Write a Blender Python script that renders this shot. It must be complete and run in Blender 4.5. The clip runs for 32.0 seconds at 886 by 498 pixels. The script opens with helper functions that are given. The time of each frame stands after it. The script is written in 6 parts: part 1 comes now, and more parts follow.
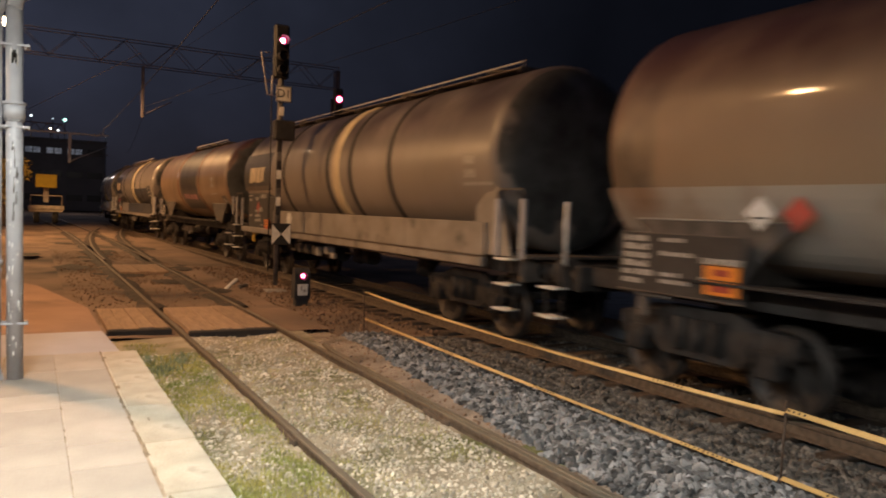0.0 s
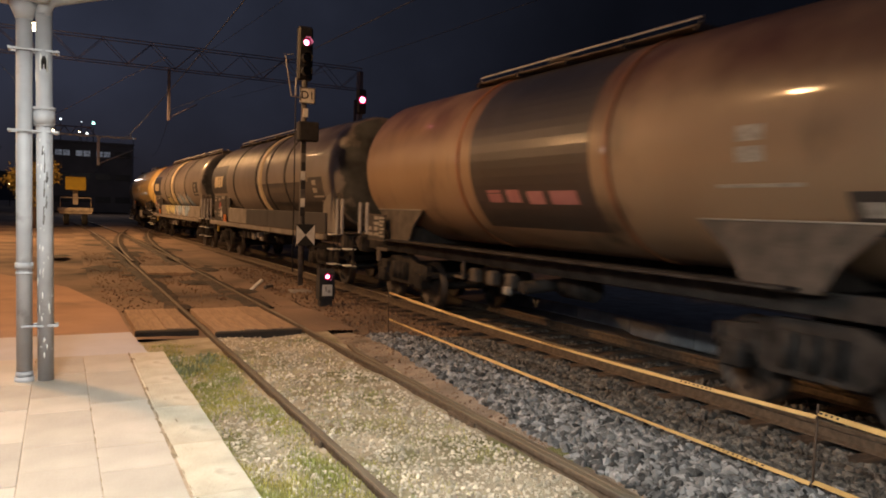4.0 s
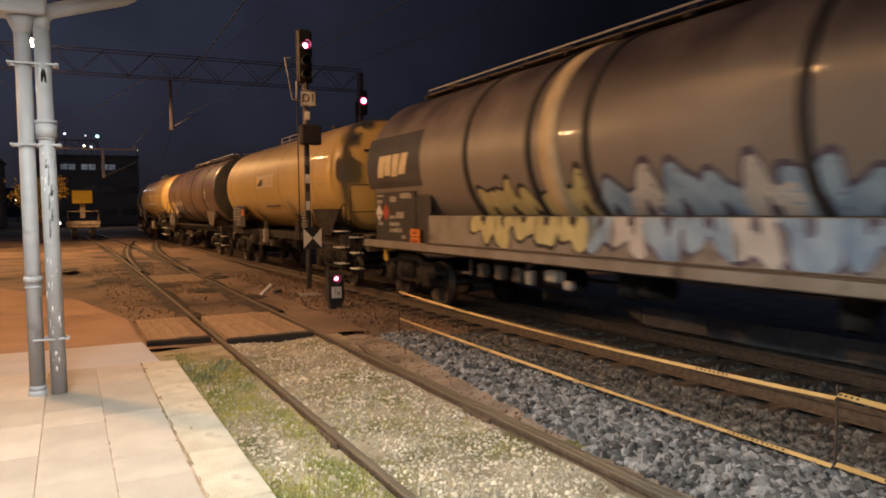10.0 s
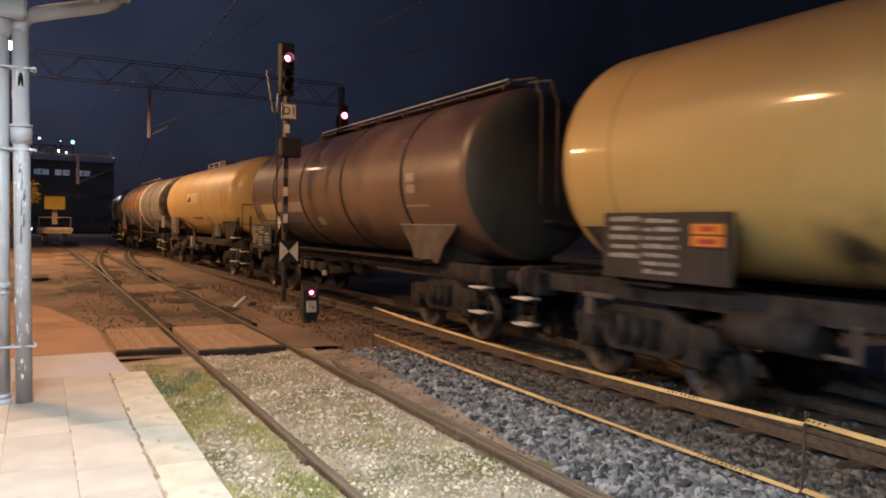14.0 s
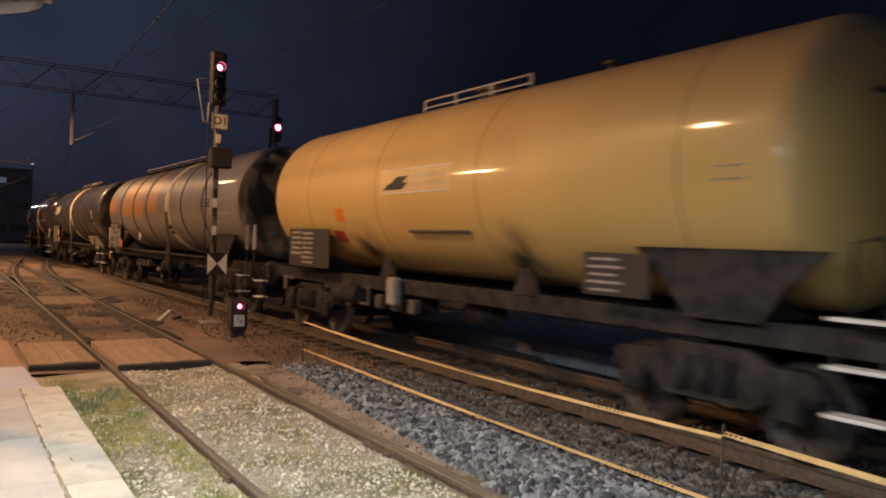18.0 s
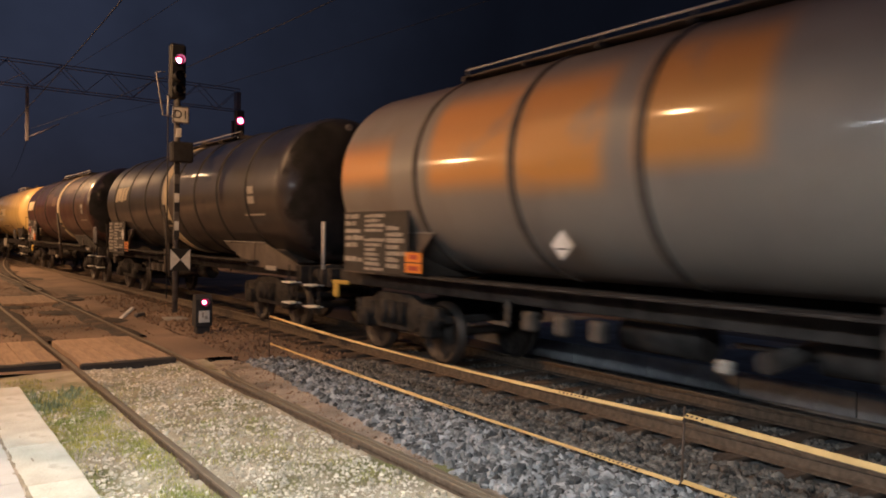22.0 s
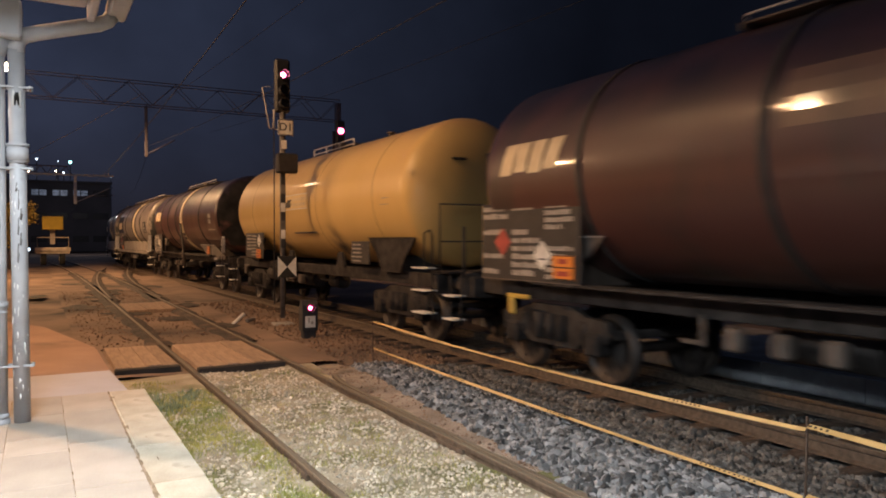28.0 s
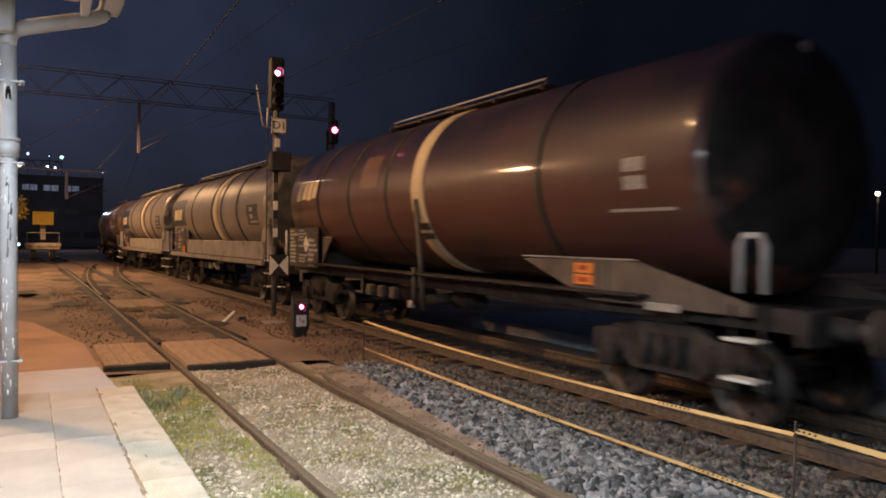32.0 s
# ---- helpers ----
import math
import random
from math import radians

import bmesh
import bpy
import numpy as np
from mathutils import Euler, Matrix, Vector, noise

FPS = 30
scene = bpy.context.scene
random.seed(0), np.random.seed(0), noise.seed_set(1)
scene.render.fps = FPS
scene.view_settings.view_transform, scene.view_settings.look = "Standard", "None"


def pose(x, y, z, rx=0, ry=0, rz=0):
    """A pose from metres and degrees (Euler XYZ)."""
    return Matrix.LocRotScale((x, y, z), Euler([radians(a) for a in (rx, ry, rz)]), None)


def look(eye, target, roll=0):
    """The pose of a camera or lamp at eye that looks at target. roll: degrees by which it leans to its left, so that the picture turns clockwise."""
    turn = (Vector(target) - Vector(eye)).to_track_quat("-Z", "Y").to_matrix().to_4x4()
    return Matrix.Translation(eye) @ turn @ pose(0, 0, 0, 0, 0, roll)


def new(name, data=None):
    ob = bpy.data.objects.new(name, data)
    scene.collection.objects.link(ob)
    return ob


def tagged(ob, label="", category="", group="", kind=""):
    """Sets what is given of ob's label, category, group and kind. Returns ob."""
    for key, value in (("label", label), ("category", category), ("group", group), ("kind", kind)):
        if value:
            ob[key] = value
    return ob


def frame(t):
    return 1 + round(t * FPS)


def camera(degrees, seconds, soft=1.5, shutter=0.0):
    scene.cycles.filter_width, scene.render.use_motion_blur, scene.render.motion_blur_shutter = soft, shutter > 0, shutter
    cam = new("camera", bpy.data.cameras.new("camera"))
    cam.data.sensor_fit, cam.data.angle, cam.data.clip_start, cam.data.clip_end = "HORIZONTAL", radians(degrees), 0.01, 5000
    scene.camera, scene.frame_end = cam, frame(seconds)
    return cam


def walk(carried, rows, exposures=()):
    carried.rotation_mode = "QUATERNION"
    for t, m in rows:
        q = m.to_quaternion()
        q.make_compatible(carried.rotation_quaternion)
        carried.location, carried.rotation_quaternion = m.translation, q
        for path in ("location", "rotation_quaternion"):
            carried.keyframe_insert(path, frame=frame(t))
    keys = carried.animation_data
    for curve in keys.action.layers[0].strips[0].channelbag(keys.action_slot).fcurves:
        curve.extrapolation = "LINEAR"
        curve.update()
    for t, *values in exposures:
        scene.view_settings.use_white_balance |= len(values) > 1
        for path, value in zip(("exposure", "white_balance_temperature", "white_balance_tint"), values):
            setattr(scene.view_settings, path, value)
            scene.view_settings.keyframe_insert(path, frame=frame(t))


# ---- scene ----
cam = camera(62.0, 32.0, soft=1.8, shutter=0.75)
ROWS = [  # seconds, eye, yaw, pitch, roll
    (0.0, -0.021, -0.048, 1.852, -29.18, -2.85, -2.12),
    (0.5, -0.036, -0.033, 1.851, -27.81, -3.34, -2.40),
    (1.0, -0.042, -0.025, 1.845, -27.44, -3.78, -2.84),
    (1.5, -0.043, -0.023, 1.849, -27.15, -3.97, -2.78),
    (2.0, -0.042, -0.029, 1.848, -26.89, -3.97, -2.64),
    (2.5, -0.034, -0.043, 1.856, -27.08, -3.58, -2.55),
    (3.0, -0.034, -0.042, 1.862, -27.19, -3.10, -2.25),
    (3.5, -0.029, -0.037, 1.867, -27.28, -2.98, -1.99),
    (5.5, 0.005, -0.006, 1.859, -27.49, -2.96, -1.02),
    (6.0, 0.002, -0.005, 1.855, -27.41, -2.98, -0.75),
    (6.5, -0.002, -0.000, 1.855, -27.18, -2.97, -0.40),
    (7.0, -0.005, 0.001, 1.857, -26.82, -2.81, -0.12),
    (7.5, -0.002, 0.013, 1.853, -26.85, -2.98, 0.05),
    (8.0, -0.002, 0.008, 1.850, -26.71, -3.00, 0.29),
    (8.5, 0.001, 0.011, 1.852, -26.66, -3.08, 0.54),
    (9.0, 0.000, 0.000, 1.850, -26.60, -2.95, 0.66),
    (9.5, -0.001, 0.008, 1.851, -26.77, -3.06, 0.71),
    (10.0, -0.005, 0.007, 1.851, -26.92, -3.13, 0.74),
    (10.5, -0.001, 0.012, 1.848, -27.05, -3.16, 0.73),
    (11.0, -0.003, 0.014, 1.846, -27.15, -3.16, 0.67),
    (11.5, 0.002, 0.014, 1.847, -27.27, -3.02, 0.66),
    (12.0, 0.001, 0.018, 1.843, -27.42, -2.92, 0.40),
    (12.5, -0.003, 0.013, 1.846, -27.68, -2.76, 0.01),
    (13.0, -0.008, 0.009, 1.848, -27.91, -2.58, -0.36),
    (13.5, -0.010, 0.010, 1.853, -28.15, -2.21, -0.66),
    (14.0, -0.010, 0.003, 1.852, -28.66, -1.80, -0.95),
    (14.5, -0.006, 0.003, 1.853, -29.93, -1.10, -1.53),
    (16.5, 0.018, -0.084, 1.840, -33.45, -0.41, -2.26),
    (17.0, 0.027, -0.077, 1.838, -33.50, -0.51, -2.26),
    (17.5, 0.005, -0.029, 1.845, -33.59, -0.34, -2.11),
    (18.0, 0.007, -0.002, 1.840, -33.80, -0.44, -1.92),
    (18.5, 0.015, -0.002, 1.833, -34.20, -0.76, -1.93),
    (19.0, 0.014, 0.009, 1.830, -34.34, -0.86, -1.96),
    (19.5, 0.007, 0.005, 1.829, -34.58, -1.05, -1.73),
    (20.0, 0.014, -0.008, 1.828, -34.96, -1.37, -1.55),
    (20.5, 0.016, -0.020, 1.834, -35.43, -1.36, -1.35),
    (21.0, 0.020, -0.027, 1.837, -35.86, -1.34, -1.18),
    (21.5, 0.018, -0.021, 1.836, -35.99, -1.17, -0.97),
    (22.0, 0.015, -0.033, 1.832, -36.35, -1.02, -0.94),
    (22.5, 0.010, -0.015, 1.832, -36.82, -1.08, -1.02),
    (23.0, 0.010, -0.019, 1.825, -36.63, -1.06, -0.93),
    (23.5, 0.019, -0.013, 1.830, -36.35, -1.13, -0.80),
    (24.0, 0.019, -0.005, 1.825, -35.48, -1.16, -0.75),
    (24.5, 0.022, 0.000, 1.832, -34.03, -1.15, -0.63),
    (25.0, 0.014, 0.003, 1.833, -32.55, -1.08, -0.64),
    (25.5, -0.005, 0.005, 1.833, -30.68, -1.00, -0.60),
    (26.0, -0.009, 0.006, 1.834, -28.76, -0.96, -0.56),
    (26.5, -0.017, -0.006, 1.829, -28.50, -0.80, -0.50),
    (28.5, 0.001, 0.008, 1.838, -28.85, -0.73, 0.15),
    (29.0, 0.002, 0.016, 1.833, -28.87, -0.67, 0.06),
    (29.5, -0.004, 0.006, 1.831, -28.76, -0.65, -0.12),
    (30.0, -0.008, 0.008, 1.834, -28.82, -0.69, -0.30),
    (30.5, -0.012, 0.003, 1.834, -29.18, -0.64, -0.45),
    (31.0, -0.011, 0.003, 1.833, -28.96, -0.64, -0.61),
    (31.5, -0.009, 0.003, 1.832, -29.15, -0.65, -0.71),
    (32.0, -0.001, 0.004, 1.835, -29.38, -0.68, -0.74),
]
walk(cam, [(t, pose(x, y, z, 90 + pitch, roll, yaw)) for t, x, y, z, yaw, pitch, roll in ROWS],
     ((0.0, 0.0, 6500, 10), (12.0, 0.0, 6450, 10), (13.2, 0.1, 5950, 10), (14.5, 0.2, 5700, 10), (17.0, 0.05, 5850, 10), (20.0, 0.16, 5800, 10), (23.0, 0.2, 5900, 10), (26.0, 0.16, 5950, 10), (30.0, 0.2, 5650, 10), (32.0, 0.16, 5700, 10)))

# ---- world and lamps ----
world = bpy.data.worlds.new("night_sky")
scene.world = world
world.use_nodes = True
wn, wl = world.node_tree.nodes, world.node_tree.links
wbg = wn["Background"]
wco = wn.new("ShaderNodeTexCoord")
wse = wn.new("ShaderNodeSeparateXYZ")
wra = wn.new("ShaderNodeValToRGB")
wra.color_ramp.elements[0].position, wra.color_ramp.elements[0].color = 0.03, (0.0038, 0.0035, 0.0048, 1)
wra.color_ramp.elements[1].position, wra.color_ramp.elements[1].color = 0.55, (0.0052, 0.0066, 0.0112, 1)
wmid = wra.color_ramp.elements.new(0.14)
wmid.color = (0.0060, 0.0066, 0.0105, 1)
wl.new(wco.outputs["Generated"], wse.inputs[0])
wl.new(wse.outputs["Z"], wra.inputs[0])
wno, wmr = wn.new("ShaderNodeTexNoise"), wn.new("ShaderNodeMapRange")
wno.inputs["Scale"].default_value, wno.inputs["Detail"].default_value = 7.0, 8
wmr.inputs["To Min"].default_value, wmr.inputs["To Max"].default_value = 0.5, 1.5
wl.new(wco.outputs["Generated"], wno.inputs["Vector"])
wl.new(wno.outputs["Fac"], wmr.inputs["Value"])
wgl, wmu = wn.new("ShaderNodeMapRange"), wn.new("ShaderNodeMath")
wgl.inputs["From Min"].default_value, wgl.inputs["From Max"].default_value = 0.62, -0.9
wgl.inputs["To Min"].default_value, wgl.inputs["To Max"].default_value = 0.55, 9.8
wmu.operation = "MULTIPLY"
wl.new(wse.outputs["X"], wgl.inputs["Value"])
wl.new(wmr.outputs[0], wmu.inputs[0])
wl.new(wgl.outputs[0], wmu.inputs[1])
wl.new(wmu.outputs[0], wbg.inputs["Strength"])
wl.new(wra.outputs[0], wbg.inputs["Color"])


def lamp(name, kind, at, watts, colour, size=0.2, aim=None):
    data = bpy.data.lights.new(name, kind)
    data.energy, data.color = watts, colour
    if kind == "AREA":
        data.shape, data.size, data.size_y = "RECTANGLE", size[0], size[1]
    else:
        data.shadow_soft_size = size
    ob = new(name, data)
    ob.matrix_basis = look(at, aim) if aim else pose(*at)
    return ob


SODIUM, LED = (1.0, 0.53, 0.21), (0.97, 1.0, 0.95)


def spot(name, at, watts, colour, degrees, aim, size=0.2, blend=0.25):
    ob = lamp(name, "SPOT", at, watts, colour, size, aim)
    ob.data.spot_size, ob.data.spot_blend = radians(degrees), blend
    return ob


spot("yard_lamp_light", (-1.25, 42.0, 10.05), 7800, SODIUM, 150, (-0.6, 42.0, 0), 0.22, 0.3)
spot("platform_lamp_light", (-3.7, 12.1, 9.7), 4750, SODIUM, 158, (-1.2, 15.3, 0), 0.22, 0.7)
spot("station_road_lamp_light", (-16.0, 36.0, 8.85), 8500, SODIUM, 165, (-14, 35.0, 0), 0.2, 0.3)
spot("canopy_downlight", (0.15, 4.6, 3.60), 70, LED, 124, (0.45, 4.6, 0.0), 0.12, 0.10)
# Fixtureless lamp added to lift the dark wall of the far building.
lamp("town_lamp_light", "POINT", (4.0, 108.0, 8.0), 500, (1.0, 0.86, 0.78), 0.4)
lamp("canopy_strip_light", "AREA", (-0.45, 0.9, 3.70), 560, (0.97, 1.0, 0.96), (9.0, 0.38), (0.9, 0.9, 0.4))
# Fill lamp, added to brighten the pipes and the canopy's underside.
lamp("canopy_panel_light", "AREA", (-2.4, 4.6, 3.66), 55, LED, (1.2, 0.5), (-1.6, 4.6, 0.5))

# ---- materials ----


def mat(name, colour, rough=0.6, metal=0.0, colour2=None, scale=3.0, bump=0.1, bscale=40.0, stretch=(1, 1, 1), spread=0.35,
        coat=0.0, vary=0.0, glow=0.0, stain=None, stain_scale=0.8, stain_edge=(0.5, 0.7), coords="Object"):
    m = bpy.data.materials.new(name)
    m.use_nodes = True
    n, k = m.node_tree.nodes, m.node_tree.links
    b = n["Principled BSDF"]
    tc, mp = n.new("ShaderNodeTexCoord"), n.new("ShaderNodeMapping")
    mp.inputs["Scale"].default_value = stretch
    k.new(tc.outputs[coords], mp.inputs[0])
    n1, n2 = n.new("ShaderNodeTexNoise"), n.new("ShaderNodeTexNoise")
    n1.inputs["Scale"].default_value, n1.inputs["Detail"].default_value = scale, 6
    n2.inputs["Scale"].default_value, n2.inputs["Detail"].default_value = bscale, 4
    k.new(mp.outputs[0], n1.inputs["Vector"])
    k.new(mp.outputs[0], n2.inputs["Vector"])
    r = n.new("ShaderNodeValToRGB")
    c2 = colour2 or tuple(c * 0.6 for c in colour)
    r.color_ramp.elements[0].position, r.color_ramp.elements[0].color = 0.5 - spread / 2, (*c2, 1)
    r.color_ramp.elements[1].position, r.color_ramp.elements[1].color = 0.5 + spread / 2, (*colour, 1)
    k.new(n1.outputs["Fac"], r.inputs[0])
    last = r.outputs[0]
    if stain:
        n3, r3, mx = n.new("ShaderNodeTexNoise"), n.new("ShaderNodeValToRGB"), n.new("ShaderNodeMix")
        mx.data_type = "RGBA"
        n3.inputs["Scale"].default_value, n3.inputs["Detail"].default_value = stain_scale, 5
        k.new(mp.outputs[0], n3.inputs["Vector"])
        r3.color_ramp.elements[0].position, r3.color_ramp.elements[1].position = stain_edge
        k.new(n3.outputs["Fac"], r3.inputs[0])
        k.new(r3.outputs[0], mx.inputs["Factor"])
        k.new(last, mx.inputs["A"])
        mx.inputs["B"].default_value = (*stain, 1)
        last = mx.outputs["Result"]
    if vary:
        oi, hs = n.new("ShaderNodeObjectInfo"), n.new("ShaderNodeHueSaturation")
        mr = n.new("ShaderNodeMapRange")
        mr.inputs["To Min"].default_value, mr.inputs["To Max"].default_value = 1 - vary, 1 + vary
        k.new(oi.outputs["Random"], mr.inputs["Value"])
        k.new(mr.outputs[0], hs.inputs["Value"])
        k.new(last, hs.inputs["Color"])
        last = hs.outputs[0]
    k.new(last, b.inputs["Base Color"])
    ro = n.new("ShaderNodeMapRange")
    ro.inputs["To Min"].default_value, ro.inputs["To Max"].default_value = max(rough - 0.1, 0.05), min(rough + 0.12, 1)
    k.new(n2.outputs["Fac"], ro.inputs["Value"])
    k.new(ro.outputs[0], b.inputs["Roughness"])
    b.inputs["Metallic"].default_value = metal
    b.inputs["Coat Weight"].default_value = coat
    if bump:
        bp = n.new("ShaderNodeBump")
        bp.inputs["Strength"].default_value, bp.inputs["Distance"].default_value = bump, 0.02
        k.new(n2.outputs["Fac"], bp.inputs["Height"])
        k.new(bp.outputs[0], b.inputs["Normal"])
    if glow:
        b.inputs["Emission Color"].default_value = (*colour, 1)
        b.inputs["Emission Strength"].default_value = glow
    return m


def island(m, amount):
    """Each loose piece of a joined mesh a little lighter or darker."""
    n, k = m.node_tree.nodes, m.node_tree.links
    b = n["Principled BSDF"]
    src = b.inputs["Base Color"].links[0].from_socket
    ge, mr, hs = n.new("ShaderNodeNewGeometry"), n.new("ShaderNodeMapRange"), n.new("ShaderNodeHueSaturation")
    mr.inputs["To Min"].default_value, mr.inputs["To Max"].default_value = 1 - amount, 1 + amount
    k.new(ge.outputs["Random Per Island"], mr.inputs["Value"])
    k.new(mr.outputs[0], hs.inputs["Value"])
    k.new(src, hs.inputs["Color"])
    k.new(hs.outputs[0], b.inputs["Base Color"])
    return m


def tank_paint(name, colour, colour2, rough=0.33, stain=(0.03, 0.025, 0.02), edge=(0.56, 0.78), soot=None, soot_from=(0.3, 1.35), field=None, smears=(), coat=0.5):
    """Wagon paint: streaked, blending to another tone towards the top of the tank, and perhaps faded fields of another
    colour.
    """
    m = mat(name, colour, rough + 0.12, 0.0, colour2, 0.9, 0.02, 2.2, (1.0, 0.7, 0.35), 0.5, stain=stain, stain_scale=1.3, stain_edge=edge)
    n, k = m.node_tree.nodes, m.node_tree.links
    b = n["Principled BSDF"]
    tc, se = n.new("ShaderNodeTexCoord"), n.new("ShaderNodeSeparateXYZ")
    k.new(tc.outputs["Object"], se.inputs[0])

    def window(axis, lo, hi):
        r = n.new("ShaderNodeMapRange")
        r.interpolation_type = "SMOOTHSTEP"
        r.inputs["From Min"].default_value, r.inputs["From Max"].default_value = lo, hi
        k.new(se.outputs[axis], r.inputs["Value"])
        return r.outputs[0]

    def times(x, y):
        mu = n.new("ShaderNodeMath")
        mu.operation = "MULTIPLY"
        k.new(x, mu.inputs[0])
        k.new(y, mu.inputs[1])
        return mu.outputs[0]

    def blend(fac, col):
        src = b.inputs["Base Color"].links[0].from_socket
        mx = n.new("ShaderNodeMix")
        mx.data_type = "RGBA"
        k.new(fac, mx.inputs["Factor"])
        k.new(src, mx.inputs["A"])
        mx.inputs["B"].default_value = (*col, 1)
        k.new(mx.outputs["Result"], b.inputs["Base Color"])

    def blotch(scale, lo, hi):
        no, r = n.new("ShaderNodeTexNoise"), n.new("ShaderNodeMapRange")
        no.inputs["Scale"].default_value, no.inputs["Detail"].default_value = scale, 3
        k.new(tc.outputs["Object"], no.inputs["Vector"])
        r.inputs["From Min"].default_value, r.inputs["From Max"].default_value = lo, hi
        k.new(no.outputs["Fac"], r.inputs["Value"])
        return r.outputs[0]

    b.inputs["Coat Weight"].default_value = coat
    b.inputs["Coat Roughness"].default_value = 0.085
    b.inputs["Coat IOR"].default_value = 1.5
    for y in smears:
        blend(times(times(window("Z", 2.35, 1.65), blotch(2.6, 0.32, 0.62)), times(window("Y", y - 0.75, y + 0.05), window("Y", y + 0.55, y - 0.05))), (0.035, 0.03, 0.025))
    if field:
        col, fields = field
        for y0, y1, z0, z1 in fields:
            blend(times(times(window("Z", z0, z0 + 0.36), window("Z", z1, z1 - 0.5)), times(times(window("Y", y0, y0 + 0.34), window("Y", y1, y1 - 0.34)), blotch(1.1, 0.20, 0.40))), col)
    # Blends in soot with height above the tank's axis.
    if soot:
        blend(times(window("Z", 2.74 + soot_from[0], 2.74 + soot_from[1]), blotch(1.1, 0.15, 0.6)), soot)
    return m


M_DIRT = mat("packed_dirt", (0.285, 0.195, 0.135), 0.95, 0, (0.135, 0.09, 0.064), 0.7, 0.9, 18, stain=(0.035, 0.026, 0.02), stain_scale=0.35, stain_edge=(0.5, 0.68))
M_SANDY = mat("sandy_gravel_bed", (0.48, 0.415, 0.305), 0.95, 0, (0.25, 0.208, 0.14), 2.2, 1.0, 70, stain=(0.12, 0.125, 0.035), stain_scale=0.9, stain_edge=(0.5, 0.66))
M_VERGE = mat("pinkish_gravel_verge", (0.33, 0.265, 0.205), 0.95, 0, (0.17, 0.132, 0.10), 3.0, 1.0, 60, stain=(0.10, 0.075, 0.055), stain_scale=1.6, stain_edge=(0.55, 0.7))
M_BALBED = mat("ballast_bed", (0.10, 0.10, 0.10), 0.95, 0, (0.03, 0.03, 0.032), 9, 1.0, 30)
M_BALSTONE = island(mat("ballast_stone", (0.232, 0.224, 0.219), 0.9, 0, (0.067, 0.066, 0.066), 7, 0.5, 60), 0.85)
M_DIRTSTONE = island(mat("brown_stone", (0.22, 0.14, 0.09), 0.92, 0, (0.11, 0.07, 0.045), 7, 0.5, 60), 0.4)
M_DARKSTONE = island(mat("sooty_ballast_stone", (0.16, 0.14, 0.12), 0.92, 0, (0.05, 0.044, 0.038), 7, 0.5, 60), 0.55)
M_PALESTONE = island(mat("pale_limestone_gravel", (0.66, 0.585, 0.465), 0.92, 0, (0.36, 0.308, 0.225), 5, 0.5, 60), 0.35)
M_SLAB = mat("limestone_slab", (0.40, 0.335, 0.272), 0.55, 0, (0.32, 0.265, 0.212), 2.5, 0.15, 60, vary=0.17, stain=(0.40, 0.31, 0.13), stain_scale=0.9, stain_edge=(0.66, 0.86))
M_KERB = mat("worn_kerb_stone", (0.48, 0.41, 0.315), 0.7, 0, (0.34, 0.28, 0.20), 3.5, 0.4, 45, vary=0.07, stain=(0.16, 0.12, 0.07), stain_scale=3.0, stain_edge=(0.62, 0.74))
M_JOINT = mat("slab_joint_mortar", (0.407, 0.313, 0.223), 0.95, 0, (0.233, 0.165, 0.104), 8, 0.4, 60)
M_CONC = mat("platform_concrete", (0.30, 0.28, 0.26), 0.9, 0, (0.19, 0.17, 0.15), 3, 0.4, 40)
M_GRIME = mat("joint_grime", (0.27, 0.20, 0.12), 0.95, 0, (0.14, 0.10, 0.06), 14, 0.5, 60)
M_APRON = mat("smooth_pale_concrete", (0.44, 0.42, 0.45), 0.85, 0, (0.38, 0.345, 0.35), 1.4, 0.25, 80, stain=(0.20, 0.18, 0.17), stain_scale=0.8, stain_edge=(0.62, 0.78))
M_ASPH = mat("platform_asphalt", (0.36, 0.22, 0.15), 0.9, 0, (0.26, 0.16, 0.105), 1.2, 0.4, 90, stain=(0.06, 0.05, 0.045), stain_scale=0.5, stain_edge=(0.6, 0.75))
M_RAIL = mat("rusty_rail_steel", (0.13, 0.092, 0.062), 0.8, 0.0, (0.065, 0.045, 0.03), 14, 0.25, 70)
M_RAILTOP = mat("worn_rail_head", (0.20, 0.165, 0.115), 0.5, 0.2, (0.15, 0.12, 0.085), 10, 0.1, 50, (1, 0.15, 1))
M_SLEEPER = mat("weathered_timber", (0.13, 0.085, 0.055), 0.9, 0, (0.055, 0.038, 0.027), 5, 0.6, 40, (1, 6, 1), vary=0.2)
M_PANEL = mat("crossing_timber", (0.38, 0.26, 0.17), 0.85, 0, (0.27, 0.18, 0.12), 3, 0.4, 40, (6, 1, 1), vary=0.12)
M_GRASS = island(mat("grass_blade", (0.470, 0.380, 0.093), 0.7, 0, (0.200, 0.247, 0.055), 1.6, 0.0), 0.45)
M_PLANT = island(mat("pale_weed_leaf", (0.32, 0.34, 0.20), 0.7, 0, (0.15, 0.19, 0.09), 6, 0.0), 0.3)
M_TAPE = mat("yellow_barrier_tape", (0.571, 0.375, 0.143), 0.5, 0, (0.469, 0.302, 0.109), 6, 0.1, 30)
M_INK = mat("black_print", (0.02, 0.018, 0.015), 0.6, 0, None, 5, 0.0)
M_STAKE = mat("rusted_steel_stake", (0.10, 0.065, 0.045), 0.7, 0.5, None, 20, 0.2, 80)
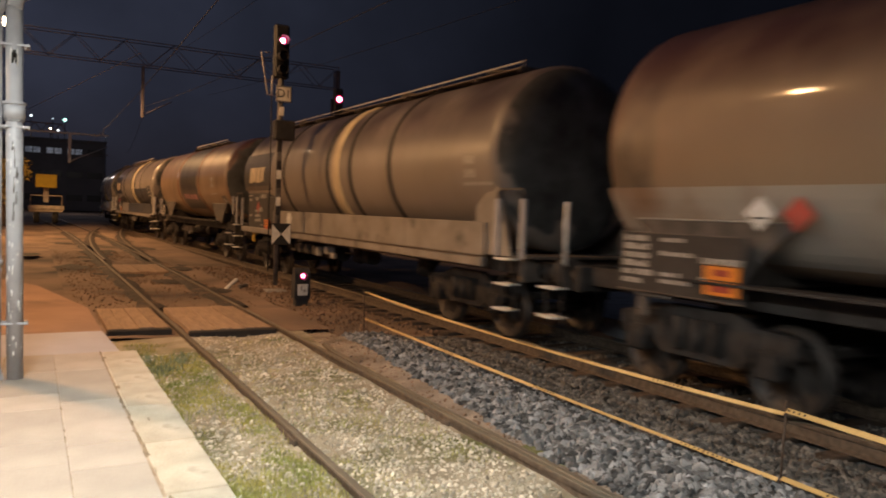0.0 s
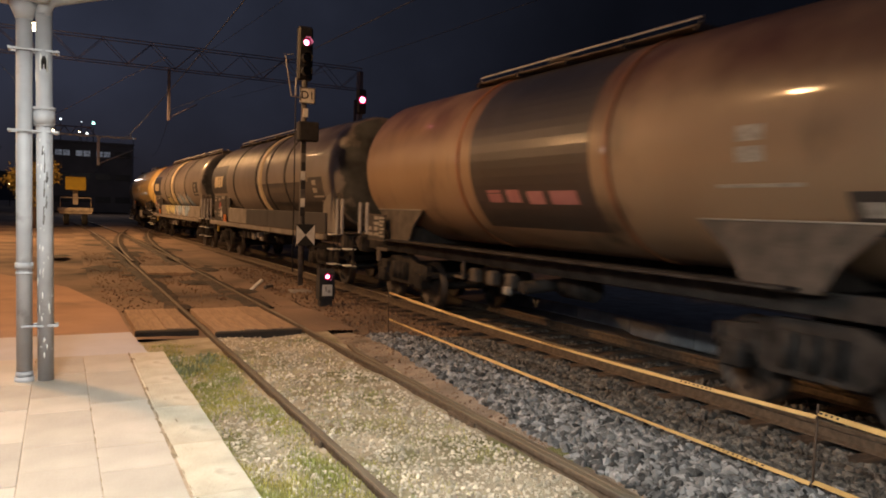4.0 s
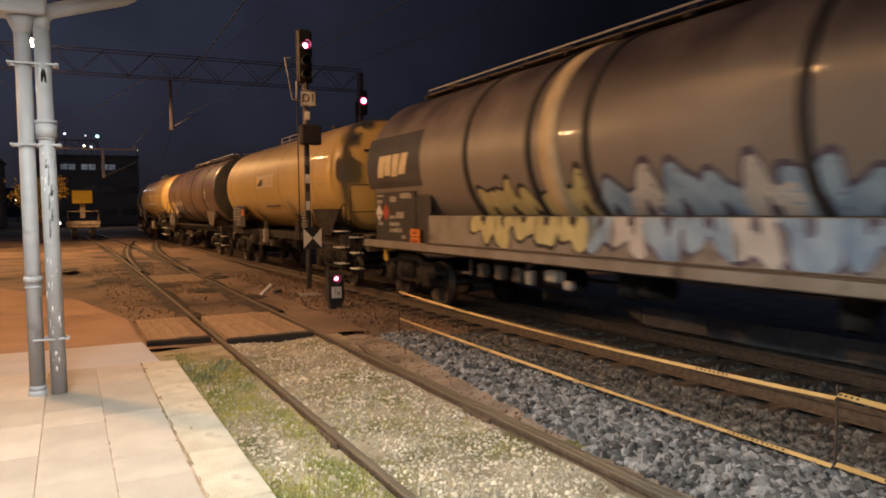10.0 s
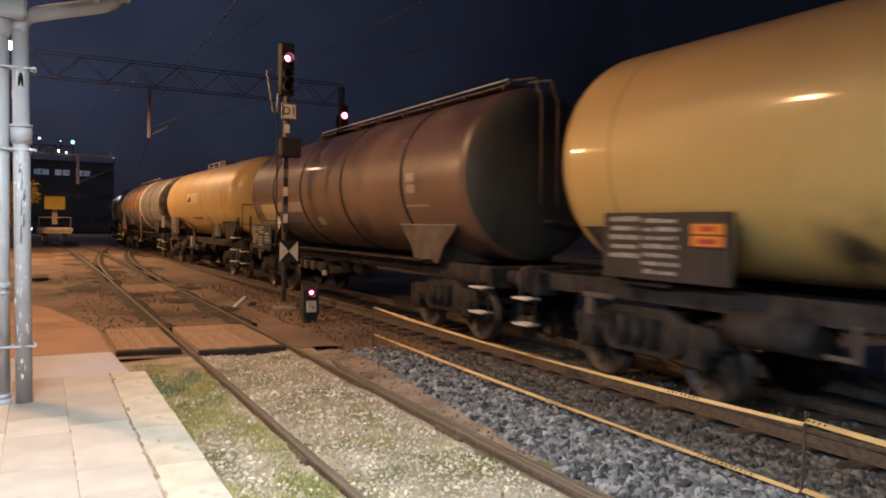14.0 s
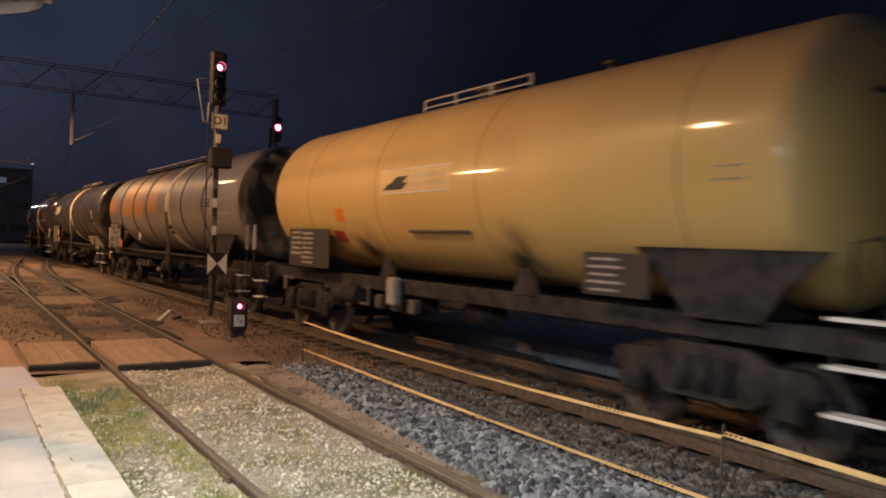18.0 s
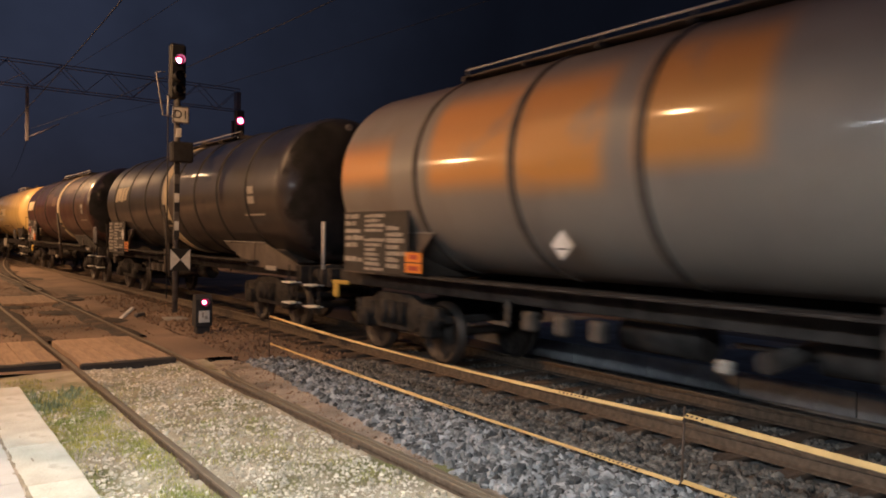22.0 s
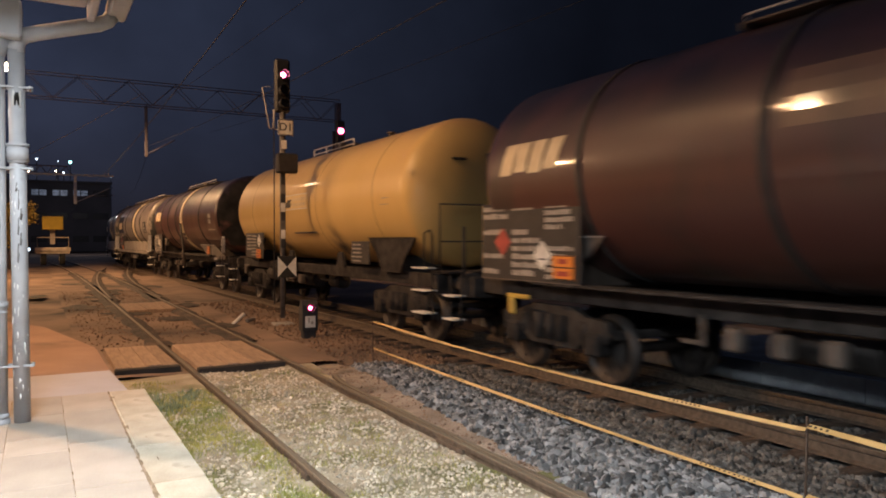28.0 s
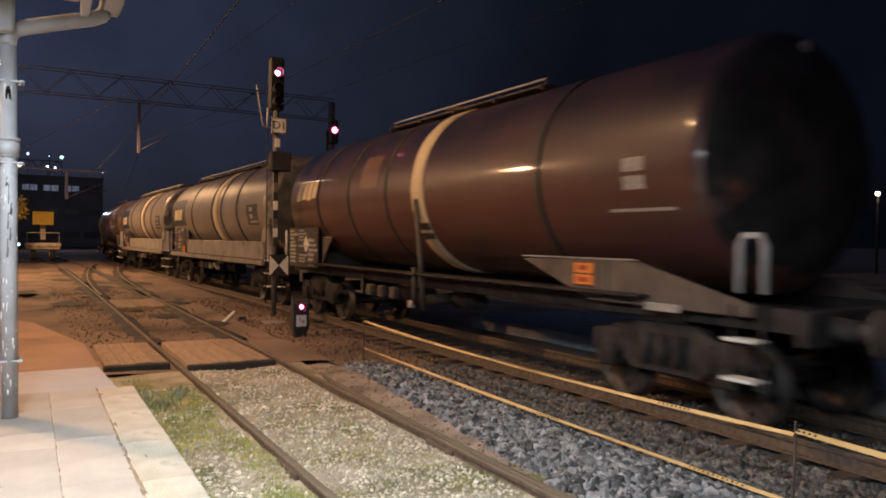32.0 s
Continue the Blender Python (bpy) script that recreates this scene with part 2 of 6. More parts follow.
M_GALV = mat("grey_painted_steel_pipe", (0.40, 0.39, 0.40), 0.5, 0.0, (0.31, 0.305, 0.31), 4, 0.05, 30, stain=(0.20, 0.19, 0.18), stain_scale=4, stain_edge=(0.62, 0.75))
M_CANOPY = mat("canopy_paint", (0.46, 0.46, 0.48), 0.6, 0, (0.36, 0.365, 0.38), 2, 0.1, 30)
M_POST = mat("dark_signal_steel", (0.045, 0.043, 0.045), 0.6, 0.3, None, 8, 0.1, 40)
M_POSTGREY = mat("weathered_mast_paint", (0.19, 0.175, 0.165), 0.6, 0.2, (0.10, 0.09, 0.085), 6, 0.1, 40)
M_WHITE = mat("white_enamel", (0.72, 0.71, 0.68), 0.5, 0, (0.55, 0.53, 0.49), 6, 0.05)
M_BLACK = mat("black_enamel", (0.016, 0.016, 0.018), 0.45, 0, None, 6, 0.05)
M_REDLENS = mat("lit_red_lens", (1.0, 0.20, 0.36), 0.3, 0, (1.0, 0.16, 0.32), 2, 0.0, glow=22.0)
# Faint glow that stands for the red halo round a lit lens.
M_REDHALO = mat("red_lens_rim", (0.9, 0.05, 0.16), 0.3, 0, (0.8, 0.04, 0.14), 2, 0.0, glow=0.55)
M_BULB = mat("sodium_lamp_glass", (1.0, 0.72, 0.42), 0.4, 0, (1.0, 0.7, 0.4), 2, 0.0, glow=30.0)
M_BULBW = mat("white_lamp_glass", (0.85, 0.95, 1.0), 0.4, 0, (0.8, 0.92, 1.0), 2, 0.0, glow=3.0)
M_BULBG = mat("green_white_lamp_glass", (0.45, 1.0, 0.85), 0.4, 0, (0.4, 0.95, 0.8), 2, 0.0, glow=4.0)
M_WINDOW = mat("lit_window_glass", (0.55, 0.62, 0.75), 0.3, 0, (0.12, 0.14, 0.2), 1.7, 0.0, glow=0.09)
M_WINBRIGHT = mat("bright_window_glass", (0.7, 0.95, 1.0), 0.3, 0, (0.6, 0.85, 0.95), 1.7, 0.0, glow=1.4)
M_FAR = mat("far_building_plaster", (0.11, 0.10, 0.105), 0.9, 0, (0.07, 0.065, 0.068), 0.3, 0.1, 4)
M_HILL = mat("night_hillside", (0.03, 0.03, 0.028), 1.0, 0, (0.015, 0.016, 0.015), 0.05, 0.0)
M_MACH = mat("yellow_machine_paint", (0.80, 0.55, 0.02), 0.5, 0, (0.68, 0.45, 0.02), 3, 0.1)
M_MACHW = mat("dirty_white_machine_paint", (0.62, 0.54, 0.44), 0.6, 0, (0.40, 0.33, 0.25), 3, 0.1)
M_RUBBER = mat("tyre_rubber", (0.02, 0.02, 0.02), 0.85, 0, None, 8, 0.2)
M_BARK = mat("tree_bark", (0.10, 0.07, 0.05), 0.95, 0, None, 8, 0.5, 30)
M_LEAF = island(mat("tree_leaf", (0.36, 0.25, 0.05), 0.7, 0, (0.16, 0.13, 0.03), 2, 0.0), 0.5)
M_WIRE = mat("overhead_wire", (0.012, 0.013, 0.018), 0.7, 0.0, None, 5, 0.0)
M_LATTICE = mat("gantry_steel", (0.15, 0.135, 0.16), 0.8, 0.0, (0.10, 0.09, 0.11), 4, 0.1)
M_UNDER = mat("sooty_underframe", (0.055, 0.048, 0.044), 0.85, 0.0, (0.018, 0.016, 0.015), 5, 0.4, 25)
M_UNDER.node_tree.nodes["Principled BSDF"].inputs["Specular IOR Level"].default_value = 0.2
M_SOLE = mat("grimy_solebar_paint", (0.115, 0.092, 0.075), 0.75, 0, (0.05, 0.042, 0.036), 4, 0.3, 25)
M_WHEEL = mat("wheel_steel", (0.075, 0.062, 0.053), 0.55, 0.5, (0.03, 0.026, 0.024), 8, 0.2, 40)
M_RUBRED = mat("red_placard", (0.42, 0.06, 0.04), 0.5, 0, None, 6, 0.05)
M_ORANGE = mat("orange_hazard_plate", (0.72, 0.23, 0.02), 0.45, 0, (0.62, 0.19, 0.02), 6, 0.05)
M_STEPW = mat("white_step_edge", (0.75, 0.74, 0.70), 0.5, 0, (0.58, 0.56, 0.52), 9, 0.05)
M_YHANDLE = mat("yellow_brake_handle", (0.55, 0.38, 0.06), 0.5, 0, (0.40, 0.27, 0.05), 8, 0.1)
M_CREAM = mat("cream_band_paint", (0.62, 0.52, 0.34), 0.45, 0, (0.48, 0.39, 0.25), 3, 0.05, 20)
M_LOGO = mat("cream_lettering_paint", (0.66, 0.56, 0.38), 0.5, 0, (0.52, 0.42, 0.27), 5, 0.05, 20)
M_BOARD = mat("dark_label_board", (0.036, 0.030, 0.027), 0.6, 0, (0.022, 0.018, 0.016), 4, 0.1)
M_LABEL = mat("white_label_print", (0.40, 0.37, 0.335), 0.6, 0, (0.21, 0.19, 0.165), 22, 0.05, 40)
M_GREYPAINT = mat("grey_panel_paint", (0.27, 0.24, 0.21), 0.55, 0, (0.18, 0.155, 0.13), 2, 0.15, 20, stain=(0.07, 0.055, 0.045), stain_scale=1.7, stain_edge=(0.58, 0.72))
M_SADDLE = mat("dusty_brown_saddle_paint", (0.13, 0.10, 0.08), 0.75, 0, (0.07, 0.055, 0.045), 3, 0.2, 25, stain=(0.05, 0.04, 0.035), stain_scale=2.0, stain_edge=(0.55, 0.7))
M_EMBLEM = mat("pale_emblem_paint", (0.70, 0.54, 0.26), 0.5, 0, (0.60, 0.46, 0.22), 4, 0.05, 20)
# Oil stains on the dirt, and the painted shade of the crossing beams.
M_OIL_SHADE = mat("oil_soaked_dirt", (0.05, 0.036, 0.027), 0.85, 0, (0.022, 0.016, 0.012), 2.5, 0.7, 40, stain=(0.13, 0.08, 0.05), stain_scale=1.4, stain_edge=(0.55, 0.7))
M_FARCONC = mat("pale_platform_edge_concrete", (0.40, 0.41, 0.43), 0.85, 0, (0.26, 0.27, 0.28), 2.5, 0.3, 40, stain=(0.16, 0.15, 0.14), stain_scale=1.5, stain_edge=(0.58, 0.75))
M_SEAM = mat("grimy_weld_seam", (0.26, 0.17, 0.07), 0.6, 0, (0.15, 0.10, 0.045), 4, 0.1)
M_HOOP = mat("black_hoop_paint", (0.035, 0.032, 0.03), 0.6, 0, (0.02, 0.018, 0.017), 5, 0.1)

# ---- mesh building ----


class Geo:
    """Collects vertices and faces of one mesh."""

    def __init__(self):
        self.v, self.f, self.s = [], [], []

    def add(self, verts, faces, smooth=False):
        o = len(self.v)
        self.v += [tuple(p) for p in verts]
        self.f += [tuple(i + o for i in q) for q in faces]
        self.s += [smooth] * len(faces)
        return self

    def box(self, c, d, ch=0.0, m=None):
        hx, hy, hz = d[0] / 2, d[1] / 2, d[2] / 2
        ch = min(ch, 0.45 * min(d))
        vs, fs = [], []
        if ch <= 0:
            vs = [(sx * hx, sy * hy, sz * hz) for sx in (-1, 1) for sy in (-1, 1) for sz in (-1, 1)]
            fs = [(0, 1, 3, 2), (4, 6, 7, 5), (0, 4, 5, 1), (2, 3, 7, 6), (0, 2, 6, 4), (1, 5, 7, 3)]
        else:
            ix = {}
            for sx in (-1, 1):
                for sy in (-1, 1):
                    for sz in (-1, 1):
                        for a in range(3):
                            p = [sx * (hx - ch), sy * (hy - ch), sz * (hz - ch)]
                            p[a] = (sx * hx, sy * hy, sz * hz)[a]
                            ix[sx, sy, sz, a] = len(vs)
                            vs.append(tuple(p))
            fs = [tuple(ix[s, j, k, 0] for j, k in ((-1, -1), (-1, 1), (1, 1), (1, -1))[::-s]) for s in (-1, 1)]
            fs += [tuple(ix[j, s, k, 1] for j, k in ((-1, -1), (-1, 1), (1, 1), (1, -1))[::s]) for s in (-1, 1)]
            fs += [tuple(ix[j, k, s, 2] for j, k in ((-1, -1), (-1, 1), (1, 1), (1, -1))[::-s]) for s in (-1, 1)]
            for s in (-1, 1):
                for t in (-1, 1):
                    fs.append((ix[s, t, -1, 0], ix[s, t, 1, 0], ix[s, t, 1, 1], ix[s, t, -1, 1])[::s * t])
                    fs.append((ix[-1, s, t, 1], ix[1, s, t, 1], ix[1, s, t, 2], ix[-1, s, t, 2])[::s * t])
                    fs.append((ix[s, -1, t, 2], ix[s, 1, t, 2], ix[s, 1, t, 0], ix[s, -1, t, 0])[::s * t])
                    for u in (-1, 1):
                        fs.append((ix[s, t, u, 0], ix[s, t, u, 1], ix[s, t, u, 2])[::s * t * u])
        c = Vector(c)
        vs = [(m @ Vector(p) if m else Vector(p)) + c for p in vs]
        return self.add(vs, fs)

    def cyl(self, a, b, r, n=12, r2=None, caps=True):
        a, b = Vector(a), Vector(b)
        d = (b - a).normalized()
        u = d.orthogonal().normalized()
        w = d.cross(u)
        r2 = r if r2 is None else r2
        ring = [(math.cos(2 * math.pi * i / n), math.sin(2 * math.pi * i / n)) for i in range(n)]
        vs = [a + (u * c + w * s) * r for c, s in ring] + [b + (u * c + w * s) * r2 for c, s in ring]
        self.add(vs, [(i, (i + 1) % n, n + (i + 1) % n, n + i) for i in range(n)], True)
        if caps:
            o = len(self.v) - 2 * n
            self.f += [tuple(o + i for i in range(n))[::-1], tuple(o + n + i for i in range(n))]
            self.s += [False, False]
        return self

    def tube(self, path, r, n=8):
        path = [Vector(p) for p in path]
        vs, fs = [], []
        u = None
        for i, p in enumerate(path):
            d = (path[min(i + 1, len(path) - 1)] - path[max(i - 1, 0)]).normalized()
            u = d.orthogonal().normalized() if u is None else (u - d * u.dot(d)).normalized()
            w = d.cross(u)
            vs += [p + (u * math.cos(2 * math.pi * k / n) + w * math.sin(2 * math.pi * k / n)) * r for k in range(n)]
        for i in range(len(path) - 1):
            fs += [(i * n + k, i * n + (k + 1) % n, i * n + n + (k + 1) % n, i * n + n + k) for k in range(n)]
        self.add(vs, fs, True)
        o = len(self.v) - len(vs)
        self.f += [tuple(o + k for k in range(n))[::-1], tuple(len(self.v) - n + k for k in range(n))]
        self.s += [False, False]
        return self

    def lathe(self, profile, x, z, n=48, caps=(True, True)):
        """profile: (y, r) along an axis through (x, z) that runs along y."""
        vs, fs = [], []
        for y, r in profile:
            vs += [(x + r * math.cos(2 * math.pi * k / n), y, z + r * math.sin(2 * math.pi * k / n)) for k in range(n)]
        for i in range(len(profile) - 1):
            fs += [(i * n + k, i * n + n + k, i * n + n + (k + 1) % n, i * n + (k + 1) % n) for k in range(n)]
        self.add(vs, fs, True)
        o = len(self.v) - len(vs)
        ends = [tuple(o + k for k in range(n)), tuple(len(self.v) - n + k for k in range(n))[::-1]]
        self.f += [q for q, on in zip(ends, caps) if on]
        self.s += [False for on in caps if on]
        return self

    def arc(self, y0, y1, a0, a1, r, z, thick=0.004, n=None, skew=0.0):
        """A curved sheet on the near side of a tank: angles in degrees from the level, upwards."""
        n = n or max(2, int(abs(a1 - a0) / 5))
        vs = []
        for k in range(n + 1):
            a = radians(a0 + (a1 - a0) * k / n)
            sh = skew * k / n
            for rr in (r, r + thick):
                vs += [(-rr * math.cos(a), y0 + sh, z + rr * math.sin(a)), (-rr * math.cos(a), y1 + sh, z + rr * math.sin(a))]
        fs = []
        for k in range(n):
            o = 4 * k
            fs += [(o + 2, o + 3, o + 7, o + 6), (o + 2, o + 6, o + 4, o), (o + 3, o + 1, o + 5, o + 7)]
        fs += [(0, 1, 3, 2), (4 * n, 4 * n + 2, 4 * n + 3, 4 * n + 1)]
        return self.add(vs, fs, False)

    def plate(self, poly, x0, x1):
        """A flat plate: outline of (y, z) from x0 to x1."""
        n = len(poly)
        vs = [(x0, y, z) for y, z in poly] + [(x1, y, z) for y, z in poly]
        fs = [tuple(range(n)), tuple(range(n, 2 * n))[::-1]] + [(i, n + i, n + (i + 1) % n, (i + 1) % n) for i in range(n)]
        return self.add(vs, fs)

    def slab(self, poly, z0, z1):
        """A flat slab: outline of (x, y) from z0 up to z1."""
        n = len(poly)
        vs = [(x, y, z0) for x, y in poly] + [(x, y, z1) for x, y in poly]
        fs = [tuple(range(n))[::-1], tuple(range(n, 2 * n))] + [(i, (i + 1) % n, n + (i + 1) % n, n + i) for i in range(n)]
        return self.add(vs, fs)

    def mesh(self, name, material):
        me = bpy.data.meshes.new(name)
        me.from_pydata(self.v, [], self.f)
        me.polygons.foreach_set("use_smooth", self.s)
        me.materials.append(material)
        return me


def part(name, geo, material, parent=None, label="", at=None):
    """Links a Geo (or a ready mesh) as one mesh object under a thing or a part."""
    me = geo if isinstance(geo, bpy.types.Mesh) else geo.mesh(name, material)
    ob = new(name, me)
    if parent:
        ob.parent = parent
    if at:
        ob.matrix_basis = at
    return tagged(ob, label)


def thing(name, label, category, at=None, group="", kind=""):
    ob = new(name)
    ob.empty_display_size = 0.3
    if at:
        ob.matrix_basis = at
    return tagged(ob, label, category, group, kind)


def solid(name, geo, material, label, category, group="", kind="", at=None):
    return tagged(part(name, geo, material, None, "", at), label, category, group, kind)


# ---- the main line's course: x over y, and the distance run along it ----
COURSE = [(-60, 7.7), (-30, 7.45), (-10, 7.38), (0, 7.37), (6, 7.36), (12, 7.32), (17, 7.27), (22, 7.18), (28, 7.03), (36, 6.8), (48, 6.5), (60, 6.35), (72, 6.9), (90, 9.4), (110, 14), (135, 23)]


def natural_spline(pts):
    y, x = np.array(pts, float).T
    n, h = len(y), np.diff(y)
    a, r = np.eye(n), np.zeros(n)
    for i in range(1, n - 1):
        a[i, i - 1:i + 2] = h[i - 1], 2 * (h[i - 1] + h[i]), h[i]
        r[i] = 6 * ((x[i + 1] - x[i]) / h[i] - (x[i] - x[i - 1]) / h[i - 1])
    m = np.linalg.solve(a, r)

    def at(q):
        q = np.atleast_1d(np.asarray(q, float))
        i = np.clip(np.searchsorted(y, q) - 1, 0, n - 2)
        d = np.clip(q, y[0], y[-1]) - y[i]
        s0 = (x[i + 1] - x[i]) / h[i] - h[i] * (2 * m[i] + m[i + 1]) / 6
        v = x[i] + d * s0 + d * d * m[i] / 2 + d ** 3 * (m[i + 1] - m[i]) / (6 * h[i])
        lo, hi = (x[1] - x[0]) / h[0], (x[-1] - x[-2]) / h[-1]
        return v + np.where(q < y[0], (q - y[0]) * lo, 0) + np.where(q > y[-1], (q - y[-1]) * hi, 0)
    return at


course_x = natural_spline(COURSE)
course_y = np.linspace(-260, 330, 6000)
course_xs = course_x(course_y)
course_s = np.concatenate([[0], np.cumsum(np.hypot(np.diff(course_y), np.diff(course_xs)))])
course_s -= np.interp(0, course_y, course_s)


def on_course(s):
    return float(np.interp(s, course_s, course_xs)), float(np.interp(s, course_s, course_y))

# ---- ground, tracks, platform ----


def sheet(name, xs, ys, height, material, label, category="ground"):
    g = Geo()
    nx, ny = len(xs), len(ys)
    g.add([(x, y, height(x, y)) for y in ys for x in xs], [(j * nx + i, j * nx + i + 1, (j + 1) * nx + i + 1, (j + 1) * nx + i) for j in range(ny - 1) for i in range(nx - 1)], True)
    return solid(name, g, material, label, category, kind="structure")


def wavy(x, y, amount, size=1.0):
    return amount * noise.noise((x * size, y * size, 3.1))


gx = [-900, -300, -120, -60, -30, -15] + [-8 + 0.8 * i for i in range(36)] + [24, 32, 45, 70, 120, 300, 900]
gy = [-400, -120, -50, -25, -12] + [-6 + 0.9 * i for i in range(80)] + [70, 80, 95, 120, 160, 240, 400, 800, 1600]

def yard_height(x, y):
    return (-0.16 if abs(x - float(course_x(min(max(y, -60), 130))[0])) > (2.3 if y < 9.6 else 1.0) else -0.36) + wavy(x, y, 0.05, 0.35)


sheet("ground", gx, gy, yard_height, M_DIRT, "brown packed dirt and dust of a railway yard at night")
SIDX0, SIDX1 = 1.90, 3.335
sheet("siding_bed", [0.72 + 0.11 * i for i in range(28)], [-6 + 0.22 * i for i in range(78)],
      lambda x, y: -0.085 + wavy(x, y, 0.03, 1.7) + wavy(x, y, 0.015, 6), M_SANDY, "sandy gravel filled up between the rails of the siding")
sheet("siding_bed", [0.6 + 0.2 * i for i in range(19)], [11.0 + 0.4 * i for i in range(120)],
      lambda x, y: -0.075 + wavy(x, y, 0.04, 0.9) + wavy(x, y, 0.02, 4), M_DIRT, "dusty trodden dirt round the far siding rails")


def heap(x, y):
    c = float(course_x(y)[0]) - 2.2
    a = (x - 3.45) / max(c - 3.45, 0.3)
    a = min(max(a, 0.0), 1.0)
    fade = min(max((11.2 - y) / 1.6, 0.0), 1.0)
    return -0.14 + fade * 0.13 * math.sin(math.pi * a) ** 0.7 + wavy(x, y, 0.03, 2.2)


sheet("ballast_bed", [3.45 + 0.12 * i for i in range(20)], [-6 + 0.25 * i for i in range(66)], heap, M_BALBED, "grey crushed stone ballast between siding and main line")


def verge_edge(y):
    """Where the gravel verge beside the siding rail gives way to ballast."""
    return 3.62 + 0.075 * max(y - 4.6, 0.0) + 0.05 * noise.noise((0.3, y * 2.1, 1.0))


verge = Geo()
vy = [1.0 + 0.2 * i for i in range(50)]
verge.add([(3.40 + (verge_edge(y) - 3.40) * c / 6, y, max(heap(3.40 + (verge_edge(y) - 3.40) * c / 6, y), -0.12) + 0.012) for y in vy for c in range(7)],
          [(7 * j + c, 7 * j + c + 1, 7 * j + 8 + c, 7 * j + 7 + c) for j in range(len(vy) - 1) for c in range(6)], True)
solid("gravel_verge", verge, M_VERGE, "trodden brown gravel between the siding rail and the ballast", "ground", kind="structure")
bed = Geo()
cy = [-60 + 1.5 * i for i in range(110)]
bv = []
for y in cy:
    x = float(course_x(y)[0])
    for dx, z in ((-2.5, -0.22), (-1.7, -0.27), (-1.3, -0.30), (1.3, -0.30), (1.7, -0.27), (2.5, -0.22)):
        bv.append((x + dx, y, z + 0.03 * noise.noise((x + dx, y, 0.5))))
bed.add(bv, [(6 * j + i, 6 * j + i + 1, 6 * j + 7 + i, 6 * j + 6 + i) for j in range(len(cy) - 1) for i in range(5)], True)
solid("main_line_bed", bed, M_BALBED, "dark sooty ballast under the main line", "ground", kind="structure")

RAIL_FOOT = [(-0.068, -0.16), (0.068, -0.16), (0.066, -0.148), (0.012, -0.132), (0.009, -0.05), (0.033, -0.036), (0.036, -0.004), (0.028, 0.0), (-0.028, 0.0), (-0.036, -0.004), (-0.033, -0.036), (-0.009, -0.05), (-0.012, -0.132), (-0.066, -0.148)]


def rail(name, path, label, parent, drop=0.0):
    """A rail swept along a path of (x, y), with its bright running surface as a part."""
    n = len(RAIL_FOOT)
    g, top = Geo(), Geo()
    vs, tv = [], []
    for i, (x, y) in enumerate(path):
        x0, y0 = path[max(i - 1, 0)]
        x1, y1 = path[min(i + 1, len(path) - 1)]
        d = Vector((x1 - x0, y1 - y0)).normalized()
        vs += [(x + d.y * a, y - d.x * a, z - drop) for a, z in RAIL_FOOT]
        tv += [(x + d.y * a, y - d.x * a, z - drop) for a, z in ((-0.030, -0.004), (-0.024, 0.003), (0.024, 0.003), (0.030, -0.004))]
    m = len(path)
    g.add(vs, [(i * n + k, i * n + (k + 1) % n, (i + 1) * n + (k + 1) % n, (i + 1) * n + k) for i in range(m - 1) for k in range(n)])
    g.add(vs[:n], [tuple(range(n))]).add(vs[-n:], [tuple(range(n))[::-1]])
    top.add(tv, [(i * 4 + k, i * 4 + k + 1, i * 4 + 5 + k, i * 4 + 4 + k) for i in range(m - 1) for k in range(3)])
    r = part(name, g, M_RAIL, parent, label)
    part("running_surface", top, M_RAILTOP, r, "worn steel running surface")
    return r


def far_side(y):
    return 0.0 if y < 26 else -0.00055 * (y - 26) ** 2


siding = thing("siding_track", "rusty siding track half buried in sandy gravel", "railway track", kind="structure")
for sx in (SIDX0, SIDX1):
    rail("rail", [(sx + far_side(y), y) for y in [-8 + 2 * i for i in range(45)]], "rusty steel rail with a dull worn head", siding)
rail("guard_rail", [(3.56, 9.6), (3.47, 9.0), (3.44, 8.0), (3.44, 2.0), (3.44, -8.0)], "low rusty guard rail beside the running rail", siding, 0.022)
for y in (5.9, 17.2):
    for sx in (SIDX0, SIDX1):
        for s in (-1, 1):
            g = Geo().box((sx + s * 0.028, y, -0.085), (0.03, 0.5, 0.09), 0.008)
            for k in (-0.17, -0.06, 0.06, 0.17):
                g.cyl((sx + s * 0.04, y + k, -0.085), (sx + s * 0.062, y + k, -0.085), 0.014, 6)
            part("fishplate", g, M_RAIL, siding)
turnout = thing("turnout_track", "curved rails of a turnout half hidden in dirt", "railway track", kind="structure")
for k, off in enumerate((0.0, 1.435)):
    rail("rail", [(2.0 + off + 0.0024 * (y - 25.0) ** 2 * (1 if y > 25 else 0), y) for y in [25 + 1.5 * i for i in range(20)]], "rusty curved rail", turnout)
mainline = thing("main_line_track", "main line track in dark ballast under the train", "railway track", kind="structure")
for off in (-0.7175, 0.7175):
    rail("rail", [(float(course_x(y)[0]) + off, y) for y in [-60 + 1.5 * i for i in range(120)]], "steel rail with a polished head", mainline, 0.085)
sl = Geo().box((0, 0, 0), (2.5, 0.24, 0.14), 0.02).mesh("sleeper", M_SLEEPER)
for k in range(150):
    y = -8 + 0.6 * k
    part("sleeper", sl, None, mainline, "", pose(float(course_x(y)[0]), y, -0.31))
for k in range(36):
    y = 1.2 + 0.63 * k
    if not 10.7 < y < 14.0:
        part("sleeper", sl, None, siding, "", pose(2.62, y, -0.178 + 0.006 * math.sin(k * 2.3), 0, 0, 1.2 * math.sin(k * 1.7)))

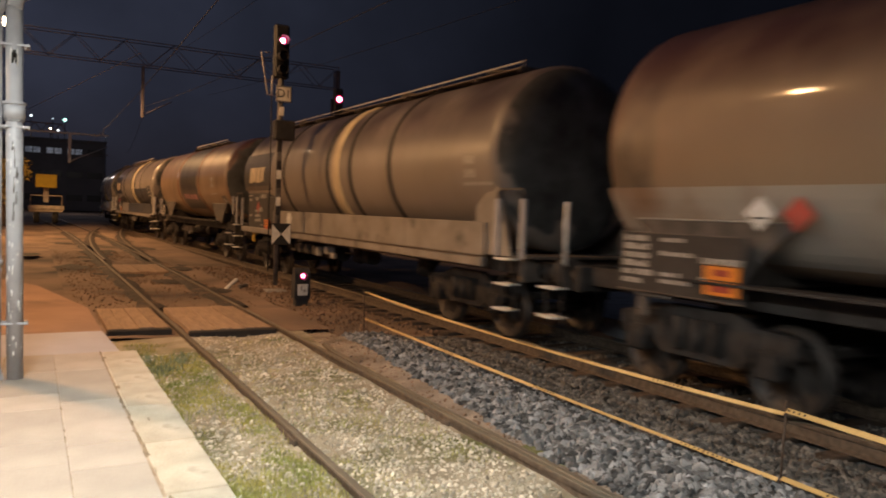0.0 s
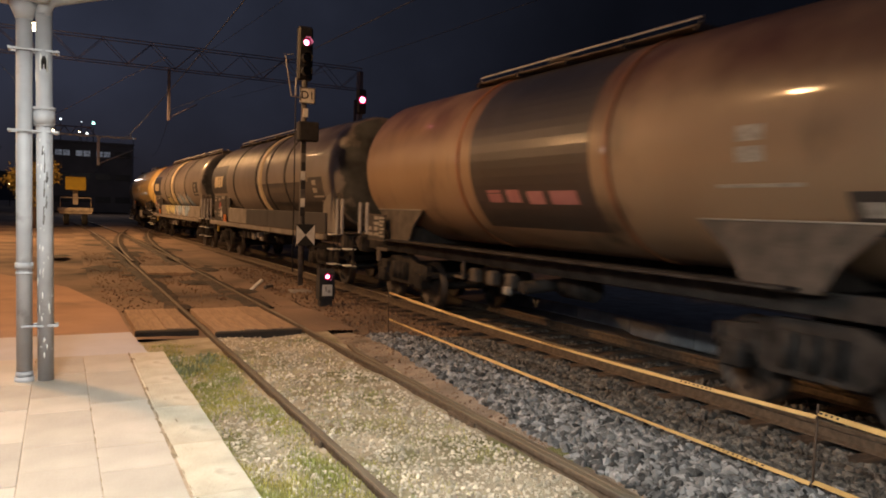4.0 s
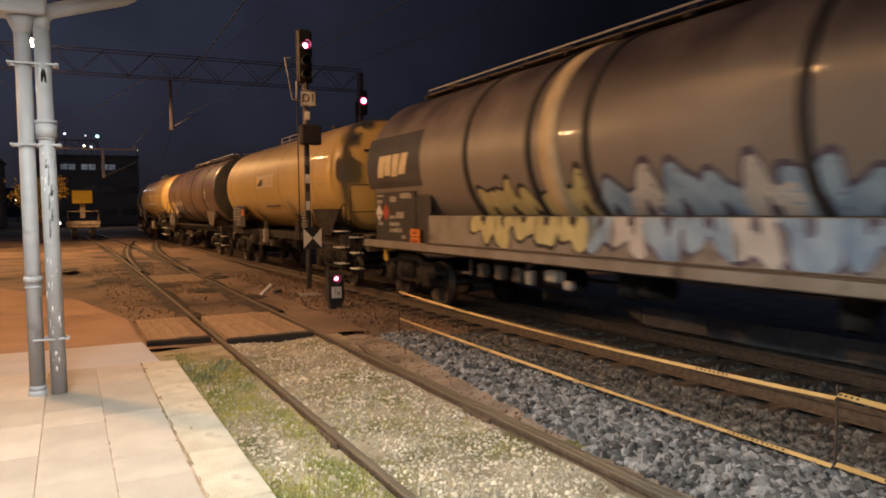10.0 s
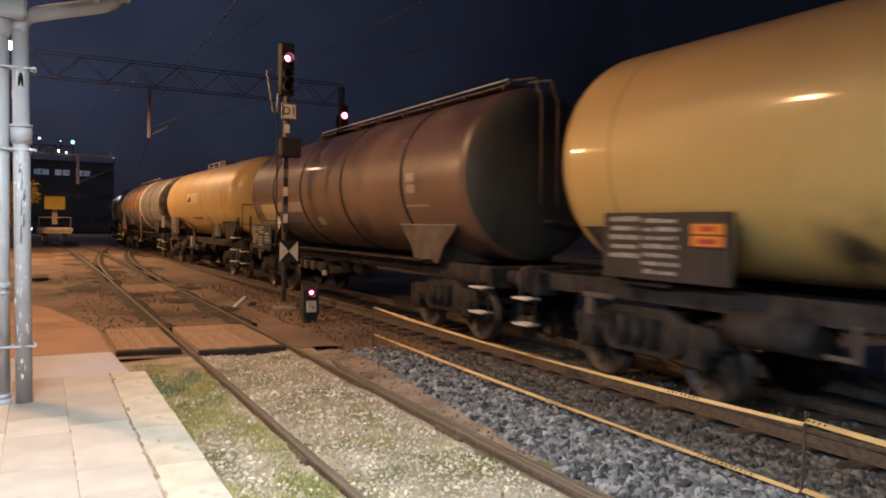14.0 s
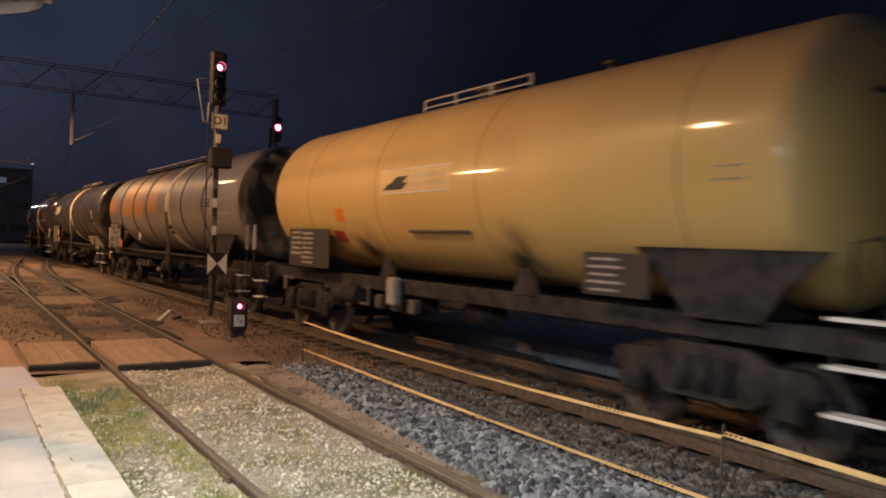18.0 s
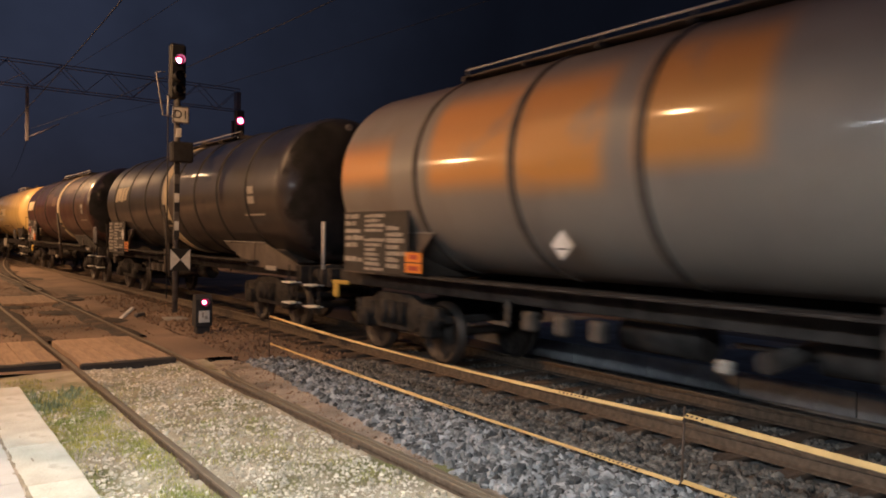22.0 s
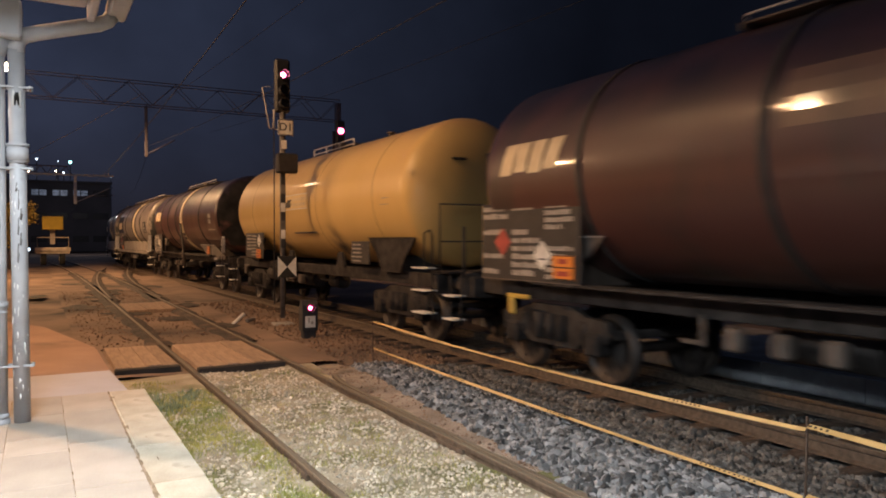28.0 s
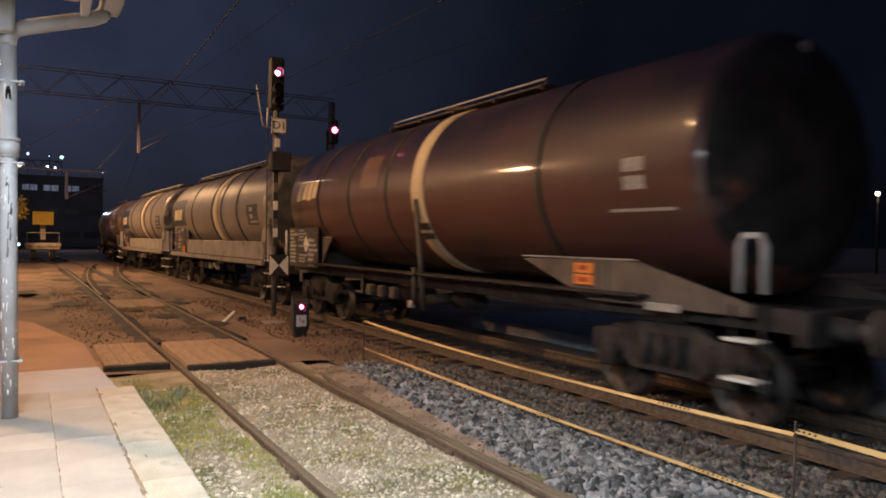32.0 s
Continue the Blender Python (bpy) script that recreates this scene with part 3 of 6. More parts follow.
# crossing of timber panels over the siding
crossing = thing("timber_crossing", "worn timber crossing panels laid over the siding rails", "level crossing", kind="structure")
plank = {}
for name, x0, x1, y0, y1, n in (("plank", 2.02, 3.22, 11.0, 13.5, 6), ("plank", 0.95, 1.80, 11.4, 13.6, 4), ("plank", 2.02, 3.22, 20.6, 23.0, 5)):
    w = (x1 - x0) / n
    for i in range(n):
        g = Geo().box((0, 0, 0), (w - 0.007, y1 - y0, 0.13), 0.008)
        part("plank", g, M_PANEL, crossing, "", pose(x0 + (i + 0.5) * w, (y0 + y1) / 2 + 0.02 * math.sin(i * 5), -0.055 + 0.006 * math.sin(i * 3.7), 0.2 * math.sin(i * 2.1), 0, 0))
# Near-black colour joins dark timber with the shade under the crossing's front edge.
part("crossing_edge_beam", Geo().box((2.62, 10.91, -0.062), (1.27, 0.12, 0.135), 0.015), M_OIL_SHADE, crossing, "dark timber edge beam with its front shade painted in")
part("crossing_edge_beam", Geo().box((1.37, 11.30, -0.062), (0.88, 0.14, 0.135), 0.015), M_OIL_SHADE, crossing, "dark timber edge beam with its front shade painted in")

# platform: stone slabs on a concrete body, kerb stones along the edge
solid("platform_body", Geo().slab([(-14, -9), (0.90, -9), (0.90, 7.86), (-14, 7.86)], -0.3, 0.285), M_CONC, "concrete body of a low station platform", "platform", kind="structure")
solid("platform_ramp", Geo().slab([(-14, 7.87), (0.83, 7.87), (0.742, 9.655), (-14, 9.655)], -0.3, 0.271), M_APRON, "smooth pale concrete strip at the end of the slabs", "platform", kind="structure")
solid("platform_apron", Geo().slab([(-14, 9.66), (0.74, 9.66), (0.72, 11.8), (0.10, 15.0), (-1.6, 19.0), (-5.0, 26.0), (-14, 30.0)], -0.3, 0.27), M_ASPH, "smooth tarred end of the platform running down to the yard", "platform", kind="structure")
paving = solid("slab_paving", Geo().slab([(-6.0, -3.0), (0.895, -3.0), (0.895, 7.845), (-6.0, 7.845)], 0.287, 0.3525), M_JOINT, "mortar bed with pale limestone paving slabs", "paving", kind="structure")
slab_mesh = {}
rnd = random.Random(4)


def slab_piece(w, d, kerb):
    key = (round(w, 3), round(d, 3), kerb)
    if key not in slab_mesh:
        slab_mesh[key] = Geo().box((0, 0, 0), (w - 0.004, d - 0.007, 0.05), 0.0035 if not kerb else 0.008).mesh("slab", M_KERB if kerb else M_SLAB)
    return slab_mesh[key]


y = 7.84
while y > 1.2:
    d = rnd.choice((0.62, 0.78, 0.9, 0.7))
    part("kerb_stone", slab_piece(0.325, d, True), None, paving, "", pose(0.755, y - d / 2, 0.334 + rnd.uniform(-0.002, 0.003), rnd.uniform(-0.25, 0.25), rnd.uniform(-0.5, 0.5), rnd.uniform(-0.5, 0.5)))
    y -= d
for c in range(7):
    y, w = 7.84, 0.40
    x = 0.58 - 0.2 - 0.40 * c
    while y > 1.5:
        d = rnd.choice((0.45, 0.8, 0.8, 1.1))
        part("slab", slab_piece(w, d, False), None, paving, "", pose(x, y - d / 2, 0.335 + rnd.uniform(-0.0015, 0.0015), rnd.uniform(-0.08, 0.08), rnd.uniform(-0.1, 0.1), 0))
        y -= d

# chipped slab edges and brown dirt gathered along the kerb joint
rj = random.Random(31)
dirt = Geo()
for k in range(46):
    cy_, cx_ = 7.75 - 6.2 * (k / 46) + rj.gauss(0, 0.05), 0.587 + rj.gauss(0, 0.012)
    if noise.noise((cy_ * 1.3, 0.2, 5.0)) < -0.12:
        continue
    lw, ll = rj.uniform(0.006, 0.020), rj.uniform(0.03, 0.16)
    ring = [(cx_ + math.cos(a * 0.6981) * lw * rj.uniform(0.5, 1.3), cy_ + math.sin(a * 0.6981) * ll * rj.uniform(0.5, 1.2)) for a in range(9)]
    vs = [(cx_, cy_, 0.3625)] + [(px, py, 0.3585) for px, py in ring]
    dirt.add(vs, [(0, 1 + a, 1 + (a + 1) % 9) for a in range(9)], True)
for k in range(26):
    cy_, cx_ = rj.uniform(1.8, 7.7), rj.choice((0.18, 0.18, -0.22, -0.62, 0.60, 0.70))
    lw, ll = rj.uniform(0.003, 0.007), rj.uniform(0.02, 0.08)
    ring = [(cx_ + math.cos(a * 0.6981) * lw * rj.uniform(0.5, 1.3), cy_ + math.sin(a * 0.6981) * ll * rj.uniform(0.5, 1.2)) for a in range(9)]
    dirt.add([(cx_, cy_, 0.3615)] + [(px, py, 0.3585) for px, py in ring], [(0, 1 + a, 1 + (a + 1) % 9) for a in range(9)], True)
tagged(part("joint_dirt", dirt, M_GRIME, paving), "brown dirt gathered in the joints", kind="stuff")

# canopy over the platform with its gutter, and two downpipes
canopy = thing("platform_canopy", "grey painted platform canopy roof with a gutter", "canopy", kind="structure")
part("roof_slab", Geo().box((-4.0, 0.3, 3.86), (8.74, 13.2, 0.16), 0.02), M_CANOPY, canopy)
part("fascia", Geo().box((0.40, 0.3, 3.80), (0.06, 13.2, 0.30), 0.01), M_CANOPY, canopy)
part("gutter", Geo().box((0.60, 0.3, 3.79), (0.16, 13.4, 0.13), 0.02), M_GALV, canopy)
part("soffit_beam", Geo().box((-0.38, 6.86, 3.58), (0.56, 0.32, 0.30), 0.02), M_CANOPY, canopy, "grey boxed beam end")
# The tray's end plates are added to keep strip light off the pipes.
part("lamp_tray", Geo().box((-0.45, 0.9, 3.795), (0.50, 9.1, 0.03), 0.01).box((-0.42, 5.46, 3.70), (0.60, 0.02, 0.15), 0.004).box((-0.42, -3.66, 3.70), (0.60, 0.02, 0.15), 0.004), M_WHITE, canopy, "white strip lamp housing with added end plates")
# Unseen plate added to hold the strip light below the tank tops.
part("lamp_louvre", Geo().box((-0.10, 0.9, 3.70), (0.02, 9.1, 0.16), 0.004), M_CANOPY, canopy, "unseen narrow plate added to cut the strip light")
# Unseen housing that goes with the added fill lamp.
part("panel_lamp", Geo().box((-2.4, 4.6, 3.74), (0.6, 1.3, 0.06), 0.01), M_WHITE, canopy, "white housing made for the added fill lamp")
# Unseen plates on both sides, added to stop this lamp reaching the tanks.
part("panel_skirt", Geo().box((-2.09, 4.6, 3.685), (0.02, 1.34, 0.19), 0.004).box((-2.71, 4.6, 3.685), (0.02, 1.34, 0.19), 0.004), M_WHITE, canopy, "unseen white plates added to cut the fill light")
part("downlight", Geo().cyl((0.15, 4.6, 3.66), (0.15, 4.6, 3.78), 0.16, 20), M_WHITE, canopy, "round white downlight")
pipes = thing("downpipe", "slender grey steel column beside a rainwater pipe", "downpipe", group="downpipes at the canopy edge")
part("pipe_shaft", Geo().cyl((-0.28, 6.9, 0.34), (-0.285, 6.9, 3.44), 0.060, 20), M_GALV, pipes)
part("pipe_foot", Geo().cyl((-0.28, 6.9, 0.336), (-0.28, 6.9, 0.40), 0.075, 20).cyl((-0.28, 6.9, 0.40), (-0.28, 6.9, 0.44), 0.067, 20), M_GALV, pipes)
part("pipe_collar", Geo().cyl((-0.282, 6.9, 1.29), (-0.282, 6.9, 1.34), 0.070, 20).cyl((-0.282, 6.9, 1.245), (-0.282, 6.9, 1.262), 0.066, 20), M_GALV, pipes)
part("pipe_head", Geo().cyl((-0.285, 6.9, 3.30), (-0.285, 6.9, 3.44), 0.060, 20, 0.12), M_GALV, pipes)
pipes2 = thing("downpipe", "scuffed grey rainwater downpipe with stickers and a bend to the gutter", "downpipe", group="downpipes at the canopy edge")
part("pipe_shaft", Geo().cyl((-0.122, 6.88, 0.34), (-0.146, 6.88, 3.36), 0.062, 20), M_GALV, pipes2)
bend = [(-0.146, 6.88, 3.34), (-0.143, 6.88, 3.40), (-0.125, 6.88, 3.455), (-0.085, 6.88, 3.49), (-0.03, 6.88, 3.51), (0.20, 6.88, 3.58), (0.46, 6.88, 3.655), (0.53, 6.88, 3.69), (0.56, 6.88, 3.74)]
part("pipe_bend", Geo().tube(bend, 0.062, 20), M_GALV, pipes2)
part("pipe_socket", Geo().cyl((-0.139, 6.88, 2.47), (-0.140, 6.88, 2.585), 0.080, 20).cyl((-0.14, 6.88, 2.585), (-0.14, 6.88, 2.61), 0.086, 20).cyl((-0.139, 6.88, 2.455), (-0.139, 6.88, 2.47), 0.074, 20), M_GALV, pipes2)
for z, k in ((0.82, 0.10), (2.41, 0.0), (3.06, 0.0)):
    part("pipe_clip", Geo().box((-0.21 + k / 2, 6.825, z), (0.36 - k, 0.010, 0.018), 0.003).box((-0.21 + k / 2, 6.955, z), (0.36 - k, 0.010, 0.018), 0.003).cyl((-0.39 + k, 6.80, z), (-0.39 + k, 6.98, z), 0.010, 8).cyl((-0.05, 6.79, z), (-0.05, 6.98, z), 0.010, 8), M_GALV, pipes2, "steel pipe clip")
def on_pipe(z, a, lift=0.0015):
    """A point on the scuffed pipe at height z, angle a in degrees round from the side that faces the track yard."""
    x = -0.122 - 0.024 * (z - 0.34) / 3.02
    return (x + (0.062 + lift) * math.sin(radians(a)), 6.88 - (0.062 + lift) * math.cos(radians(a)), z)


def on_pipe_patch(name, ring, material, label, lift=0.0):
    """A thin flake of paint wrapped on the pipe; ring of (angle, height) round its middle."""
    ca, cz = sum(p[0] for p in ring) / len(ring), sum(p[1] for p in ring) / len(ring)
    n = len(ring)
    vs = [on_pipe(cz, ca, 0.0025 + lift)] + [on_pipe(z, a, 0.0022 + lift) for a, z in ring] + [on_pipe(z, a, -0.001) for a, z in ring]
    fs = [(0, 1 + k, 1 + (k + 1) % n) for k in range(n)] + [(1 + k, 1 + n + k, 1 + n + (k + 1) % n, 1 + (k + 1) % n) for k in range(n)]
    return part(name, Geo().add(vs, fs, True), material, pipes2, label)


on_pipe_patch("sticker", [(-30, 2.90), (24, 2.895), (28, 2.95), (26, 3.03), (-26, 3.035), (-32, 2.97)], M_WHITE, "small torn white sticker")
on_pipe_patch("sticker_figure", [(-17, 2.915), (-8, 2.91), (-8, 2.96), (6, 2.96), (6, 2.91), (15, 2.915), (16, 2.98), (9, 3.015), (-9, 3.015), (-18, 2.98)], M_INK, "dark arched figure on the sticker", 0.003)
rs = random.Random(9)
z = 1.66
for i, (da, ln) in enumerate(((-8, 0.15), (10, 0.10), (-4, 0.13), (14, 0.09), (0, 0.16), (-12, 0.07))):
    w = rs.uniform(5, 10)
    on_pipe_patch("scrawl", [(da - w, z), (da + w * 0.3, z - 0.01), (da + w * 1.4, z + ln * 0.4), (da + w * 0.5, z + ln * 0.55), (da + w, z + ln), (da - w * 0.2, z + ln * 0.95), (da - w * 0.6, z + ln * 0.45)], M_POSTGREY, "dark scrawl on the paint")
    z += ln * 0.9
rs = random.Random(12)
for i in range(34):
    z = rs.uniform(0.45, 1.66) if i < 26 else rs.uniform(1.66, 2.9)
    a0, wa, h = rs.gauss(-5, 24), rs.uniform(2, 9), rs.uniform(0.01, 0.09)
    ring = []
    for k in range(9):
        t = 2 * math.pi * k / 9
        q = rs.uniform(0.55, 1.15)
        ring.append((a0 + math.cos(t) * wa * q, z + math.sin(t) * h * q / 2))
    on_pipe_patch("paint_flake", ring, M_WHITE, "")

# low platform edge across the main line
far_edge = solid("platform_edge", Geo().slab([(9.42, -16), (12.2, -16), (12.6, 15.0), (9.02, 15.0), (9.1, 4.0)], -0.3, 0.06), M_CONC, "low concrete platform edge across the main line", "platform", kind="structure")
rp = random.Random(40)
for k in range(19):
    y = -14.0 + 1.5 * k
    xe = 9.10 - 0.013 * (y - 4.0) if y < 4 else 9.10 - 0.0073 * (y - 4.0)
    part("edge_panel", Geo().box((0, 0, 0), (0.07, 1.485, 0.32), 0.006), M_FARCONC, far_edge, "", pose(xe - 0.04, y + 0.75, -0.07 + rp.uniform(-0.006, 0.006), 0, 0, 0.7 + rp.uniform(-0.2, 0.2)))

# oil and grease soaked into the dirt along the far rails
rk = random.Random(17)
grease = Geo()
for x0, curve in ((SIDX0, 0), (SIDX1, 0), (2.0, 1), (3.435, 1)):
    ys = [(24.6 if curve else 13.7) + 0.55 * i for i in range(46 if curve else 60)]
    rows = []
    for y in ys:
        x = x0 + (0.0024 * (y - 25.0) ** 2 if curve and y > 25 else far_side(y))
        w0, w1 = 0.17 + 0.16 * noise.noise((y * 0.9, x0, 2.0)), 0.17 + 0.16 * noise.noise((y * 0.9, x0, 8.0))
        rows.append([(x - w0 - 0.06, y, -0.075), (x - w0, y, -0.028), (x + w1, y, -0.028), (x + w1 + 0.06, y, -0.075)])
    grease.add([p for q in rows for p in q], [(4 * j + c, 4 * j + c + 1, 4 * j + 5 + c, 4 * j + 4 + c) for j in range(len(rows) - 1) for c in range(3)], True)
for k in range(30):
    cx_, cy_, rx_, ry_ = rk.uniform(-0.2, 4.4), rk.uniform(16.5, 38.0), rk.uniform(0.12, 0.5), rk.uniform(0.3, 1.1)
    ring = [(cx_ + math.cos(a * 0.5236) * rx_ * rk.uniform(0.5, 1.3), cy_ + math.sin(a * 0.5236) * ry_ * rk.uniform(0.5, 1.3), -0.06) for a in range(12)]
    grease.add([(cx_, cy_, -0.035)] + ring, [(0, 1 + a, 1 + (a + 1) % 12) for a in range(12)], True)
tagged(solid("oil_stain", grease, M_OIL_SHADE, "dark oil and grease soaked dirt along the rails", "stain", kind="stuff"))

# ---- barrier of two tapes on stakes ----
stakes = [(4.42, 10.22, 0.66), (4.60, 3.22, 0.62), (4.72, -3.4, 0.62)]
for i, (sx, sy, top) in enumerate(stakes):
    g = Geo().cyl((sx, sy, -0.3), (sx + (0.02 if i else -0.02), sy, top), 0.009, 8)
    solid("barrier_stake", g, M_STAKE, "thin rusty steel rod driven into the ballast, holding tape", "stake", group="barrier stakes")


def tape(a, b, sag, width, label):
    g, ink = Geo(), Geo()
    n = 40
    rr = random.Random(int(a[2] * 100))
    pts = []
    for k in range(n + 1):
        u = k / n
        p = Vector(a).lerp(Vector(b), u)
        p.z -= sag * 4 * u * (1 - u)
        tilt = 0.9 + 0.25 * math.sin(u * 9 + a[2] * 5)
        q = Vector((math.sin(tilt) * width, 0, math.cos(tilt) * width))
        pts.append((p - q / 2, p + q / 2))
    g.add([p for q in pts for p in q], [(2 * k, 2 * k + 2, 2 * k + 3, 2 * k + 1) for k in range(n)], True)
    g.add([(p.x + 0.002, p.y, p.z - 0.001) for q in pts for p in q], [(2 * k, 2 * k + 1, 2 * k + 3, 2 * k + 2) for k in range(n)], True)
    t = solid("barrier_tape", g, M_TAPE, label, "barrier tape", group="barrier tapes")
    for k in range(n):
        lo, hi = pts[k]
        lo2, hi2 = pts[k + 1]
        if 0.84 < math.sin(k * 0.55 + a[2] * 3):
            for j in range(4):
                u0, u1 = (j + 0.15) / 4, (j + 0.15 + rr.uniform(0.3, 0.6)) / 4
                q = [lo.lerp(lo2, u0).lerp(hi.lerp(hi2, u0), v) for v in (0.3, 0.72)] + [lo.lerp(lo2, u1).lerp(hi.lerp(hi2, u1), v) for v in (0.72, 0.3)]
                ink.add([(p.x - 0.003, p.y, p.z + 0.003) for p in q], [(0, 1, 2, 3)])
    tagged(part("print", ink, M_INK, t), "worn black print that cannot be read", kind="stuff")
    return t


tape((4.40, 10.20, 0.61), (4.60, 3.22, 0.53), 0.06, 0.031, "taut yellow plastic barrier tape with black print, upper strand")
tape((4.42, 10.26, 0.20), (4.60, 3.24, 0.055), 0.02, 0.032, "yellow plastic barrier tape just above the ballast, lower strand")
tape((4.60, 3.20, 0.56), (4.72, -3.4, 0.5), 0.05, 0.044, "yellow plastic barrier tape with black print beyond the stake")
tape((4.60, 3.21, 0.075), (4.72, -3.4, 0.06), 0.03, 0.042, "lower yellow plastic barrier tape beyond the stake")

# ---- signals ----
sig = thing("main_signal", "tall railway signal showing red on a banded mast", "railway signal", pose(5.02, 16.95, 0))
part("foundation", Geo().box((0, 0, -0.23), (0.5, 0.5, 0.24), 0.03), M_CONC, sig)
part("mast", Geo().cyl((0, 0, 0.0), (0.0, 0, 5.2), 0.058, 16), M_POSTGREY, sig)
for k in range(9):
    z = 1.75 + 0.21 * k
    part("mast_band", Geo().box((0.0, -0.066, z), (0.105, 0.008, 0.205), 0.002), M_WHITE if k in (1, 4) else (M_POSTGREY if k in (2, 6) else M_POST), sig, "painted band of the mast plate")
part("signal_head", Geo().box((0, 0, 5.42), (0.36, 0.18, 1.25), 0.05), M_BLACK, sig, "black signal head")
for z, lit in ((5.66, True), (5.30, False), (5.0, False)):
    hd = part("lens_hood", Geo().cyl((0, -0.09, z), (0, -0.27, z), 0.115, 20, 0.115, False).cyl((0, -0.27, z), (0, -0.09, z), 0.108, 20, 0.108, False), M_POST, sig)
    part("lens", Geo().cyl((0, -0.088, z), (0, -0.102, z), 0.062 if lit else 0.095, 20), M_REDLENS if lit else M_BLACK, hd, "lit red lens" if lit else "dark lens")
    # The halo is drawn as a wider glowing disc behind the lens.
    if lit:
        part("lens_rim", Geo().cyl((0, -0.086, z), (0, -0.096, z), 0.088, 20), M_REDHALO, hd, "glowing disc that stands for the halo of the lens")
nb = part("number_board", Geo().box((0.06, -0.09, 4.45), (0.37, 0.02, 0.37), 0.004), M_WHITE, sig, "white board with black characters")
part("board_frame", Geo().box((0.06, -0.104, 4.62), (0.35, 0.006, 0.016)).box((0.06, -0.104, 4.28), (0.35, 0.006, 0.016)).box((-0.108, -0.104, 4.45), (0.016, 0.006, 0.35)).box((0.228, -0.104, 4.45), (0.016, 0.006, 0.35)), M_INK, nb)


def lettering(text, size, material, name, parent, at, label=""):
    cu = bpy.data.curves.new(name, "FONT")
    cu.body, cu.size, cu.extrude, cu.align_x, cu.align_y = text, size, 0.001, "CENTER", "CENTER"
    tmp = bpy.data.objects.new(name, cu)
    scene.collection.objects.link(tmp)
    bpy.context.view_layer.update()
    me = bpy.data.meshes.new_from_object(tmp.evaluated_get(bpy.context.evaluated_depsgraph_get()))
    bpy.data.objects.remove(tmp)
    me.materials.clear()
    me.materials.append(material)
    return part(name, me, None, parent, label, at)


lettering("D1", 0.26, M_INK, "characters", nb, pose(0.06, -0.106, 4.45, 90, 0, 0), "black characters D1")
part("relay_box", Geo().box((0.10, -0.02, 3.62), (0.48, 0.26, 0.46), 0.03), M_POST, sig, "black box on the mast")
part("telephone_plate", Geo().box((0.02, -0.09, 4.05), (0.12, 0.02, 0.2), 0.004), M_WHITE, sig, "small pale plate")
xb = part("marker_board", Geo().box((0.08, -0.09, 1.20), (0.46, 0.015, 0.50), 0.003), M_INK, sig, "black and white marker board")
part("white_triangle", Geo().plate([(-0.22, 0.96), (-0.22, 1.44), (0.0, 1.20)], -0.004, 0), M_WHITE, xb, "white triangle", pose(0.08, -0.10, 0, 0, 0, 90))
part("white_triangle", Geo().plate([(0.22, 0.96), (0.0, 1.20), (0.22, 1.44)], -0.004, 0), M_WHITE, xb, "white triangle", pose(0.08, -0.10, 0, 0, 0, 90))
part("bracket_arm", Geo().tube([(-0.06, 0, 4.40), (-0.30, 0, 4.42), (-0.46, 0, 5.36), (-0.26, 0, 5.38)], 0.017, 8), M_GALV, sig, "bent steel bracket")
part("bracket_arm", Geo().tube([(-0.20, 0, 4.42), (-0.19, 0, 4.85)], 0.026, 8), M_GALV, sig, "short upright stub")
part("ladder", Geo().cyl((-0.13, 0.22, 0.3), (-0.13, 0.22, 4.9), 0.014, 6).cyl((0.13, 0.22, 0.3), (0.13, 0.22, 4.9), 0.014, 6), M_POST, sig)

dw = thing("dwarf_signal", "black dwarf signal with a lit red lamp standing on the dirt", "railway signal", pose(4.80, 14.42, -0.15))
part("base_post", Geo().box((0, 0, 0.07), (0.26, 0.2, 0.16), 0.02), M_POST, dw)
part("signal_case", Geo().plate([(-0.12, 0.14), (0.12, 0.14), (0.12, 0.52), (0.05, 0.76), (-0.05, 0.76), (-0.12, 0.66)], -0.16, 0.16), M_POST, dw, "black cast case")
dh = part("lens_hood", Geo().cyl((0.0, -0.12, 0.61), (0.0, -0.20, 0.61), 0.085, 20, 0.085, False), M_POST, dw)
part("lens", Geo().cyl((0.0, -0.12, 0.61), (0.0, -0.132, 0.61), 0.036, 20), M_REDLENS, dh, "lit red lens")
# Glowing disc for the dwarf lamp's halo.
part("lens_rim", Geo().cyl((0.0, -0.118, 0.61), (0.0, -0.128, 0.61), 0.066, 20), M_REDHALO, dh, "glowing disc that stands for the halo of the lens")
np_ = part("number_plate", Geo().box((0.0, -0.13, 0.33), (0.21, 0.012, 0.23), 0.003), M_WHITE, dw, "white plate with marks that cannot be read")
part("mark", Geo().box((-0.03, -0.138, 0.36), (0.03, 0.004, 0.10)).box((0.035, -0.138, 0.31), (0.05, 0.004, 0.06)), M_LABEL, np_)

sg2 = thing("far_signal", "distant signal showing red beyond the train", "railway signal", pose(14.2, 37.3, 0))
part("mast", Geo().cyl((-0.35, 0, -0.2), (-0.35, 0, 7.6), 0.07, 12), M_POST, sg2)
part("signal_head", Geo().box((0.0, 0, 7.55), (0.5, 0.3, 1.3), 0.08), M_POST, sg2)
part("lens", Geo().cyl((0, -0.16, 7.62), (0, -0.19, 7.62), 0.14, 20), M_REDLENS, sg2, "lit red lens")
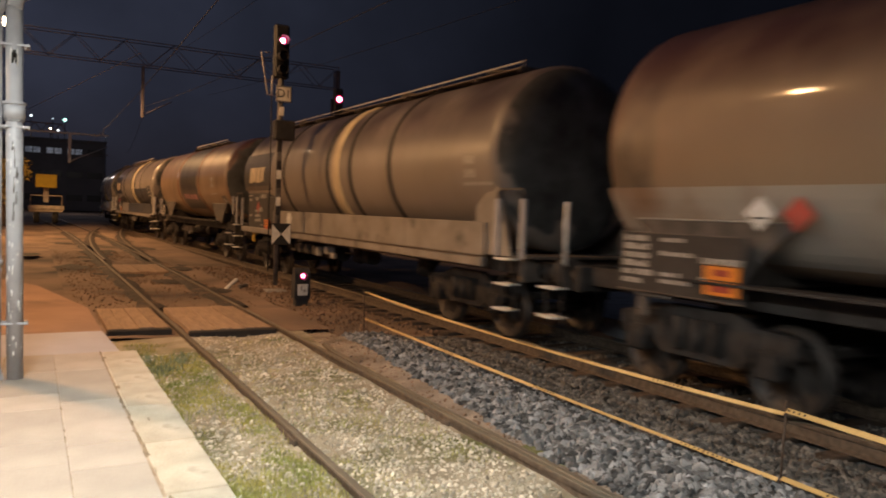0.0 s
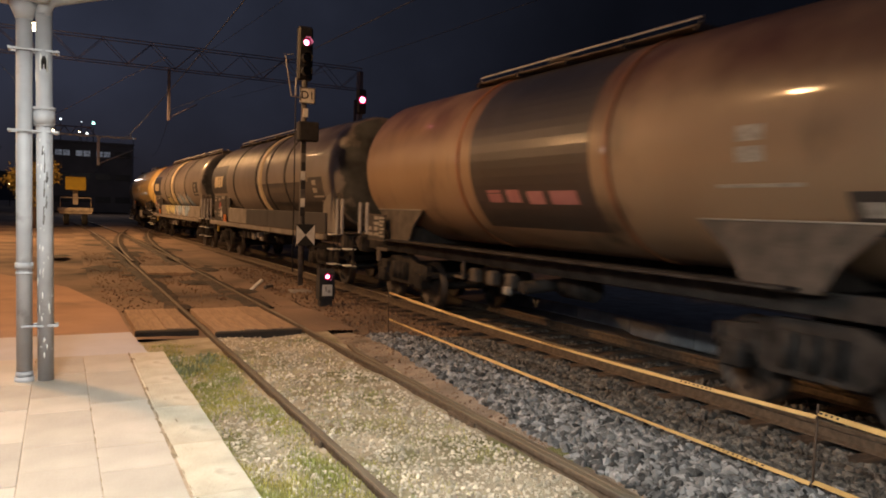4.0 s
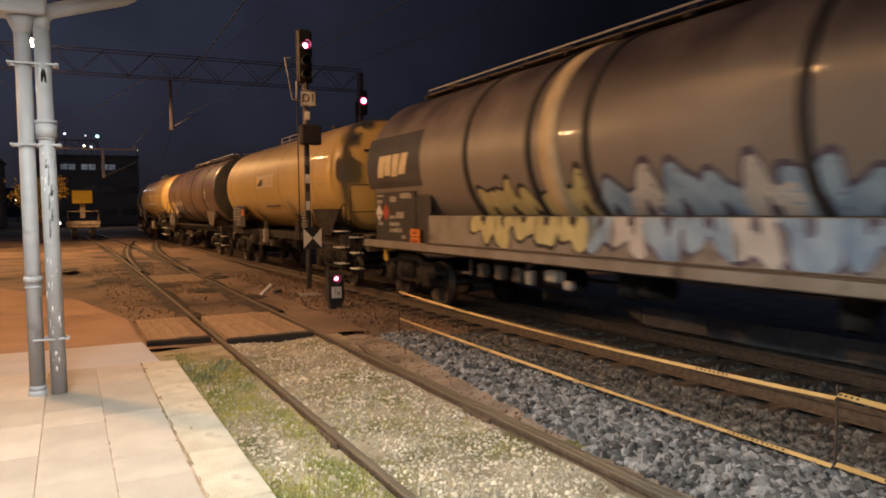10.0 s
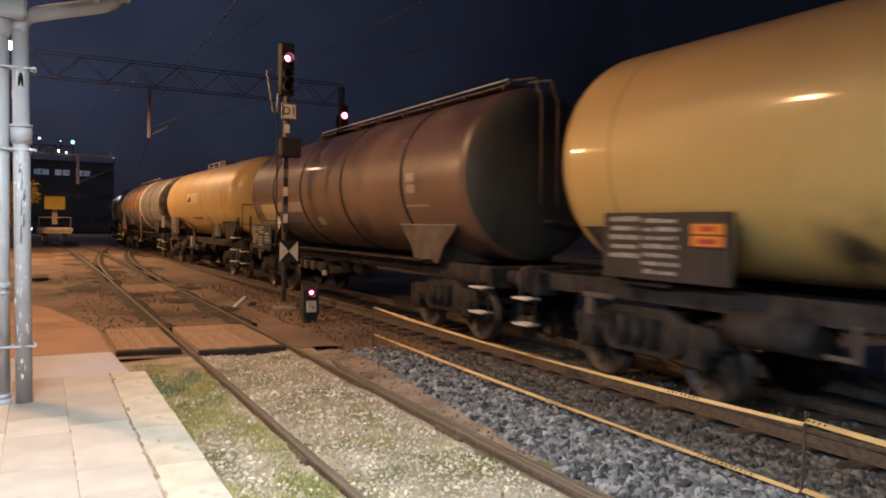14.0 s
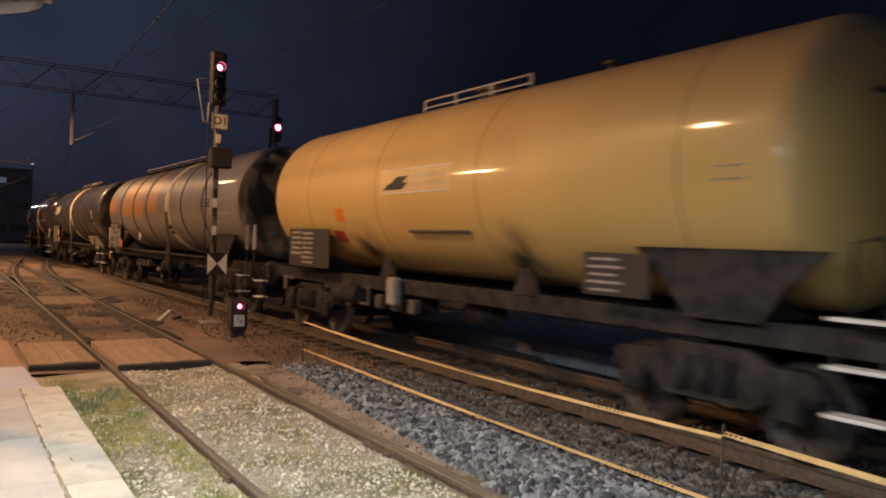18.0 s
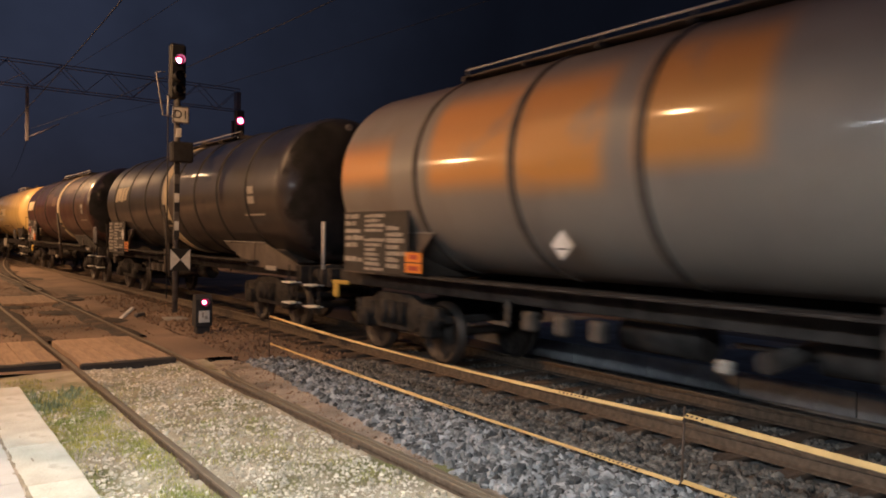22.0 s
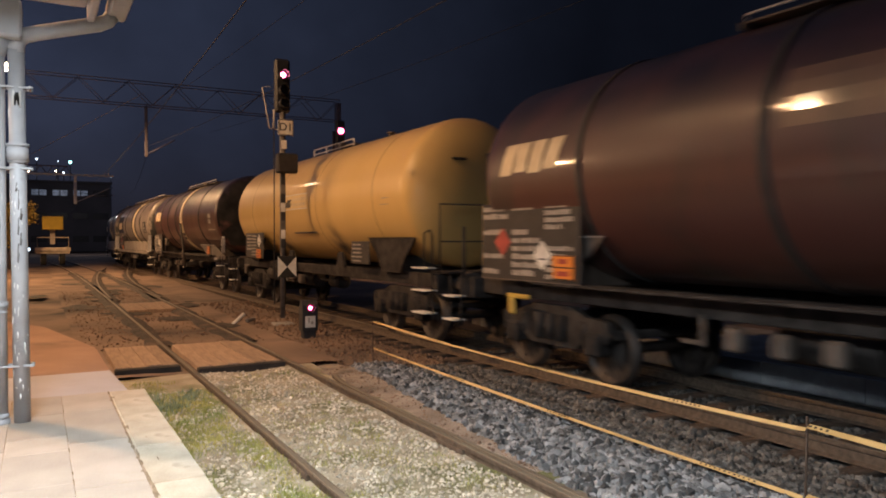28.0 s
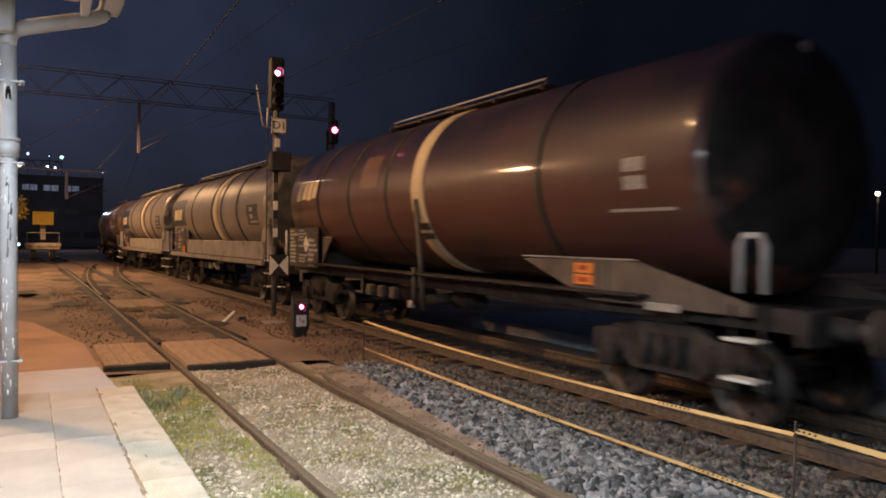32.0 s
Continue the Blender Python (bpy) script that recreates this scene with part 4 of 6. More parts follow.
# Glowing disc for the far lamp's halo.
part("lens_rim", Geo().cyl((0, -0.155, 7.62), (0, -0.175, 7.62), 0.21, 20), M_REDHALO, sg2, "glowing disc that stands for the halo of the lens")
part("bracket_arm", Geo().box((-0.18, 0, 6.9), (0.4, 0.06, 0.06)), M_POST, sg2)

# scrap lying by the siding
scrap = thing("scrap_post", "broken pale marker post lying in the dirt", "debris", pose(4.05, 17.2, -0.10, 0, 0, -38))
part("post_piece", Geo().box((0, 0, 0.10), (0.09, 0.62, 0.07), 0.02, Euler((0.30, 0, 0)).to_matrix()), M_WHITE, scrap, "chipped white post")
part("post_piece", Geo().box((0.16, 0.3, 0.05), (0.08, 0.4, 0.08), 0.015), M_POSTGREY, scrap)

# ---- overhead line ----
lat = thing("overhead_gantry", "lattice steel gantry carrying the overhead line, faint against the night", "gantry")
for z in (9.45, 10.75):
    for yy in (44.6, 45.4):
        part("chord", Geo().box((4.5, yy, z), (25.0, 0.05, 0.05), 0.01), M_LATTICE, lat)
for i in range(20):
    x = -8 + 1.25 * i
    for yy in (44.6, 45.4):
        s = 1 if i % 2 else -1
        part("diagonal", Geo().cyl((x, yy, 10.1 - s * 0.62), (x + 1.25, yy, 10.1 + s * 0.62), 0.018, 6), M_LATTICE, lat)
for x in (-8.0, 17.0):
    part("column", Geo().box((x, 45, 5.2), (0.28, 0.5, 10.8), 0.02), M_LATTICE, lat)
part("drop_arm", Geo().box((5.45, 45, 8.0), (0.16, 0.16, 2.9), 0.02), M_LATTICE, lat)
part("registration_arm", Geo().cyl((5.45, 45, 6.7), (7.0, 45, 7.6), 0.03, 6), M_LATTICE, lat)
gan = thing("overhead_mast_arm", "pale steel cross beam with a hanging bracket over the far tracks", "gantry")
part("beam", Geo().box((1.5, 60, 6.56), (7.0, 0.14, 0.12), 0.02), M_WHITE, gan)
part("beam", Geo().box((0.0, 60, 7.15), (4.0, 0.10, 0.08), 0.02), M_LATTICE, gan)
for i in range(5):
    part("diagonal", Geo().cyl((-1.8 + 0.8 * i, 60, 6.6), (-1.4 + 0.8 * i, 60, 7.15), 0.03, 6).cyl((-1.4 + 0.8 * i, 60, 7.15), (-1.0 + 0.8 * i, 60, 6.6), 0.03, 6), M_LATTICE, gan)
part("column", Geo().box((-2.0, 60, 3.3), (0.3, 0.3, 7.2), 0.02), M_LATTICE, gan)
part("drop_arm", Geo().box((2.42, 60, 5.5), (0.20, 0.20, 2.1), 0.02), M_WHITE, gan)
part("registration_arm", Geo().cyl((2.42, 60, 4.55), (4.9, 60, 5.75), 0.035, 6), M_GALV, gan)
part("registration_arm", Geo().cyl((2.6, 60, 5.0), (5.0, 60, 5.15), 0.025, 6), M_LATTICE, gan)
part("insulator", Geo().cyl((4.6, 60, 6.55), (4.6, 60, 6.85), 0.07, 10), M_WHITE, gan)
for a, b, r in (((-6, -6, 9.5), (0.3, 60, 7.0), 0.006), ((7.2, -30, 6.6), (5.6, 45, 7.2), 0.010), ((7.2, -30, 8.4), (5.6, 45, 9.2), 0.008), ((2.4, -20, 6.6), (3.2, 60, 5.6), 0.010), ((12.0, -30, 7.4), (9.0, 45, 8.2), 0.008), ((5.6, 45, 7.2), (9.0, 90, 7.2), 0.012), ((3.2, 60, 5.6), (3.0, 110, 5.6), 0.012)):
    pts = [Vector(a).lerp(Vector(b), k / 12) - Vector((0, 0, 0.9 * 4 * (k / 12) * (1 - k / 12))) for k in range(13)]
    solid("overhead_wire", Geo().tube(pts, r, 5), M_WIRE, "thin overhead wire against the night sky", "wire", group="overhead wires")
solid("stay_wire", Geo().tube([(-2.0, 60, 6.85), (1.65, 52.3, 8.45), (5.3, 44.65, 10.1)], 0.02, 6), M_GALV, "pale stay wire slung between the gantries", "wire", group="overhead wires")

# ---- street lamps ----


def street_lamp(x, y, h, reach, label, thin=1.0):
    t = thing("street_lamp", label, "street lamp", pose(x, y, 0), group="sodium street lamps")
    part("pole", Geo().cyl((0, 0, -0.2), (0, 0, h), 0.09 * thin, 14, 0.05 * thin), M_POST, t)
    part("arm", Geo().tube([(0, 0, h - 0.1), (reach * 0.4, 0, h + 0.25), (reach, 0, h + 0.3)], 0.035, 8), M_GALV, t)
    part("lamp_head", Geo().box((reach, 0, h + 0.37), (0.7, 0.3, 0.12), 0.04), M_POSTGREY, t)
    part("lamp_glass", Geo().box((reach, 0, h + 0.20), (0.62, 0.5, 0.46), 0.2), M_BULB, t, "glowing sodium lamp glass")
    return t


street_lamp(-0.78, 42.6, 10.25, -0.47, "sodium street lamp at the edge of the yard", 0.6)
street_lamp(-4.7, 12.1, 9.85, 1.0, "sodium lamp on a tall pole beside the platform")
street_lamp(-17.0, 36.0, 9.0, 1.0, "sodium lamp on a tall pole by the station road")

# ---- yard machine, tree, distance ----
mach = thing("yard_machine", "dirty white and yellow rail maintenance vehicle parked on the siding", "rail vehicle", pose(0.95, 60.5, 0))
part("chassis", Geo().box((0, 2, 1.0), (2.2, 5.5, 0.35), 0.05), M_MACHW, mach)
part("platform_box", Geo().box((0.0, 0.3, 3.05), (1.35, 1.1, 0.95), 0.03), M_MACH, mach, "yellow raised working platform")
part("lift_mast", Geo().box((0.0, 0.6, 2.1), (0.35, 0.35, 1.2), 0.03), M_MACHW, mach)
part("front_beam", Geo().box((0, -0.8, 1.15), (2.3, 0.2, 0.28), 0.03), M_MACHW, mach)
part("guard_frame", Geo().tube([(-1.0, -0.8, 1.3), (-1.0, -0.8, 2.0), (1.0, -0.8, 2.0), (1.0, -0.8, 1.3)], 0.04, 6), M_MACHW, mach)
for wx in (-0.6, 0.6):
    w = part("wheel", Geo().cyl((wx - 0.18, -0.2, 0.46), (wx + 0.18, -0.2, 0.46), 0.46, 20), M_RUBBER, mach, "dark wheel")
    part("hub", Geo().cyl((wx - 0.2, -0.2, 0.46), (wx + 0.2, -0.2, 0.46), 0.18, 14), M_MACHW, w)


def leafy(name, at, spread, height, count, label, seed):
    rr = random.Random(seed)
    t = thing(name, label, "tree", pose(*at))
    g = Geo().tube([(0, 0, -0.2), (0.05, 0.02, height * 0.3), (-0.05, 0.1, height * 0.6)], 0.14, 8)
    for k in range(7):
        a = k * 2.4
        g.tube([(0, 0.05, height * (0.3 + 0.05 * k)), (math.cos(a) * spread * 0.4, math.sin(a) * spread * 0.4, height * (0.5 + 0.05 * k)), (math.cos(a) * spread * 0.8, math.sin(a) * spread * 0.8, height * (0.6 + 0.05 * k))], 0.045, 6)
    part("trunk", g, M_BARK, t)
    lv = Geo()
    blobs = [(rr.gauss(0, spread * 0.5), rr.gauss(0, spread * 0.5), height * rr.uniform(0.45, 0.98), rr.uniform(0.35, 0.8)) for _ in range(16)]
    for _ in range(count):
        bx, by, bz, br = rr.choice(blobs)
        c = Vector((bx, by, bz)) + Vector((rr.gauss(0, 1), rr.gauss(0, 1), rr.gauss(0, 0.8))) * br * 0.55
        u = Vector((rr.gauss(0, 1), rr.gauss(0, 1), rr.gauss(0, 1))).normalized() * rr.uniform(0.06, 0.13)
        w = u.orthogonal() * 0.6
        lv.add([c - u, c + w, c + u, c - w], [(0, 1, 2, 3)])
    tagged(part("crown", lv, M_LEAF, t, "crown of many small leaves"), kind="stuff")
    return t


leafy("tree", (-1.6, 57, 0), 1.1, 4.0, 3600, "small tree lit orange by the yard lamp", 3)
leafy("tree", (-6.5, 66, 0), 2.0, 5.0, 2200, "dark tree at the edge of the yard", 5)
leafy("tree", (-5.5, 48, 0), 1.6, 4.4, 1800, "dark bushy tree beside the yard road", 8)

hill = Geo()
hv = []
for k in range(61):
    a = radians(-80 + 160 * k / 60)
    h = 26 + 16 * noise.noise((k * 0.13, 0.4, 0)) + 6 * noise.noise((k * 0.5, 2.4, 0))
    hv += [(620 * math.sin(a), 620 * math.cos(a), -2), (680 * math.sin(a), 680 * math.cos(a), h)]
hill.add(hv, [(2 * k, 2 * k + 2, 2 * k + 3, 2 * k + 1) for k in range(60)], True)
solid("hillside", hill, M_HILL, "dark hills behind the town at night", "hill", kind="structure")


def building(x, y, w, d, floors, label, lit, turn=0.0, seed=1, glass=None, fh=3.0, ww=1.3):
    rr = random.Random(seed)
    t = thing("building", label, "building", pose(x, y, 0, 0, 0, turn))
    part("wall", Geo().box((0, 0, floors * fh / 2), (w, d, floors * fh), 0.05), M_FAR, t)
    part("roof", Geo().box((0, 0, floors * fh + 0.15), (w + 0.5, d + 0.5, 0.3), 0.05), M_FAR, t)
    n = max(2, int(w / 2.6))
    for f in range(floors):
        for i in range(n):
            on = (f, i) in lit
            px, pz = -w / 2 + (i + 0.5) * w / n, f * fh + fh * 0.56
            wd = part("window", Geo().box((px, -d / 2 - 0.01, pz), (ww, 0.06, 0.95), 0.01), M_POST, t)
            for s in (-0.24 * ww, 0.24 * ww):
                for q in (-0.22, 0.22):
                    part("pane", Geo().box((px + s, -d / 2 - 0.05, pz + q), (0.42 * ww, 0.02, 0.40)), (glass or M_WINDOW) if on else M_BLACK, wd, "lit pane" if on else "dark pane")
    return t


building(3.0, 131, 14, 10, 3, "dark block of flats with a few dimly lit windows", {(2, 1), (2, 2), (2, 3)}, 0, 2, None, 3.5, 2.2)
building(48.0, 42, 16, 10, 3, "dark house behind the main line with a lit window", {(1, 4)}, -52, 3, M_WINBRIGHT)
building(-18.0, 120, 20, 10, 3, "dark building beyond the yard", {(0, 5), (1, 3)}, 0, 4)

for x, y, z, r, m in ((7.0, 200, 20.6, 0.75, M_BULBG), (-0.1, 200, 21.0, 0.5, M_BULBW), (-3.1, 200, 18.0, 0.5, M_BULBW), (-1.8, 200, 18.2, 0.65, M_BULB), (4.0, 200, 18.3, 0.4, M_BULB), (5.6, 200, 18.0, 0.5, M_BULBW), (16.0, 200, 17.5, 0.5, M_BULBW), (4.4, 200, 20.7, 0.25, M_BULBW),
                      (8.0, 200, 4.0, 0.55, M_BULBW), (8.2, 200, 1.6, 1.0, M_BULBW), (-10.6, 200, 5.2, 0.5, M_BULB), (-8.2, 200, 5.6, 0.55, M_BULBW), (-13.5, 200, 4.6, 0.4, M_BULB), (11.5, 200, 3.2, 0.35, M_BULBW), (13.0, 200, 3.3, 0.45, M_BULBW), (14.2, 200, 3.1, 0.4, M_BULBW), (-1.8, 100, 0.6, 0.5, M_BULBW), (-1.0, 100, 0.7, 0.4, M_BULBW), (12.2, 190, 2.6, 0.4, M_BULBG), (52.0, 30.2, 5.5, 0.30, M_BULB)):
    t = thing("distant_lamp", "small distant town lamp on a pole", "street lamp", pose(x, y, 0), group="distant town lamps")
    part("pole", Geo().cyl((0, 0, -0.2), (0, 0, z), 0.09, 6), M_POST, t)
    part("globe", Geo().lathe([(-r * 0.5 * math.cos(math.pi * j / 6), max(0.02, r * 0.5 * math.sin(math.pi * j / 6))) for j in range(7)], 0, z, 10), m, t, "glowing lamp globe")

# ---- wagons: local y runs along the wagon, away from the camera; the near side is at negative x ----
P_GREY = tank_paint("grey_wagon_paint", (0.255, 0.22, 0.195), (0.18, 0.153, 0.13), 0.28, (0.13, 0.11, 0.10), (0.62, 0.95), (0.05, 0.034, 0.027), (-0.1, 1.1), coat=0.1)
P_DARKGREY = tank_paint("dark_grey_paint", (0.050, 0.048, 0.051), (0.034, 0.032, 0.034), 0.45)
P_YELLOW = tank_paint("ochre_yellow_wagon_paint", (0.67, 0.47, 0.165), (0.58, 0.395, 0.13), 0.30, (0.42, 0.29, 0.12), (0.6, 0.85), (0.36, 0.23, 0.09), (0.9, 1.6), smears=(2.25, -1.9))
P_SILVER = tank_paint("silver_grey_wagon_paint", (0.42, 0.37, 0.32), (0.30, 0.25, 0.20), 0.32, (0.20, 0.11, 0.06), (0.52, 0.75))
P_RUST = tank_paint("rust_brown_wagon_paint", (0.30, 0.135, 0.06), (0.20, 0.085, 0.04), 0.34)
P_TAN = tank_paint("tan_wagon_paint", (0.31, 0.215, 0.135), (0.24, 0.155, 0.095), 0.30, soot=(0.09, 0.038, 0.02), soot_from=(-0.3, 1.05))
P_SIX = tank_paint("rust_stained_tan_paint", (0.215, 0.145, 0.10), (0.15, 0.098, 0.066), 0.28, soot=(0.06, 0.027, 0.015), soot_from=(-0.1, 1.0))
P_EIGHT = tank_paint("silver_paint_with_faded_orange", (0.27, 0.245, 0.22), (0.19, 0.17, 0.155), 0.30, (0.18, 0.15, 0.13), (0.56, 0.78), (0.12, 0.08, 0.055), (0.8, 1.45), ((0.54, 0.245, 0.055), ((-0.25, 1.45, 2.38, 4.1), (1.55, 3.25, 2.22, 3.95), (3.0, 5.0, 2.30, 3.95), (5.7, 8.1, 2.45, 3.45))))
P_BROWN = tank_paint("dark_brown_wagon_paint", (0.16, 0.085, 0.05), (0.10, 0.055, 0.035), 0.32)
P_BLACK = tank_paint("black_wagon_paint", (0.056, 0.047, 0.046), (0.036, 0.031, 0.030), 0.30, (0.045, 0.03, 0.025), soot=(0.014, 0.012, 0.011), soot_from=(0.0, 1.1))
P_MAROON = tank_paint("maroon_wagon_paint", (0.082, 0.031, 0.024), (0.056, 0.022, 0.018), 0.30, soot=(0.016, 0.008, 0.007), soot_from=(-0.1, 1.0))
P_BLUEGREY = tank_paint("blue_grey_paint", (0.12, 0.125, 0.13), (0.08, 0.084, 0.09))
P_PALE = tank_paint("pale_panel_paint", (0.60, 0.49, 0.27), (0.50, 0.40, 0.21))


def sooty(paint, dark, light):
    """The paint of a tank's leading end: its own paint at the rim, then a ragged sooty crust and road dirt, with the
    end's shade in its colour.
    """
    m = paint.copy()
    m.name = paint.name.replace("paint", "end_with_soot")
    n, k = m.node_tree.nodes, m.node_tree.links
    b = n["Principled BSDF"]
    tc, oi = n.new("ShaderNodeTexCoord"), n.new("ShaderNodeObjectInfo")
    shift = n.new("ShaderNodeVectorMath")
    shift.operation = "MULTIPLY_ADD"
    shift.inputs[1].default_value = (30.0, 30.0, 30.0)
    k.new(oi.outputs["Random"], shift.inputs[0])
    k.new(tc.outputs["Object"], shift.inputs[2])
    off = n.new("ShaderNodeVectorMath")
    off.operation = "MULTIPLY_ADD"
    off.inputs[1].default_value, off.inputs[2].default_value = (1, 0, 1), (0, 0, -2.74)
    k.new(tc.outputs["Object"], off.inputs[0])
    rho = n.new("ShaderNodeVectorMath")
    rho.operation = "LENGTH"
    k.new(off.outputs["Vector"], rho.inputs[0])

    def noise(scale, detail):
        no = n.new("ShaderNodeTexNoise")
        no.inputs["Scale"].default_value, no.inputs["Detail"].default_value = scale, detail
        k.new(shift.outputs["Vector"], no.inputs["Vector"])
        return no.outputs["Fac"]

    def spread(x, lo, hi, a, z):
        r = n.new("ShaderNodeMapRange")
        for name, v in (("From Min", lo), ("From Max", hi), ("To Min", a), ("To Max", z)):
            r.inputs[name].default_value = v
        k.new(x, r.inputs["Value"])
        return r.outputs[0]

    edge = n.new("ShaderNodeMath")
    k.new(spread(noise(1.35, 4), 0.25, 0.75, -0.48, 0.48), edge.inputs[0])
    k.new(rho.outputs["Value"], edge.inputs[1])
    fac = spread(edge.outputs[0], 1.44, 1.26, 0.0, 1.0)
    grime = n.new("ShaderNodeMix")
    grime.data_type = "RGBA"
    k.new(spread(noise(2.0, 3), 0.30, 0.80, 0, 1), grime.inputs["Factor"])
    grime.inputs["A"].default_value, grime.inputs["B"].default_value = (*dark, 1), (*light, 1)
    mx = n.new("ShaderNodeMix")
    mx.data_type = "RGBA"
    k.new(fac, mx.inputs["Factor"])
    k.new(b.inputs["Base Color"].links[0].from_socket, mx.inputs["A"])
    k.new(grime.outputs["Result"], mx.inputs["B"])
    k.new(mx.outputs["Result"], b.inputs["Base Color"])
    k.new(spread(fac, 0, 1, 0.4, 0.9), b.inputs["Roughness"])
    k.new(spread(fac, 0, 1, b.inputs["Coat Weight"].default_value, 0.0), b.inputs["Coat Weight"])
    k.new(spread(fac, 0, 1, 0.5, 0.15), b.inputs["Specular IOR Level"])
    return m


# Crust colours of leading ends: dirt plus the shade of the unlit face.
SOOT_SHADE, CRUST_SHADE = (0.036, 0.037, 0.037), (0.115, 0.118, 0.115)
SOOT_SHADE_DARK, CRUST_SHADE_DARK = (0.014, 0.014, 0.015), (0.05, 0.047, 0.045)
# Dark green grey tone for the leading end of wagon 6.
P_GREENGREY = tank_paint("grimy_green_grey_paint", (0.075, 0.08, 0.062), (0.04, 0.042, 0.035), 0.5, (0.02, 0.02, 0.018), (0.5, 0.7), coat=0.1)
G_BLUE = mat("blue_spray_paint", (0.33, 0.44, 0.55), 0.5, 0, (0.16, 0.25, 0.38), 3, 0.05)
G_YEL = mat("pale_yellow_spray_paint", (0.52, 0.47, 0.24), 0.5, 0, (0.40, 0.35, 0.18), 3, 0.05)
G_WHT = mat("white_spray_paint", (0.56, 0.54, 0.51), 0.5, 0, (0.42, 0.40, 0.38), 3, 0.05)
G_PURP = mat("purple_spray_paint", (0.10, 0.085, 0.13), 0.5, 0, (0.06, 0.05, 0.08), 3, 0.05)
G_PINK = mat("pink_spray_paint", (0.42, 0.20, 0.20), 0.5, 0, (0.30, 0.12, 0.13), 3, 0.05)

shared = {}
TANKZ = 2.74


def once(key, make):
    if key not in shared:
        shared[key] = make()
    return shared[key]


def wheelset_mesh():
    g = Geo()
    for s in (-1, 1):
        g2 = [(0.66, 0.05), (0.66, 0.16), (0.70, 0.20), (0.70, 0.40), (0.675, 0.40), (0.675, 0.485), (0.70, 0.49), (0.715, 0.462), (0.80, 0.455), (0.805, 0.40), (0.765, 0.40), (0.765, 0.20), (0.81, 0.16), (0.81, 0.05)]
        n = 28
        vs = []
        for x, r in g2:
            vs += [(s * x, r * math.cos(2 * math.pi * k / n), r * math.sin(2 * math.pi * k / n)) for k in range(n)]
        g.add(vs, [(i * n + k, i * n + n + k, i * n + n + (k + 1) % n, i * n + (k + 1) % n) for i in range(len(g2) - 1) for k in range(n)], True)
        for k in range(6):
            a = k * math.pi / 3
            g.box((s * 0.80, 0.30 * math.cos(a), 0.30 * math.sin(a)), (0.02, 0.05, 0.05), 0.008)
    g.cyl((-1.0, 0, 0), (1.0, 0, 0), 0.075, 14)
    return g.mesh("wheelset", M_WHEEL)


def side_frame_mesh():
    g = Geo()
    g.plate([(-1.22, 0.60), (-1.10, 0.78), (-0.70, 0.80), (-0.45, 0.92), (0.45, 0.92), (0.70, 0.80), (1.10, 0.78), (1.22, 0.60), (1.10, 0.52), (0.75, 0.55), (0.52, 0.36), (-0.52, 0.36), (-0.75, 0.55), (-1.10, 0.52)], -0.06, 0.06)
    for s in (-1, 1):
        g.box((-0.02, s * 0.9, 0.47), (0.24, 0.30, 0.30), 0.03)
        g.cyl((-0.16, s * 0.9, 0.46), (-0.10, s * 0.9, 0.46), 0.10, 14)
        for q in (-0.22, 0.22):
            g.cyl((-0.05, s * 0.9 + q, 0.50), (-0.05, s * 0.9 + q, 0.76), 0.055, 10)
    for q in (-0.25, 0.0, 0.25):
        g.cyl((-0.09, q, 0.45), (-0.09, q, 0.80), 0.075, 10)
    return g.mesh("side_frame", M_UNDER)


WHEELS = []  # every wheelset with its wagon's number, for motions()


def bogie(y, wagon, number):
    b = part("bogie", once("bolster", lambda: Geo().box((0, 0, 0.66), (2.0, 0.42, 0.28), 0.04).box((0, 1.15, 0.60), (1.9, 0.10, 0.12), 0.02).box((0, -1.15, 0.60), (1.9, 0.10, 0.12), 0.02).mesh("bolster", M_UNDER)), None, wagon, "dark sooty two axle bogie", pose(0, y, 0))
    for s in (-1, 1):
        part("side_frame", once("side_frame", side_frame_mesh), None, b, "", pose(s * 0.98, 0, 0, 0, 0, 0 if s < 0 else 180))
    for q in (-0.9, 0.9):
        w = part("wheelset", once("wheelset", wheelset_mesh), None, b, "spoked steel wheelset", pose(0, q, 0.375))
        WHEELS.append((w, number, q))
    return b


def tank_profile(half, r, dish, lead_dish=None, power=2.0):
    pts = []
    for s in (-1, 1):
        for k in range(21):
            a = math.pi / 2 * k / 20
            d = lead_dish if s < 0 and lead_dish else dish
            e = 2 / power if s < 0 else 1.0
            pts.append((s * (half - d + d * max(math.cos(a), 0.0) ** e), r * max(0.02, math.sin(a) ** e)))
    left = sorted(p for p in pts if p[0] < 0)
    right = sorted(p for p in pts if p[0] > 0)
    return left + right


def shell(wagon, rear, r, dish, paint, end_paint, short=0.0, lead_dish=None, power=2.0):
    """Tank barrel with two dished ends as parts of their own."""
    prof = [(y + (short if y < 0 else 0.0), q) for y, q in tank_profile(rear, r, dish, lead_dish, power)]
    part("tank", Geo().lathe(prof[16:22], 0, TANKZ, 64, (False, False)), paint, wagon, "painted tank barrel")
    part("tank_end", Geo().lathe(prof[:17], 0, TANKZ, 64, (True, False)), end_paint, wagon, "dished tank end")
    part("tank_end", Geo().lathe(prof[21:], 0, TANKZ, 64, (False, True)), paint, wagon, "dished tank end")


def hoop(name, y, w, r, material, wagon, z=TANKZ, label=""):
    prof = [(y - w / 2, r - 0.01), (y - w / 2, r + 0.022), (y + w / 2, r + 0.022), (y + w / 2, r - 0.01)]
    return part(name, Geo().lathe(prof, 0, z, 56), material, wagon, label)


